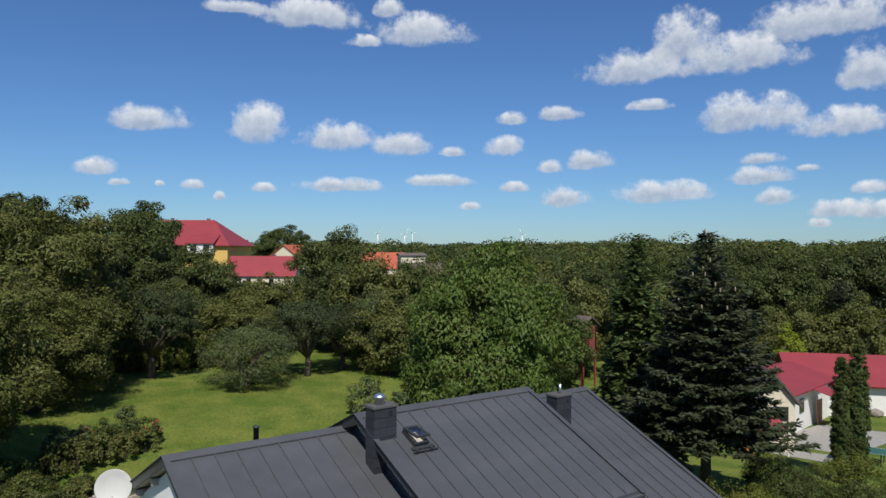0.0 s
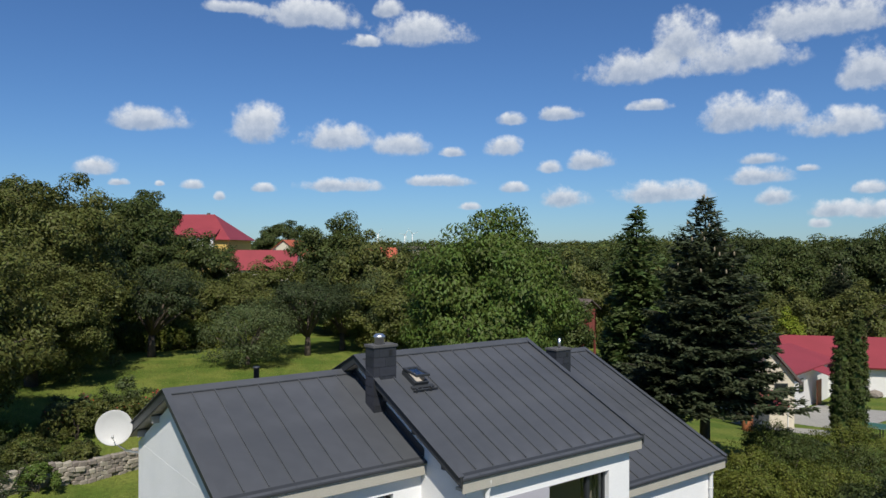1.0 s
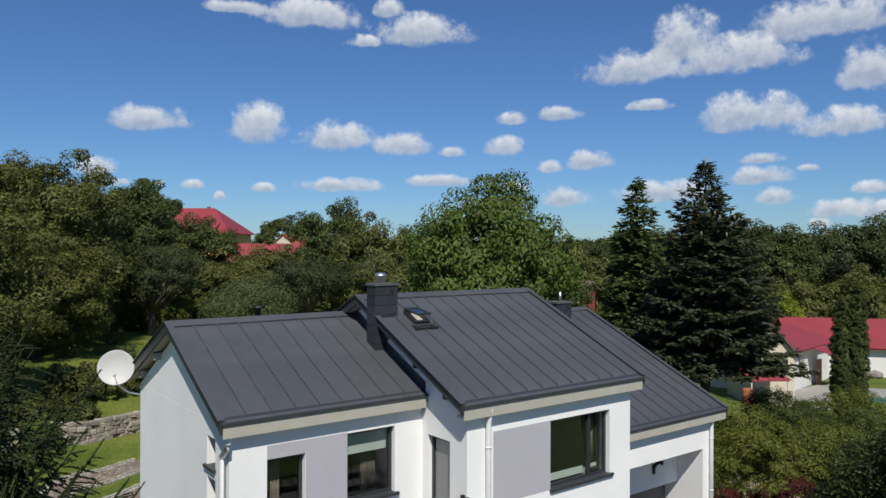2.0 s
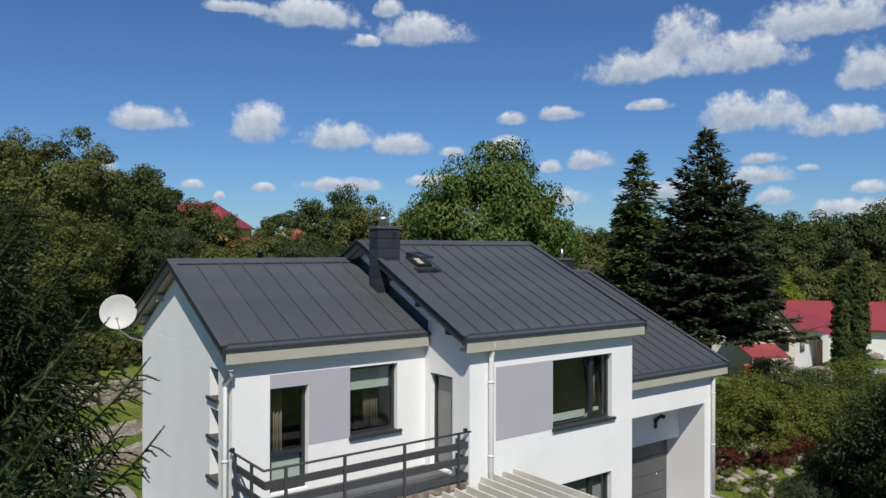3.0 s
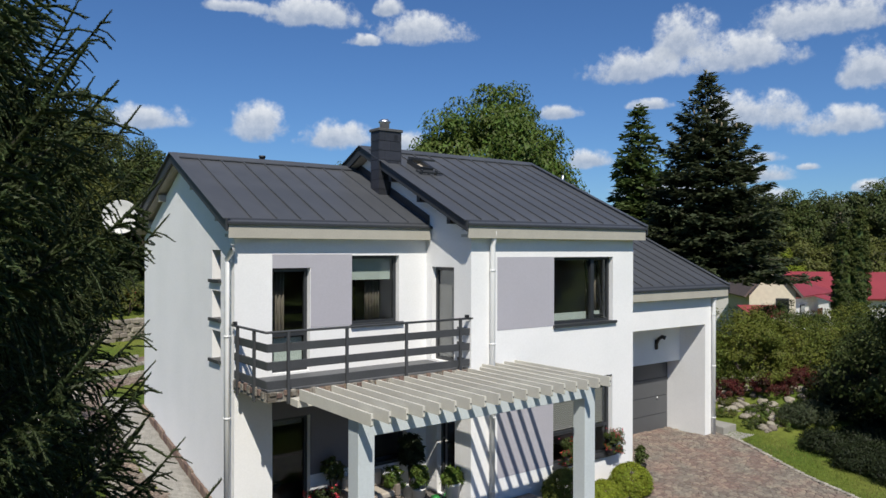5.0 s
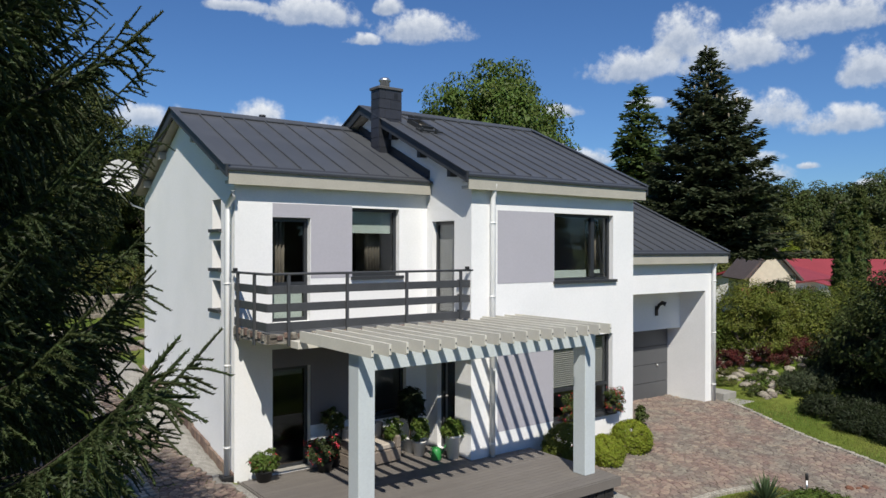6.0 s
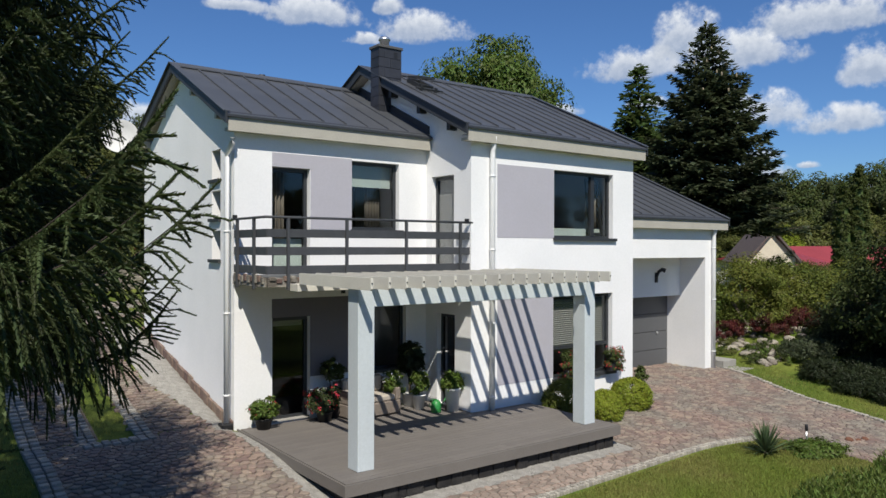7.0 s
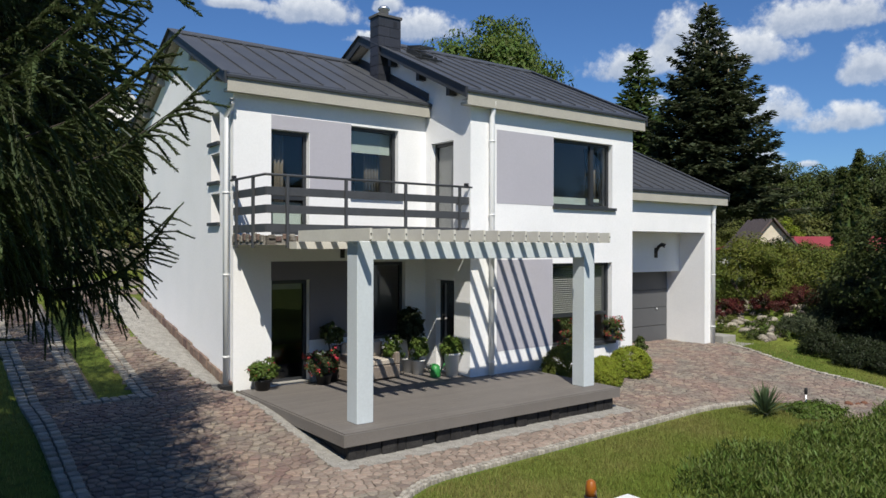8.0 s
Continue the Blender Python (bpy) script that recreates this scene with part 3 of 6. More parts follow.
part("threshold", boxes((0.845, 1.675, FY - 0.03, FY + 0.135, 0.118, 0.140), bevel=0.004), CONCRETE, gd, "grey stone threshold")
window("window", on_y(FY), 2.70, 4.08, 0.93, 2.56, sill=0.05, deep=0.13)
sd = window("side_door", on_x(RX), -1.30, -0.47, 3.14, 5.25, deep=0.12, label="dark-framed side balcony door")
part("door_leaf", boxes((RX + 0.17, RX + 0.20, -1.23, -0.54, 3.22, 5.18)), GREYBLIND, sd, "taupe door leaf with drawn blind")
window("side_door", on_x(RX), -1.34, -0.68, 0.122, 2.15, deep=0.12, label="dark-framed side terrace door")
for z0, z1 in ((5.02, 5.64), (4.22, 4.80), (3.38, 3.98)):
    window("stair_window", on_x(WX), 0.50, 1.0, z0, z1, sill=0.06, deep=0.235, label="small square stair window")

# garage door with four ribbed panels
gdoor = part("garage_door", boxes((10.6, 14.78, 0.50, 0.54, -0.2, 2.15)), TRIM, house, "mid-grey sectional garage door")
for i in range(4):
    z = -0.16 + i * 0.575
    part("door_panel", boxes((10.62, 14.76, 0.462, 0.50, z + 0.008, z + 0.567), bevel=0.006), GATE, gdoor)
part("handle", lathe(bmesh.new(), [(0.035, 0), (0.035, 0.04), (0.02, 0.05)], 12, Matrix.Translation((14.2, 0.462, 0.95)) @ Matrix.Rotation(radians(90), 4, "X")), STEEL, gdoor)


def wall_lamp(x, y, z, s=1.0):
    bm = boxes((x - 0.05 * s, x + 0.05 * s, y - 0.03, y, z - 0.12 * s, z + 0.10 * s), bevel=0.008)
    wl_ = part("wall_lamp", bm, BLACK, house, "black swan-neck wall lamp")
    bm = tube(bmesh.new(), [(x, y - 0.03, z + 0.02), (x, y - 0.10, z + 0.12 * s), (x + 0.06, y - 0.18, z + 0.17 * s), (x + 0.12, y - 0.26, z + 0.14 * s)], 0.028 * s, 0.05 * s, 8)
    part("lamp_head", bm, BLACK, wl_)


wall_lamp(13.55, 0.0, 2.75, 1.4)
wall_lamp(2.45, FY, 2.78, 1.0)


def downpipe(x, y, z0, z1, neck):
    """A white pipe with brackets; neck: where its top bends back to under the eave."""
    dp = part("downpipe", tube(bmesh.new(), [(x, y, z0), (x, y, z1 - 0.25), (x, y, z1 - 0.2), (x + neck[0], y + neck[1], z1), (x + neck[0], y + neck[1], z1 + 0.1)], 0.060, None, 14), PIPE, house, "white round downpipe")
    for z in np.arange(z0 + 0.6, z1 - 0.3, 1.6):
        part("bracket", lathe(bmesh.new(), [(0.070, -0.018), (0.070, 0.018)], 14, Matrix.Translation((x, y, z))), PIPE, dp)
    return dp


downpipe(WX - 0.10, FY + 0.12, 0.15, 5.65, (0.02, -0.25))
downpipe(5.17, RY - 0.09, -0.2, 5.95, (0, -0.06))
downpipe(15.12, GY - 0.08, -0.15, 4.25, (0, -0.06))
part("pipe_shoe", boxes((WX - 0.24, WX - 0.01, FY - 0.02, FY + 0.22, 0.10, 0.22), bevel=0.02), BLACK, house)
# rubble plinth along the side wall
for i in range(24):
    y0 = FY + i * 0.264
    zz = ground(-0.1, y0 + 0.13)
    bm = boxes((WX - 0.05 - 0.012 * (i % 3), WX - 0.002, y0 + 0.008, y0 + 0.256, zz - 0.15, zz + 0.17 + 0.012 * ((i * 7) % 4)), bevel=0.012)
    rise = (ground(-0.1, y0 + 0.26) - ground(-0.1, y0)) / 0.26
    for v in bm.verts:
        v.co.z += rise * (v.co.y - y0 - 0.13)
    part("plinth_stone", bm, STONEWALL, house)

# balcony
balcony = part("balcony", boxes((WX + 0.02, RX - 0.002, RY + 0.08, FY - 0.002, 2.95, 3.05)), SLAB, house, "weathered concrete balcony slab with dark rails")
each("balcony_edge", SLAB, balcony, (WX, RX - 0.004, RY + 0.04, RY + 0.12, 2.93, 3.10), (WX - 0.03, WX + 0.05, RY + 0.121, FY - 0.01, 2.93, 3.10))
part("balcony_tiles", boxes((WX + 0.03, RX - 0.01, RY + 0.12, FY - 0.01, 3.051, 3.10)), GREYTILE, balcony)
_rs = np.random.default_rng(31)
for i in range(34):
    # loose, broken stones along the slab's edge
    a = WX + 0.02 + i * 0.137
    w, hh = _rs.uniform(0.09, 0.13), _rs.uniform(0.06, 0.13)
    part("edge_stone", boxes((a, a + w, RY + 0.012, RY + 0.075, 3.10 - hh, 3.10 + _rs.uniform(-0.02, 0.03)), bevel=0.014), STONEWALL if i % 3 else SLAB, balcony)
for i in range(9):
    a = RY + 0.15 + i * 0.16
    part("edge_stone", boxes((WX - 0.055, WX - 0.005, a, a + 0.13, 2.98 + 0.03 * (i % 2), 3.11 + 0.02 * (i % 3)), bevel=0.014), STONEWALL if i % 2 else SLAB, balcony)
BY = RY + 0.02
for x in (0.42, 1.62, 2.98, 4.36):
    part("post", boxes((x - 0.025, x + 0.025, BY - 0.03, BY + 0.02, 2.88, 4.17)), RAIL, balcony)
for y in (-0.55, -1.35):
    part("post", boxes((WX - 0.08, WX - 0.03, y - 0.025, y + 0.025, 2.88, 4.17)), RAIL, balcony)
for z in (3.16, 3.50, 3.82):
    part("rail_board", boxes((WX - 0.02, RX + 0.02, BY + 0.022, BY + 0.05, z, z + 0.15), bevel=0.004), RAIL, balcony)
    part("rail_board", boxes((WX - 0.028, WX - 0.002, BY + 0.052, FY - 0.05, z, z + 0.15), bevel=0.004), RAIL, balcony)
    part("rail_board", boxes((RX - 0.06, RX - 0.034, BY + 0.052, BY + 0.40, z, z + 0.15), bevel=0.004), RAIL, balcony)
part("handrail", tube(bmesh.new(), [(WX - 0.055, FY - 0.02, 4.18), (WX - 0.055, BY - 0.005, 4.18), (WX + 0.0, BY - 0.006, 4.18), (RX + 0.05, BY - 0.006, 4.18)], 0.024, None, 8), RAIL, balcony)
for x, y in ((WX - 0.055, -0.42), (RX - 0.1, BY)):
    part("rail_lamp", boxes((x - 0.035, x + 0.035, y - 0.035, y + 0.035, 4.19, 4.26)), BLACK, balcony)


# ---- pergola and terrace ----
deck = thing("terrace_deck", (0, 0, 0), "grey composite terrace deck on a dark plinth", "deck")
each("plinth", PLINTH, deck, (0.24, 6.22, -4.36, -1.95, -0.6, -0.02), (0.24, 4.5, -1.951, FY - 0.01, -0.6, -0.02))
_r = np.random.default_rng(31)
_x = 0.22
while _x < 6.15:
    w = _r.uniform(0.16, 0.34)
    part("plinth_stone", boxes((_x, min(_x + w - 0.012, 6.24), -4.44 + _r.uniform(-0.02, 0.03), -4.361, -0.55, -0.035), bevel=0.015), PLINTH, deck)
    _x += w
each("edge_board", DECK, deck, (0.10, 6.36, -4.53, -4.50, -0.08, 0.10), (0.10, 0.13, -4.499, FY - 0.02, -0.08, 0.10), (6.33, 6.36, -4.499, RY - 0.02, -0.08, 0.10))
y = -4.497
k = 0
while y < FY - 0.16:
    y1 = min(y + 0.142, FY - 0.02)
    xe = 6.326 if y1 < RY - 0.01 else RX - 0.01
    cut = 2.2 + 1.3 * (k % 3)
    for xa, xb in ((0.134, cut), (cut + 0.004, xe)):
        part("deck_board", boxes((xa, xb, y, y1 - 0.005, 0.07, 0.115)), DECK, deck)
    part("joist", boxes((0.14, xe, y + 0.02, y1 - 0.03, -0.015, 0.068)), DECK, deck) if k % 4 == 0 else None
    y = y1
    k += 1

pergola = thing("pergola", (0, 0, 0), "white timber pergola with cream rafters over the terrace", "pergola")
for x0, x1 in ((0.56, 0.86), (5.76, 6.06)):
    part("post", boxes((x0, x1, -4.12, -3.80, 0.116, 2.99), bevel=0.008), POST, pergola, "square white painted post")
part("beam", boxes((0.861, 5.759, -4.115, -3.81, 2.70, 2.99), bevel=0.006), POST, pergola)
for i in range(18):
    x = 0.49 + i * (5.90 - 0.49) / 17
    ye = RY - 0.03 if x > RX else RY - 0.33
    part("rafter", prism(bmesh.new(), [(-4.64, 3.015), (-4.62, 2.992), (ye, 2.992), (ye, 3.185), (-4.64, 3.185)], "x", x - 0.022, x + 0.022), RAFTER, pergola)
    part("screw", lathe(bmesh.new(), [(0.012, 0), (0.012, 0.012)], 8, Matrix.Translation((x, -4.64, 3.10)) @ Matrix.Rotation(radians(90), 4, "X")), TRIM, pergola)
part("ledger", boxes((0.44, RX + 0.02, RY - 0.33, RY - 0.02, 2.86, 2.99), bevel=0.005), RAFTER, pergola)


# ---- ground ----
def axis_steps(lo, hi, fine_lo, fine_hi, step, grow=1.18):
    out = list(np.arange(fine_lo, fine_hi + 1e-6, step))
    s, v = step, fine_hi
    while v < hi:
        s *= grow
        v += s
        out.append(v)
    s, v = step, fine_lo
    while v > lo:
        s *= grow
        v -= s
        out.insert(0, v)
    return out


def ground_sheet():
    xs, ys = axis_steps(-3500, 3500, -14, 26, 0.5), axis_steps(-3500, 3500, -16, 14, 0.5)
    vs = [(x, y, ground(x, y)) for y in ys for x in xs]
    w = len(xs)
    fs = [(j * w + i, j * w + i + 1, (j + 1) * w + i + 1, (j + 1) * w + i) for j in range(len(ys) - 1) for i in range(w - 1)]
    me = bpy.data.meshes.new("ground")
    me.from_pydata(vs, [], fs)
    me.polygons.foreach_set("use_smooth", [True] * len(me.polygons))
    me.materials.append(GRASS)
    return tagged(new("ground", me), "mown green lawn over gently rising ground", "lawn", kind="structure")


ground_sheet()


# ---- plants: builders ----
def fast_mesh(name, verts, quads, material, tris=False):
    """A mesh from arrays: verts (n, 3), faces (m, 4) or (m, 3)."""
    me = bpy.data.meshes.new(name)
    k = quads.shape[1]
    me.vertices.add(len(verts))
    me.vertices.foreach_set("co", verts.astype(np.float32).ravel())
    me.loops.add(len(quads) * k)
    me.loops.foreach_set("vertex_index", quads.astype(np.int32).ravel())
    me.polygons.add(len(quads))
    me.polygons.foreach_set("loop_start", np.arange(0, len(quads) * k, k, dtype=np.int32))
    me.update(calc_edges=True)
    me.materials.append(material)
    return me


def unit(v):
    return v / np.maximum(1e-9, np.linalg.norm(v, axis=-1, keepdims=True))


def leaves(rng, pos, normal, length, width, hang=0.3):
    """Pointed leaves (rhombs, slightly folded) at pos, facing normal, their tips hanging by a share."""
    n = len(pos)
    t = unit(np.cross(normal, rng.normal(size=(n, 3))))
    t[:, 2] -= hang
    t = unit(t)
    b = unit(np.cross(normal, t))
    s = rng.uniform(0.6, 1.3, (n, 1))
    nn = unit(np.cross(t, b))
    v = np.stack([pos, pos + t * length * s * 0.5 + b * width * s * 0.5 + nn * width * 0.15, pos + t * length * s, pos + t * length * s * 0.5 - b * width * s * 0.5 + nn * width * 0.15], 1)
    return v.reshape(-1, 3), np.arange(4 * n).reshape(n, 4)


def crown_points(rng, r, clumps, per, clump_r, hollow=0.45, low=-0.75, even=1.0):
    """Leaf places and normals: uneven clumps in an ellipsoid r round the origin."""
    d = unit(rng.normal(size=(clumps * 3, 3)))
    d = d[d[:, 2] > low][:clumps]
    wob = 1 + even * 0.16 * np.sin(3.1 * d[:, :1] + rng.uniform(0, 6)) * np.cos(2.7 * d[:, 1:2] + rng.uniform(0, 6)) + even * rng.normal(0, 0.07, (len(d), 1))
    c = d * (hollow + (1 - hollow) * rng.uniform(0, 1, (len(d), 1)) ** 0.5) * wob * np.array(r)
    size = clump_r * rng.uniform(0.6, 1.25, (len(d), 1))
    o = unit(rng.normal(size=(len(d), per, 3)))
    rad = rng.uniform(0.35, 1, (len(d), per, 1)) ** 0.6
    p = c[:, None] + o * rad * size[:, None] * np.array((1, 1, 0.72))
    nrm = unit(o * 0.8 + np.array((0, 0, 0.55)) + unit(c)[:, None] * 0.5 + rng.normal(0, 0.45, o.shape))
    return p.reshape(-1, 3), nrm.reshape(-1, 3), c


def limbs(rng, base_r, height, centres, count, name="trunk", fork=0.35, lean=(0, 0)):
    bm = bmesh.new()
    top = Vector((lean[0], lean[1], height * fork))
    tube(bm, [(0, 0, -0.3), (lean[0] * 0.3, lean[1] * 0.3, height * fork * 0.5), top], base_r * 1.25, base_r * 0.8, 9)
    for c in centres[:count]:
        c = Vector(c)
        mid = top.lerp(c, 0.5) + Vector((rng.normal(0, 0.12), rng.normal(0, 0.12), 0.1)) * height * 0.1
        tube(bm, [top - Vector((0, 0, 0.1)), mid, c], base_r * 0.5, base_r * 0.08, 6)
    return mesh_of(bm, name, BARK)


def tree(name, at, label, leaf, r, height, seed, clumps=90, per=110, clump_r=0.9, size=(0.24, 0.11), trunk_r=0.22, low=-0.6, hang=0.35, fork=0.3, hollow=0.45, category="tree", group=""):
    """A broadleaf tree of that height whose crown is an uneven ellipsoid with half-axes r."""
    rng = np.random.default_rng(seed)
    p, nrm, c = crown_points(rng, r, clumps, per, clump_r, hollow, low)
    up = np.array((0, 0, height - r[2]))
    v, f = leaves(rng, p + up, nrm, size[0], size[1], hang)
    t = thing(name, at, label, category, group)
    part("trunk", limbs(rng, trunk_r, height, c + up, 14, fork=fork), None, t)
    part("crown", fast_mesh("crown", v, f, leaf), None, t)
    return t


def on_ground(x, y, sink=0.05):
    return (x, y, ground(x, y) - sink)


def again(ob, x, y, turn=0.0, scale=1.0, tall=1.0, label=""):
    m = pose(*on_ground(x, y), 0, 0, turn) @ Matrix.Diagonal((scale, scale, scale * tall, 1))
    c = copy_thing(ob, m)
    return tagged(c, label) if label else c


def conifer(name, at, label, leaf, height, radius, seed, whorls=30, per=9, droop=0.15, rise=0.25, twig=(0.42, 0.10), bare=0.08, power=0.85, step=0.2, category="conifer", loose=1.0, cones=0):
    """A fir: tiers of flat sprays, each a stem with pairs of needled twigs; loose scatters the twigs off the spray."""
    rng = np.random.default_rng(seed)
    t = thing(name, at, label, category)
    bm = bmesh.new()
    tube(bm, [(0, 0, -0.3), (0, 0, height * 0.5), (0, 0, height)], radius * 0.07, 0.015, 8)
    P, N, T, tips = [], [], [], []
    for w in range(whorls):
        k = (w + 0.5) / whorls
        z = height * (bare + (1 - bare) * k)
        reach = radius * (1 - k) ** power * (1.0 if k < 0.93 else 0.8) + 0.1
        turn = rng.uniform(0, math.tau)
        count = max(5, int(per * (0.55 + 0.6 * (1 - k))))
        for b in range(count):
            a = turn + b * math.tau / count + rng.normal(0, 0.12)
            L = reach * rng.uniform(0.66, 1.14)
            d = np.array((math.cos(a), math.sin(a), 0.0))
            side = np.array((-d[1], d[0], 0.0))
            lift = -droop + (0.75 * k ** 2)
            s = np.arange(0.12, 1.0, step / max(0.4, L))
            pts = np.outer(s * L, d)
            pts[:, 2] += z + L * (lift * s + rise * (s - 0.35) ** 2 * np.sign(s - 0.35)) + rng.normal(0, 0.07 * loose)
            tips.append((pts[-1], k))
            # side shoots run longest half-way out, so that each spray is a flat fan
            for sign in (-1, 1):
                for j in range(3 if L > 1.2 else 1):
                    far = np.minimum(0.34 * L, 0.75) * (1 - np.abs(2 * s - 0.9)) * j / 2
                    out = unit(d * 0.75 + sign * side * rng.uniform(0.7, 1.0, (len(s), 1)) + np.array((0, 0, -0.12)) + rng.normal(0, 0.12 * loose, (len(s), 3)))
                    P.append(pts + out * np.maximum(0, far)[:, None]), T.append(out), N.append(np.tile(np.array((0, 0, 1.0)), (len(s), 1)) + rng.normal(0, 0.35 * loose, (len(s), 3)))
            P.append(pts[-2:]), T.append(np.tile(d + np.array((0, 0, 0.25)), (len(pts[-2:]), 1))), N.append(np.tile(np.array((0, 0, 1.0)), (len(pts[-2:]), 1)))
            if b % 2 == 0:
                tube(bm, [(0, 0, z), tuple(pts[len(pts) // 2]), tuple(pts[-1])], 0.03 * (1 - k) + 0.01, 0.006, 4, False)
    P, T, N = np.concatenate(P), unit(np.concatenate(T)), unit(np.concatenate(N))
    n = len(P)
    V = []
    for layer in range(2):
        q = P + rng.normal(0, 0.04 * loose, P.shape) + (np.array((0, 0, -0.05 * layer)))
        b = unit(np.cross(N + rng.normal(0, 0.3 * loose, N.shape), T))
        tt = unit(T + rng.normal(0, 0.2 * loose, T.shape))
        L = twig[0] * rng.uniform(0.55, 1.15, (n, 1))
        W = twig[1] * rng.uniform(0.7, 1.2, (n, 1))
        v = np.stack([q - b * W * 0.35, q + tt * L * 0.55 - b * W, q + tt * L, q + tt * L * 0.55 + b * W], 1)
        V.append(v.reshape(-1, 3))
    V = np.concatenate(V)
    part("trunk", bm, BARK, t)
    part("crown", fast_mesh("crown", V, np.arange(len(V)).reshape(-1, 4), leaf), None, t)
    if cones:
        top = [p for p, k in tips if k > 0.55]
        shape = mesh_of(lathe(bmesh.new(), [(0.02, 0.0), (0.04, 0.05), (0.036, 0.15), (0.012, 0.2)], 7), "cone", CONE)
        for i in rng.choice(len(top), min(cones, len(top)), False):
            part("cone", shape, None, t).location = tuple(top[i] * np.array((0.8, 0.8, 1)) + np.array((0, 0, 0.02)))
    return t


def needle_twig(rng, length=0.18, needles=17):
    """One spruce twig along +x: a thin stem with needles all round."""
    V, F = [], []
    for i in range(3):
        a = i * math.tau / 3
        V += [(0, 0.013 * math.cos(a), 0.012 * math.sin(a)), (length, 0.005 * math.cos(a), 0.005 * math.sin(a))]
    F += [(0, 2, 3), (0, 3, 1), (2, 4, 5), (2, 5, 3), (4, 0, 1), (4, 1, 5)]
    for i in range(needles):
        s = length * (0.02 + 0.98 * i / needles)
        a = i * 2.4 + rng.normal(0, 0.2)
        r = np.array((1.1, math.cos(a), math.sin(a) * 0.8 + 0.15))
        r = r / np.linalg.norm(r) * 0.035 * rng.uniform(0.8, 1.15) * (1.0 if i < needles * 0.85 else 0.8)
        w = np.array((0, -math.sin(a), math.cos(a))) * 0.0095
        base = np.array((s, 0, 0))
        k = len(V)
        V += [tuple(base - w), tuple(base + w), tuple(base + r)]
        F.append((k, k + 1, k + 2))
    return np.array(V), np.array(F)


def spruce(name, at, label, height, radius, seed, whorls, per, z_low=0.6, power=0.9, girth=0.17, long_bough=(), lean_to=0.0):
    """A spruce: boughs that sag and lift their tips, with curtains of needled shoots hanging from them.
    long_bough: (height, direction in degrees, reach) of single boughs that stand out; boughs turned away from lean_to are sparser."""
    rng = np.random.default_rng(seed)
    t = thing(name, at, label, "spruce")
    TV, TF = needle_twig(rng)
    bm = bmesh.new()
    tube(bm, [(0, 0, -0.3), (0, 0, height * 0.5), (0, 0, height)], girth, 0.012, 10)
    O, D = [], []
    boughs = []
    for w in range(whorls):
        k = w / (whorls - 1)
        z = z_low + (height - z_low - 0.15) * k
        reach = radius * (1 - k) ** power + 0.12
        turn = rng.uniform(0, math.tau)
        count = max(4, int(per * (0.6 + 0.5 * (1 - k))))
        for b in range(count):
            boughs.append((z + rng.normal(0, 0.08), turn + b * math.tau / count + rng.normal(0, 0.2), reach * rng.uniform(0.62, 1.08), k))
    boughs += [(z, radians(a), L, 0.0) for z, a, L in long_bough]
    for z, a, L, k in boughs:
        d = np.array((math.cos(a), math.sin(a), 0.0))
        side = np.array((-d[1], d[0], 0.0))
        gap = 0.05 if math.cos(a - radians(lean_to)) > -0.2 else 0.14
        m = max(5, int(L / gap))
        s = np.linspace(0.06, 1.0, m)
        pts = np.outer(s * L, d) + np.outer(np.sin(s * 3 + a) * 0.05 * L, side)
        pts[:, 2] += z + L * (-0.42 * s * (1 - k) + 0.52 * s ** 3 * (1 - 0.5 * k) + 0.75 * k * s)
        tube(bm, [(0, 0, z), *[tuple(q) for q in pts[m // 6::max(1, m // 6)]]], 0.006 + 0.012 * (1 - k), 0.003, 5, False)
        ahead = unit(np.gradient(pts, axis=0))
        O.append(pts), D.append(ahead)
        O.append(pts[-1:] + ahead[-1:] * 0.08), D.append(ahead[-1:])
        for sign in (-1, 1):
            q, h, u = pts[1:], ahead[1:], s[1:]
            on = rng.uniform(0, 1, len(q)) < 0.9
            q, h, u = q[on], h[on], u[on]
            # shoots: short and lifted at the bough's tip, long and hanging further in
            run = np.clip((1 - u) * L * 0.8, 0.18, 0.56) * rng.uniform(0.6, 1.15, len(q)) * np.clip(u * 4, 0.35, 1)
            way = unit(h * 0.75 + sign * side * rng.uniform(0.55, 1.0, (len(q), 1)) + np.array((0, 0, -0.6)) + rng.normal(0, 0.14, q.shape))
            at_ = q.copy()
            for j in range(6):
                go = run > 0.145 * j
                if not go.any():
                    break
                O.append(at_[go]), D.append(way[go])
                at_ = at_ + way * 0.145
                way = unit(way + np.array((0, 0, -1.0)) * (0.3 + 0.65 * (1 - u[:, None])) + rng.normal(0, 0.10, q.shape))
    O, D = np.concatenate(O), unit(np.concatenate(D))
    up = unit(np.cross(D, unit(np.cross(np.array((0, 0, 1.0)) + rng.normal(0, 0.3, D.shape), D))))
    R = np.stack([D, np.cross(up, D), up], 2)
    scale = rng.uniform(0.85, 1.15, (len(O), 1, 1))
    V = np.einsum("nij,vj->nvi", R, TV) * scale + O[:, None]
    F = TF[None] + (np.arange(len(O)) * len(TV))[:, None, None]
    part("trunk", bm, DARKBARK, t)
    part("crown", fast_mesh("crown", V.reshape(-1, 3), F.reshape(-1, 3), L_SPRUCE), None, t)
    return t


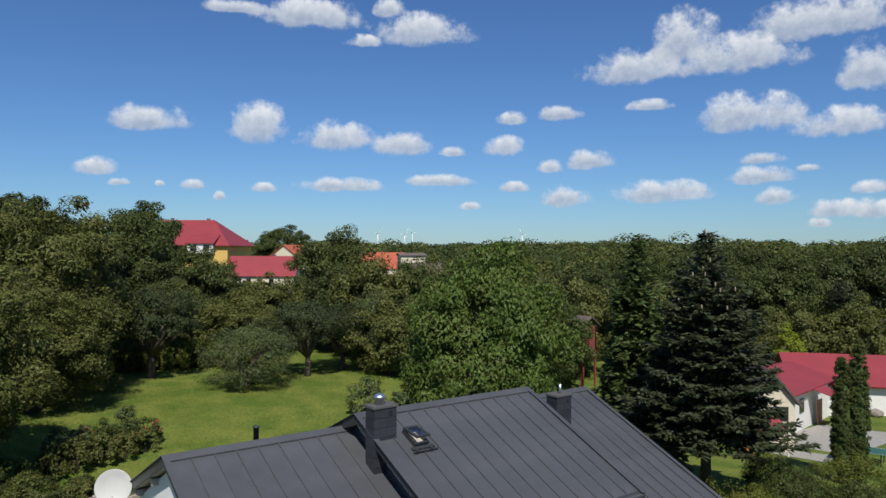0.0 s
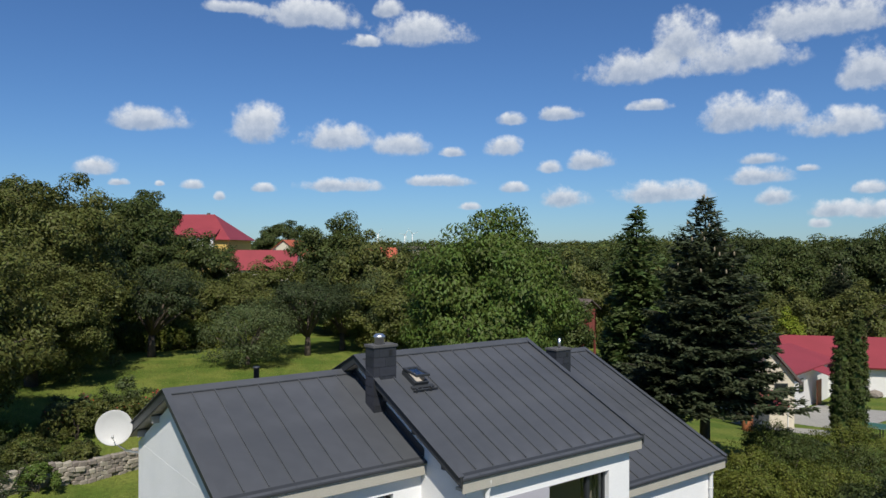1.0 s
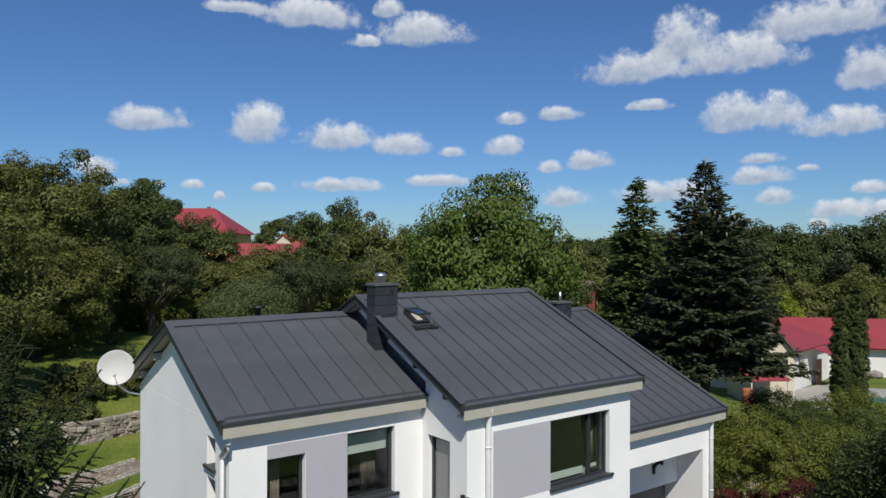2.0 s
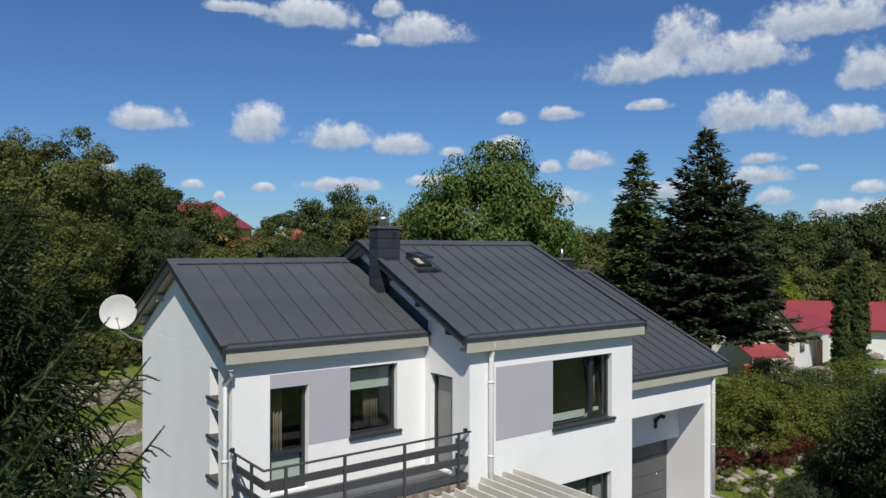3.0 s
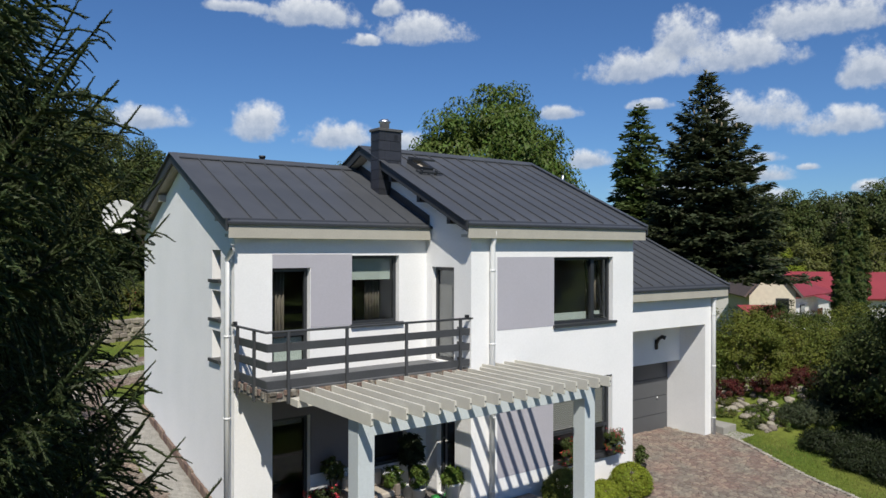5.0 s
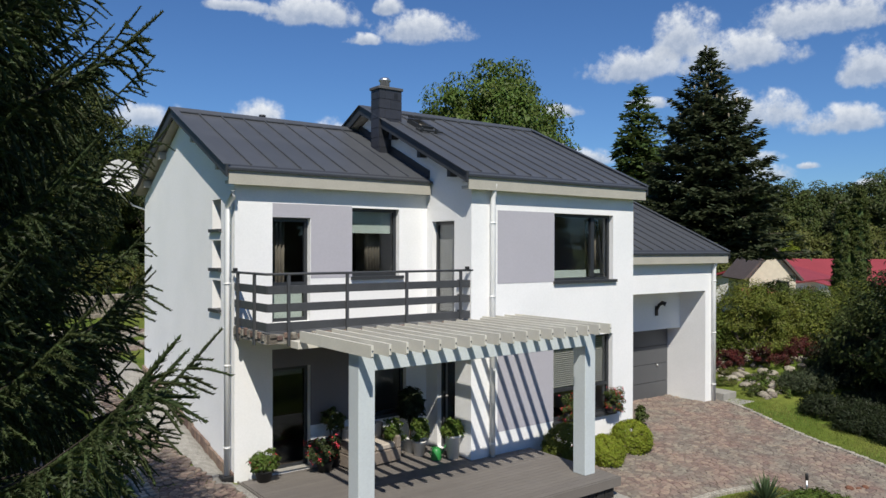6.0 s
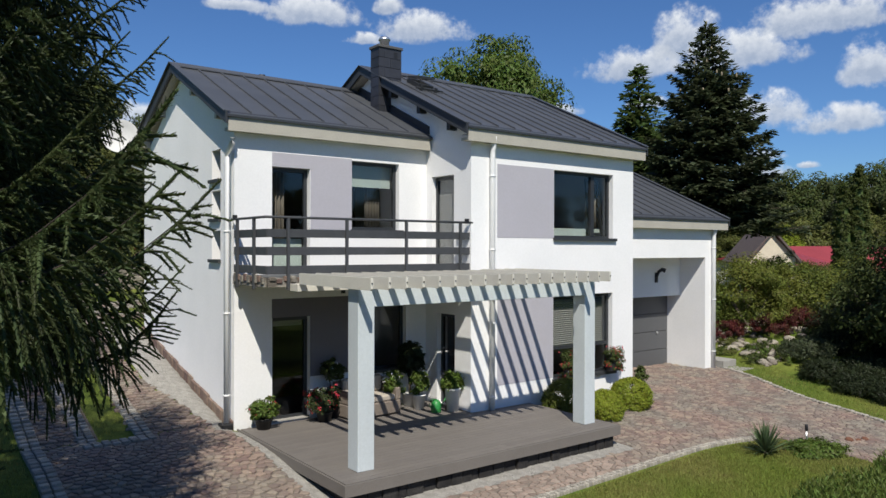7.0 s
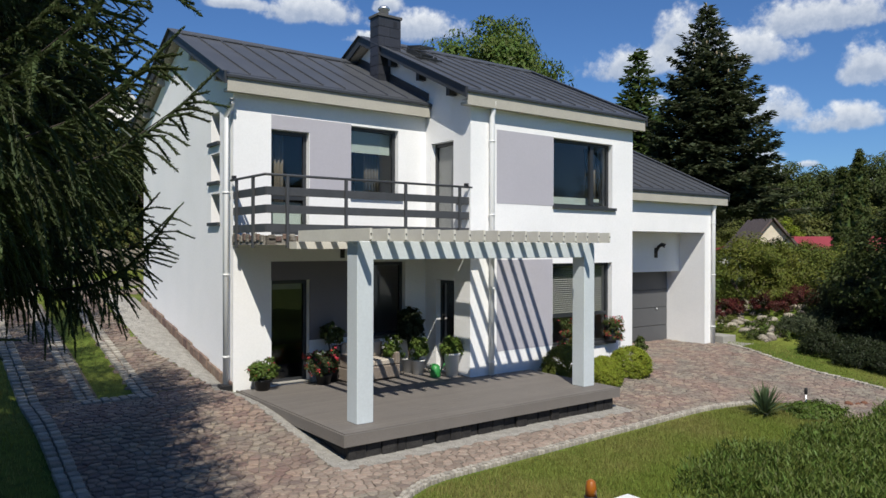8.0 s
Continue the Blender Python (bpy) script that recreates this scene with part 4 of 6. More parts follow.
def shrub(name, at, label, leaf, r, seed, clumps=40, per=60, size=(0.06, 0.03), clump_r=None, category="shrub", group="", flowers=None, hang=0.1, low=-0.35, hollow=0.7, even=1.0):
    rng = np.random.default_rng(seed)
    p, nrm, c = crown_points(rng, r, clumps, per, clump_r or max(r) * 0.24, hollow, low, even)
    up = np.array((0, 0, r[2] * 0.8))
    t = thing(name, at, label, category, group)
    v, f = leaves(rng, p + up, nrm, size[0], size[1], hang)
    part("foliage", fast_mesh("foliage", v, f, leaf), None, t)
    bm = bmesh.new()
    for q in c[:7]:
        tube(bm, [(0, 0, -0.1), tuple(np.array(q) * 0.5 + up * 0.6), tuple(np.array(q) + up)], 0.025 * max(r), 0.006, 5, False)
    tagged(part("branching", bm, BARK, t), kind="stuff")
    if flowers:
        m, n, fs = flowers
        on = rng.choice(len(p), n, False)
        fp = np.repeat(p[on] * 1.04 + up, 5, 0) + rng.normal(0, fs * 0.4, (n * 5, 3))
        v, f = leaves(rng, fp, unit(rng.normal(size=fp.shape) + np.array((0, -0.4, 0.6))), fs, fs * 0.8, 0.0)
        tagged(part("flowers", fast_mesh("flowers", v, f, m), None, t, "small bright blossoms"), kind="stuff")
    return t


# ---- near and garden trees ----
spruce("spruce", on_ground(-6.2, -9.25), "dark-green spruce with long drooping boughs over the path", 8.7, 2.25, 7, 22, 10, 4.35, 0.40, 0.16, ((4.15, 2, 2.55), (4.3, 28, 2.4), (4.2, -20, 2.2), (4.6, 14, 2.3), (5.4, 20, 2.1), (6.2, -5, 2.1)), 15)
spruce("spruce", on_ground(-4.75, -5.25), "bushy dark-green spruce with upturned tips in the row beside the path", 8.8, 2.05, 5, 26, 9, 3.3, 0.40, 0.15, (), -35)
spruce("spruce", on_ground(-7.0, -3.2), "tall dark-green spruce at the garden's edge", 14.6, 2.9, 6, 26, 8, 2.6, 0.6, 0.17, (), -45)
# this spruce and the next stand out of view, added for their shade
spruce("spruce", on_ground(-7.0, -7.3), "unseen dark-green spruce in the row, added to shade the path", 13.0, 2.6, 8, 22, 8, 2.6, 0.5, 0.16, (), 170)
spruce("spruce", on_ground(-8.3, -10.6), "unseen dark-green spruce behind the row, added to shade the path", 13.0, 2.7, 9, 18, 8, 1.4, 0.6, 0.17, (), 170)
tree("walnut_tree", on_ground(14.95, 9.75, 0.1), "broad walnut tree in full green leaf behind the house", L_WALNUT, (3.5, 3.5, 4.7), 12.4 - ground(14.6, 10.0), 11, clumps=230, per=330, clump_r=0.88, size=(0.20, 0.085), hang=0.8, trunk_r=0.28, low=-0.95, hollow=0.52)
fir = conifer("fir_tree", on_ground(22.7, 4.2), "dark Nordmann fir with tiered horizontal branches", L_FIR, 13.25 - ground(22.7, 4.2), 3.8, 12, whorls=25, per=13, bare=0.29, droop=0.2, rise=0.3, twig=(0.38, 0.07), step=0.14, power=0.9, loose=0.85, cones=60)
conifer("cypress_tree", on_ground(25.6, 10.1), "slender drooping green cypress", L_CYPRESS, 13.1 - ground(25.6, 10.1), 2.5, 13, whorls=38, per=10, droop=0.7, rise=-0.25, twig=(0.5, 0.09), power=0.6)
for x, y, h, s in ((33.6, 3.5, 6.5, 14), (34.05, 2.95, 7.3, 15)):
    ct = shrub("columnar_thuja", on_ground(x, y), "narrow columnar dark-green thuja", L_MID, (0.46, 0.46, h * 0.55), s, clumps=420, per=90, size=(0.10, 0.04), clump_r=0.13, category="thuja", group="columnar thujas", low=-0.98, hollow=0.96, even=0.4)
    part("core", lathe(bmesh.new(), [(0.15, 0.0), (0.36, h * 0.2), (0.38, h * 0.5), (0.25, h * 0.8), (0.05, h * 0.94)], 12), L_CYPRESS, ct)

ap = tree("apple_tree", on_ground(9.4, 39.2), "low forked apple tree on the lawn", L_APPLE, (3.2, 3.2, 1.9), 6.3, 21, clumps=120, per=170, clump_r=0.65, size=(0.17, 0.08), trunk_r=0.26, fork=0.26, group="orchard trees")
pl = tree("plum_tree", on_ground(13.6, 32.2), "round grey-green fruit tree on the lawn", L_GREY, (2.9, 2.9, 2.1), 4.3, 22, clumps=110, per=170, clump_r=0.7, size=(0.17, 0.055), trunk_r=0.16, fork=0.2, low=-0.85, group="orchard trees")
again(ap, 18.6, 33.5, 130, 0.82, 1.05, "dark bushy fruit tree on the lawn")
again(ap, 21.9, 34.4, 40, 0.8, 1.0, "dark bushy fruit tree on the lawn")
again(pl, 24.5, 33.0, 75, 1.0, 1.35, "light green young fruit tree")
big = tree("lime_tree", on_ground(2.2, 37.5), "large olive-green broadleaf tree at the lawn's edge", L_OLIVE, (5.2, 5.2, 5.9), 12.3, 23, clumps=250, per=230, clump_r=1.0, size=(0.25, 0.11), trunk_r=0.4, low=-0.95, group="garden trees")
again(big, 1.0, 32.0, 70, 0.78, 0.8, "low-branched olive-green tree over the lawn's corner")
rnd = tree("chestnut_tree", on_ground(20.3, 88), "tall rounded chestnut tree with dense dark crown", L_MID, (7.0, 7.0, 7.0), 15.3, 24, clumps=220, per=210, clump_r=1.2, size=(0.40, 0.20), trunk_r=0.45, low=-0.9, group="distant trees")
wood = tree("oak_tree", on_ground(12.9, 59.8), "dense dark-green broadleaf tree beyond the garden", L_DARK, (5.0, 5.0, 4.8), 10.5, 25, clumps=170, per=200, clump_r=1.0, size=(0.32, 0.16), trunk_r=0.35, low=-0.9, group="distant trees")
ash = tree("ash_tree", on_ground(37, 62), "dense mid-green broadleaf tree beyond the garden", L_MID, (4.4, 4.4, 5.2), 10.5, 26, clumps=160, per=200, clump_r=0.95, size=(0.30, 0.14), trunk_r=0.3, low=-0.92, group="distant trees")
maple = tree("maple_tree", on_ground(31, 50), "yellowish-green broadleaf tree beyond the lawn", L_OLIVE, (3.4, 3.4, 3.4), 7.0, 27, clumps=130, per=170, clump_r=0.8, size=(0.25, 0.12), trunk_r=0.22, low=-0.92, group="distant trees")


# ---- trees further off ----
def by_bearing(bearing, depth):
    """A place so many degrees to the left of the view's middle and so far off."""
    a = radians(53.0 + bearing)
    return -5.1 + math.cos(a) * depth, -14.0 + math.sin(a) * depth


FAR_TREES = (  # kind, bearing (left +), distance, scale, height share
    (wood, 27, 68, 0.95, 1.1), (ash, 23.5, 72, 1.0, 1.12), (wood, 21.8, 70, 0.85, 0.9), (ash, 18.3, 72, 0.85, 1.0), (maple, 19.5, 62, 1.0, 0.85),
    (maple, 15.2, 62, 0.9, 0.75), (wood, 7.8, 66, 0.75, 0.95), (maple, 7.4, 64, 0.9, 0.9), (ash, 8.5, 78, 0.95, 1.12), (rnd, 12.3, 215, 1.1, 0.95), (maple, 13.7, 66, 1.0, 0.92), (maple, 11.9, 68, 0.95, 0.9), (maple, 15.6, 66, 0.8, 0.9),
    (wood, 6.6, 84, 0.75, 1.0), (maple, 5.5, 62, 1.1, 1.1), (ash, 3.2, 64, 0.85, 0.9), (maple, 1.2, 70, 1.2, 1.1), (wood, 5.0, 110, 0.7, 0.9), (maple, 3.9, 54, 1.0, 0.8),
    (ash, -3, 80, 0.9, 0.95), (wood, -5.4, 72, 0.85, 0.9), (ash, -7.8, 60, 0.9, 0.9), (maple, -9.6, 72, 1.3, 1.1), (wood, -11.5, 84, 1.0, 0.95),
    (ash, -13, 96, 1.0, 1.0), (wood, -15, 88, 0.95, 1.0), (maple, -16.4, 72, 1.3, 1.0), (ash, -17.2, 100, 1.05, 1.0), (wood, -19.6, 90, 1.0, 1.0),
    (ash, -21.3, 104, 1.15, 1.05), (wood, -23.2, 96, 1.1, 1.1), (ash, -24.6, 88, 1.05, 1.1), (wood, -26.4, 92, 1.1, 1.05), (ash, -28.2, 98, 1.15, 1.05),
    (wood, -30, 96, 1.15, 1.1), (ash, -31.8, 100, 1.2, 1.1), (rnd, -33.5, 105, 1.0, 1.0), (maple, -25.5, 80, 1.2, 0.9), (maple, -29.5, 82, 1.3, 0.9), (maple, -22.0, 78, 1.1, 0.8),
    (big, 32.5, 54, 0.9, 1.0), (wood, 30.5, 80, 1.2, 1.15), (ash, 33, 100, 1.3, 1.2), (wood, 36, 84, 1.2, 1.1), (rnd, 29.5, 98, 0.95, 1.0), (big, 36, 36, 0.9, 0.9),
)
for i, (kind, bearing, depth, s, tall) in enumerate(FAR_TREES):
    x, y = by_bearing(bearing, depth)
    again(kind, x, y, 47 * i, s, tall)


def far_woods():
    """The wooded skyline: many small crowns in one mesh."""
    rng = np.random.default_rng(40)
    groups = {m: ([], []) for m in (L_DARK, L_MID, L_OLIVE)}
    for d0, d1, n, top in ((120, 180, 110, 12.5), (190, 300, 170, 13.5), (320, 520, 220, 14.5), (560, 900, 240, 16), (950, 1500, 240, 20)):
        for k in range(n):
            b, d = rng.uniform(-40, 40), rng.uniform(d0, d1)
            if 1.5 < b < 14 and d < 300:
                continue
            x, y = by_bearing(b, d)
            r = d * 0.011 + 2.2
            h = top * rng.uniform(0.6, 1.05) * (0.95 + 0.5 * noise.noise(Vector((b * 0.35, d * 0.013, 3.0)))) * (0.62 if b > -12 and d < 600 else 1.0) * (0.6 if b > 0 and d < 320 else 1.0)
            z = ground(x, y)
            m = 330
            o = unit(rng.normal(size=(m, 3)))
            p = o * np.array((r * 1.3, r * 1.3, h * 0.5)) * rng.uniform(0.8, 1.08, (m, 1)) + np.array((x, y, z + h * 0.5))
            P, N = groups[(L_DARK, L_DARK, L_MID, L_OLIVE)[k % 4]]
            P.append(np.hstack([p, np.full((m, 1), r * 0.23)])), N.append(unit(o + np.array((0, 0, 0.4)) + rng.normal(0, 0.4, o.shape)))
    for leaf, (P, N) in groups.items():
        P, N = np.concatenate(P), np.concatenate(N)
        V, F = leaves(rng, P[:, :3], N, P[:, 3:4], P[:, 3:4] * 0.8, 0.1)
        ob = new("distant_woods", fast_mesh("distant_woods", V, F, leaf))
        tagged(ob, "dark green woods along the skyline", "woods", kind="stuff")


far_woods()


# ---- clouds ----
def cloud_mat():
    m = bpy.data.materials.new("cumulus")
    m.use_nodes = True
    n, l = m.node_tree.nodes, m.node_tree.links
    n.remove(n["Principled BSDF"])
    uv, info = n.new("ShaderNodeTexCoord"), n.new("ShaderNodeObjectInfo")

    def math_node(op, a, b=None, clamp=False):
        k = n.new("ShaderNodeMath")
        k.operation, k.use_clamp = op, clamp
        for i, v in enumerate((a, b)):
            if v is None:
                continue
            if isinstance(v, (int, float)):
                k.inputs[i].default_value = v
            else:
                l.new(v, k.inputs[i])
        return k.outputs[0]
    sep = n.new("ShaderNodeSeparateXYZ")
    l.new(uv.outputs["UV"], sep.inputs[0])
    u = math_node("MULTIPLY_ADD", sep.outputs[0], 2.0)
    u.node.inputs[2].default_value = -1.0
    v = math_node("MULTIPLY_ADD", sep.outputs[1], 2.0)
    v.node.inputs[2].default_value = -1.0
    # flat below, domed above
    up = math_node("MULTIPLY", math_node("MAXIMUM", math_node("ADD", v, 0.25), 0.0), 0.82)
    down = math_node("MULTIPLY", math_node("MAXIMUM", math_node("SUBTRACT", -0.25, v), 0.0), 1.75)
    vv = math_node("ADD", up, down)
    r2 = math_node("ADD", math_node("MULTIPLY", u, u), math_node("MULTIPLY", vv, vv))
    shape = math_node("SUBTRACT", 1.0, math_node("SQRT", r2))
    shift = math_node("MULTIPLY", info.outputs["Random"], 400.0)

    def fbm(scale, detail, rough, seed):
        t = n.new("ShaderNodeTexNoise")
        t.noise_dimensions = "4D"
        t.inputs["Scale"].default_value, t.inputs["Detail"].default_value, t.inputs["Roughness"].default_value = scale, detail, rough
        l.new(uv.outputs["Object"], t.inputs["Vector"])
        l.new(math_node("ADD", shift, seed), t.inputs["W"])
        return t.outputs["Fac"]
    lumps = fbm(0.0085, 6, 0.56, 0.0)
    wisps = fbm(0.026, 6, 0.6, 9.0)
    body = math_node("ADD", math_node("MULTIPLY", shape, 1.12), math_node("MULTIPLY", math_node("SUBTRACT", lumps, 0.5), 1.75))
    body = math_node("ADD", body, math_node("MULTIPLY", math_node("SUBTRACT", wisps, 0.5), 0.62))
    alpha = n.new("ShaderNodeMapRange")
    alpha.interpolation_type = "SMOOTHSTEP"
    alpha.inputs[1].default_value, alpha.inputs[2].default_value = 0.10, 0.66
    l.new(body, alpha.inputs[0])
    edge = n.new("ShaderNodeMapRange")
    edge.interpolation_type = "SMOOTHSTEP"
    edge.inputs[1].default_value, edge.inputs[2].default_value = 0.0, 0.18
    l.new(shape, edge.inputs[0])
    a = math_node("MULTIPLY", math_node("MULTIPLY", alpha.outputs[0], edge.outputs[0]), math_node("MULTIPLY_ADD", v, 0.22, True))
    a.node.inputs[1].links[0].from_node.inputs[2].default_value = 0.88
    # sunlit tops, grey undersides: light and shade painted into the glowing card's colour
    lit = math_node("ADD", math_node("MULTIPLY", v, 0.50), math_node("MULTIPLY", math_node("SUBTRACT", wisps, 0.5), 1.1))
    lit = math_node("ADD", math_node("MULTIPLY", body, -0.30), lit)
    shade = n.new("ShaderNodeMapRange")
    shade.inputs[1].default_value, shade.inputs[2].default_value = -0.50, 0.25
    l.new(lit, shade.inputs[0])
    col = n.new("ShaderNodeMix")
    col.data_type = "RGBA"
    col.inputs["A"].default_value, col.inputs["B"].default_value = (0.40, 0.46, 0.56, 1), (0.80, 0.83, 0.87, 1)
    l.new(shade.outputs[0], col.inputs["Factor"])
    em, tr, mx = n.new("ShaderNodeEmission"), n.new("ShaderNodeBsdfTransparent"), n.new("ShaderNodeMixShader")
    l.new(col.outputs["Result"], em.inputs["Color"])
    l.new(a, mx.inputs[0]), l.new(tr.outputs[0], mx.inputs[1]), l.new(em.outputs[0], mx.inputs[2])
    l.new(mx.outputs[0], n["Material Output"].inputs["Surface"])
    return m


CLOUD = cloud_mat()
CLOUDS = (  # bearing and height in degrees, width, thickness
    (21.9, 9.5, 6.8, 2.8), (14.1, 9.5, 5.9, 4.2), (8.5, 8.7, 7.4, 3.2), (3.2, 8.2, 5.4, 2.7), (-0.7, 7.6, 2.9, 1.1), (-4.9, 8.0, 4.3, 2.2), (-5.4, 10.1, 3.0, 1.5), (-9.1, 10.5, 4.3, 1.7),
    (-11.3, 6.9, 4.7, 2.2), (-8.3, 6.4, 2.7, 1.4), (25.3, 5.8, 3.8, 1.9), (18.8, 4.8, 2.5, 1.1), (17.0, 4.0, 1.1, 1.1), (13.7, 4.7, 2.4, 1.1), (8.3, 5.0, 8.7, 1.6), (0.3, 5.4, 6.3, 1.4),
    (-5.7, 4.9, 3.1, 1.3), (-2.1, 3.4, 2.6, 0.9), (-9.7, 4.1, 4.8, 2.5), (-16.4, 4.4, 9.4, 2.5), (-23.7, 6.6, 3.9, 1.4), (-23.3, 5.4, 5.8, 1.9), (-26.6, 5.8, 2.0, 0.8), (-24.7, 3.9, 3.7, 2.0),
)
MORE_CLOUDS = (
    (-22.7, 9.9, 8.8, 4.0), (-28.7, 8.8, 7.7, 2.9), (-28.0, 2.9, 5.3, 1.9), (-30.3, 2.8, 3.6, 2.0), (-30.5, 4.3, 3.0, 1.4), (-18.4, 15.5, 5.7, 5.6), (-22.2, 14.0, 10.0, 3.9), (-14.6, 13.6, 9.5, 3.6),
    (-26.9, 15.8, 11.8, 3.8), (-30.5, 12.3, 5.2, 4.7), (1.7, 16.7, 10.0, 3.3), (10.5, 17.6, 10.2, 3.1), (15.7, 17.7, 6.3, 1.4), (4.2, 18.2, 2.9, 2.1), (-15.8, 10.8, 4.1, 1.2), (24.1, 4.8, 2.0, 0.8),
    (21.2, 4.8, 0.9, 0.6), (-27.3, 1.9, 2.1, 1.0), (6.4, 15.8, 3.7, 1.3),
)
for i, (b, el, w, h) in enumerate(CLOUDS + MORE_CLOUDS):
    D = 3000 + 12 * i
    a, e = radians(53.0 + b), radians(el)
    at = Vector((-5.1 + D * math.cos(a) * math.cos(e), -14 + D * math.sin(a) * math.cos(e), 7.5 + D * math.sin(e)))
    bm = bmesh.new()
    W, H = D * radians(w) / 2, D * radians(h) / 2
    q = [bm.verts.new(p) for p in ((-W, -H, 0), (W, -H, 0), (W, H, 0), (-W, H, 0))]
    f = bm.faces.new(q)
    uvs = bm.loops.layers.uv.new("UVMap")
    for lp, c in zip(f.loops, ((0, 0), (1, 0), (1, 1), (0, 1))):
        lp[uvs].uv = c
    me = bpy.data.meshes.new("cloud")
    bm.to_mesh(me), bm.free()
    me.materials.append(CLOUD)
    c = tagged(new("cloud", me), "white fair-weather cumulus cloud with grey underside", "cloud", "cumulus clouds", "structure")
    c.matrix_world = Matrix.Translation(at) @ (Vector((-5.1, -14, 7.5)) - at).to_track_quat("Z", "Y").to_matrix().to_4x4()


# ---- paving, kerbs, lawn ----
def past_drive(x, y):
    """Metres to the right of the drive's far kerb."""
    return (x - 15.24) - (y + 1.43) * (2.27 / 5.34)


def lawn_edge(x):
    """The y of the kerb between the paving and the front lawn."""
    return -5.62 + 0.05 * (x - 3.6) - 0.09 * max(0, x - 7.2) ** 2 - 0.35 * max(0, 1.0 - x) ** 2


def island(x, y):
    return -2.42 < x < -1.75 and -0.3 < y < 6


def bend(x, y):
    """How far out a place lies on the paths' curve behind the house."""
    return math.hypot(x - 3.5, (y - 6) / 1.25)


def round_bend(off):
    """A line beside the house at x = off that follows the curve."""
    r = 3.5 - off
    turns = [radians(a) for a in range(0, 84, 6)]
    return [(off, -0.3), *[(3.5 - r * math.cos(a), 6 + 1.25 * r * math.sin(a)) for a in turns]]


def paved(x, y):
    if y > 6:
        return x < 5 and (4.4 < bend(x, y) < 5.0 or 6.2 < bend(x, y) < 6.8)
    if island(x, y) or (-0.95 < x < 0.06 and -0.4 < y < 7.5 and x > -0.95 + 0.6 * smooth(-y, -3, 0.5)):
        return False
    if 0.0 < x < 15.2 and y > -0.5 or -0.1 < x < 6.55 and y > -4.78 or 6.2 < x < 10.1 and y > -1.92:
        return False
    if -3.25 < x < 0.1:
        return -12.4 < y < 12
    if past_drive(x, y) > 0:
        return False
    return y > lawn_edge(x) if x < 9.6 else y > -12.5


def recess_paved(x, y):
    return 10.6 < x < 14.75 and -0.5 <= y < 0.5


def voronoi_stones(pitch, seed, x0, x1, y0, y1, keep):
    """Outlines of irregular stones on a shaken grid, each shrunk by a joint."""
    rng = np.random.default_rng(seed)
    nx, ny = int((x1 - x0) / pitch), int((y1 - y0) / pitch)
    g = np.stack(np.meshgrid(np.arange(nx), np.arange(ny), indexing="ij"), -1) + rng.uniform(-0.42, 0.42, (nx, ny, 2))
    g[:, 1::2, 0] += 0.5
    g = g * pitch + np.array((x0, y0))
    out = []
    for i in range(2, nx - 2):
        for j in range(2, ny - 2):
            c = g[i, j]
            if not keep(c[0], c[1]):
                continue
            poly = [c + np.array(o) * pitch for o in ((-1.3, -1.3), (1.3, -1.3), (1.3, 1.3), (-1.3, 1.3))]
            for a in (-2, -1, 0, 1, 2):
                for b in (-2, -1, 0, 1, 2):
                    if a == b == 0:
                        continue
                    o = g[i + a, j + b]
                    nrm = o - c
                    ln = math.hypot(*nrm)
                    if ln > 2.4 * pitch:
                        continue
                    nrm = nrm / ln
                    lim = ln / 2 - 0.009
                    new_poly = []
                    for k in range(len(poly)):
                        p, q = poly[k - 1], poly[k]
                        dp, dq = np.dot(p - c, nrm) - lim, np.dot(q - c, nrm) - lim
                        if dp <= 0:
                            if dq <= 0:
                                new_poly.append(q)
                            else:
                                new_poly.append(p + (q - p) * dp / (dp - dq))
                        elif dq <= 0:
                            new_poly.append(p + (q - p) * dp / (dp - dq)), new_poly.append(q)
                    poly = new_poly
                    if len(poly) < 3:
                        break
                if len(poly) < 3:
                    break
            if len(poly) >= 3:
                out.append((c, poly))
    return out


def stone_geometry(c, poly, z, tilt):
    """Bottom ring, top ring, inset crown: a low pillow."""
    V, F = [], []
    n = len(poly)
    for s, h in ((1.0, -0.03), (1.0, 0.010), (0.86, 0.020)):
        for p in poly:
            d = (p - c) * s
            V.append((d[0], d[1], h + (d[0] * tilt[0] + d[1] * tilt[1] if h > 0 else 0)))
    for r in range(2):
        for k in range(n):
            F.append((r * n + k, r * n + (k + 1) % n, (r + 1) * n + (k + 1) % n, (r + 1) * n + k))
    F.append(tuple(range(2 * n, 3 * n)))
    return V, F


def plane_patch(name, material, keep, step, lift, bounds, label, category):
    """A thin sheet that follows the ground wherever keep says so."""
    x0, x1, y0, y1 = bounds
    idx, V, F = {}, [], []
    for i in range(int((x1 - x0) / step)):
        for j in range(int((y1 - y0) / step)):
            x, y = x0 + (i + 0.5) * step, y0 + (j + 0.5) * step
            if not keep(x, y):
                continue
            f = []
            for a, b in ((0, 0), (1, 0), (1, 1), (0, 1)):
                if (i + a, j + b) not in idx:
                    idx[i + a, j + b] = len(V)
                    px, py = x0 + (i + a) * step, y0 + (j + b) * step
                    V.append((px, py, ground(px, py) + lift))
                f.append(idx[i + a, j + b])
            F.append(f)
    me = bpy.data.meshes.new(name)
    me.from_pydata(V, [], F)
    me.materials.append(material)
    return tagged(new(name, me), label, category, kind="structure")


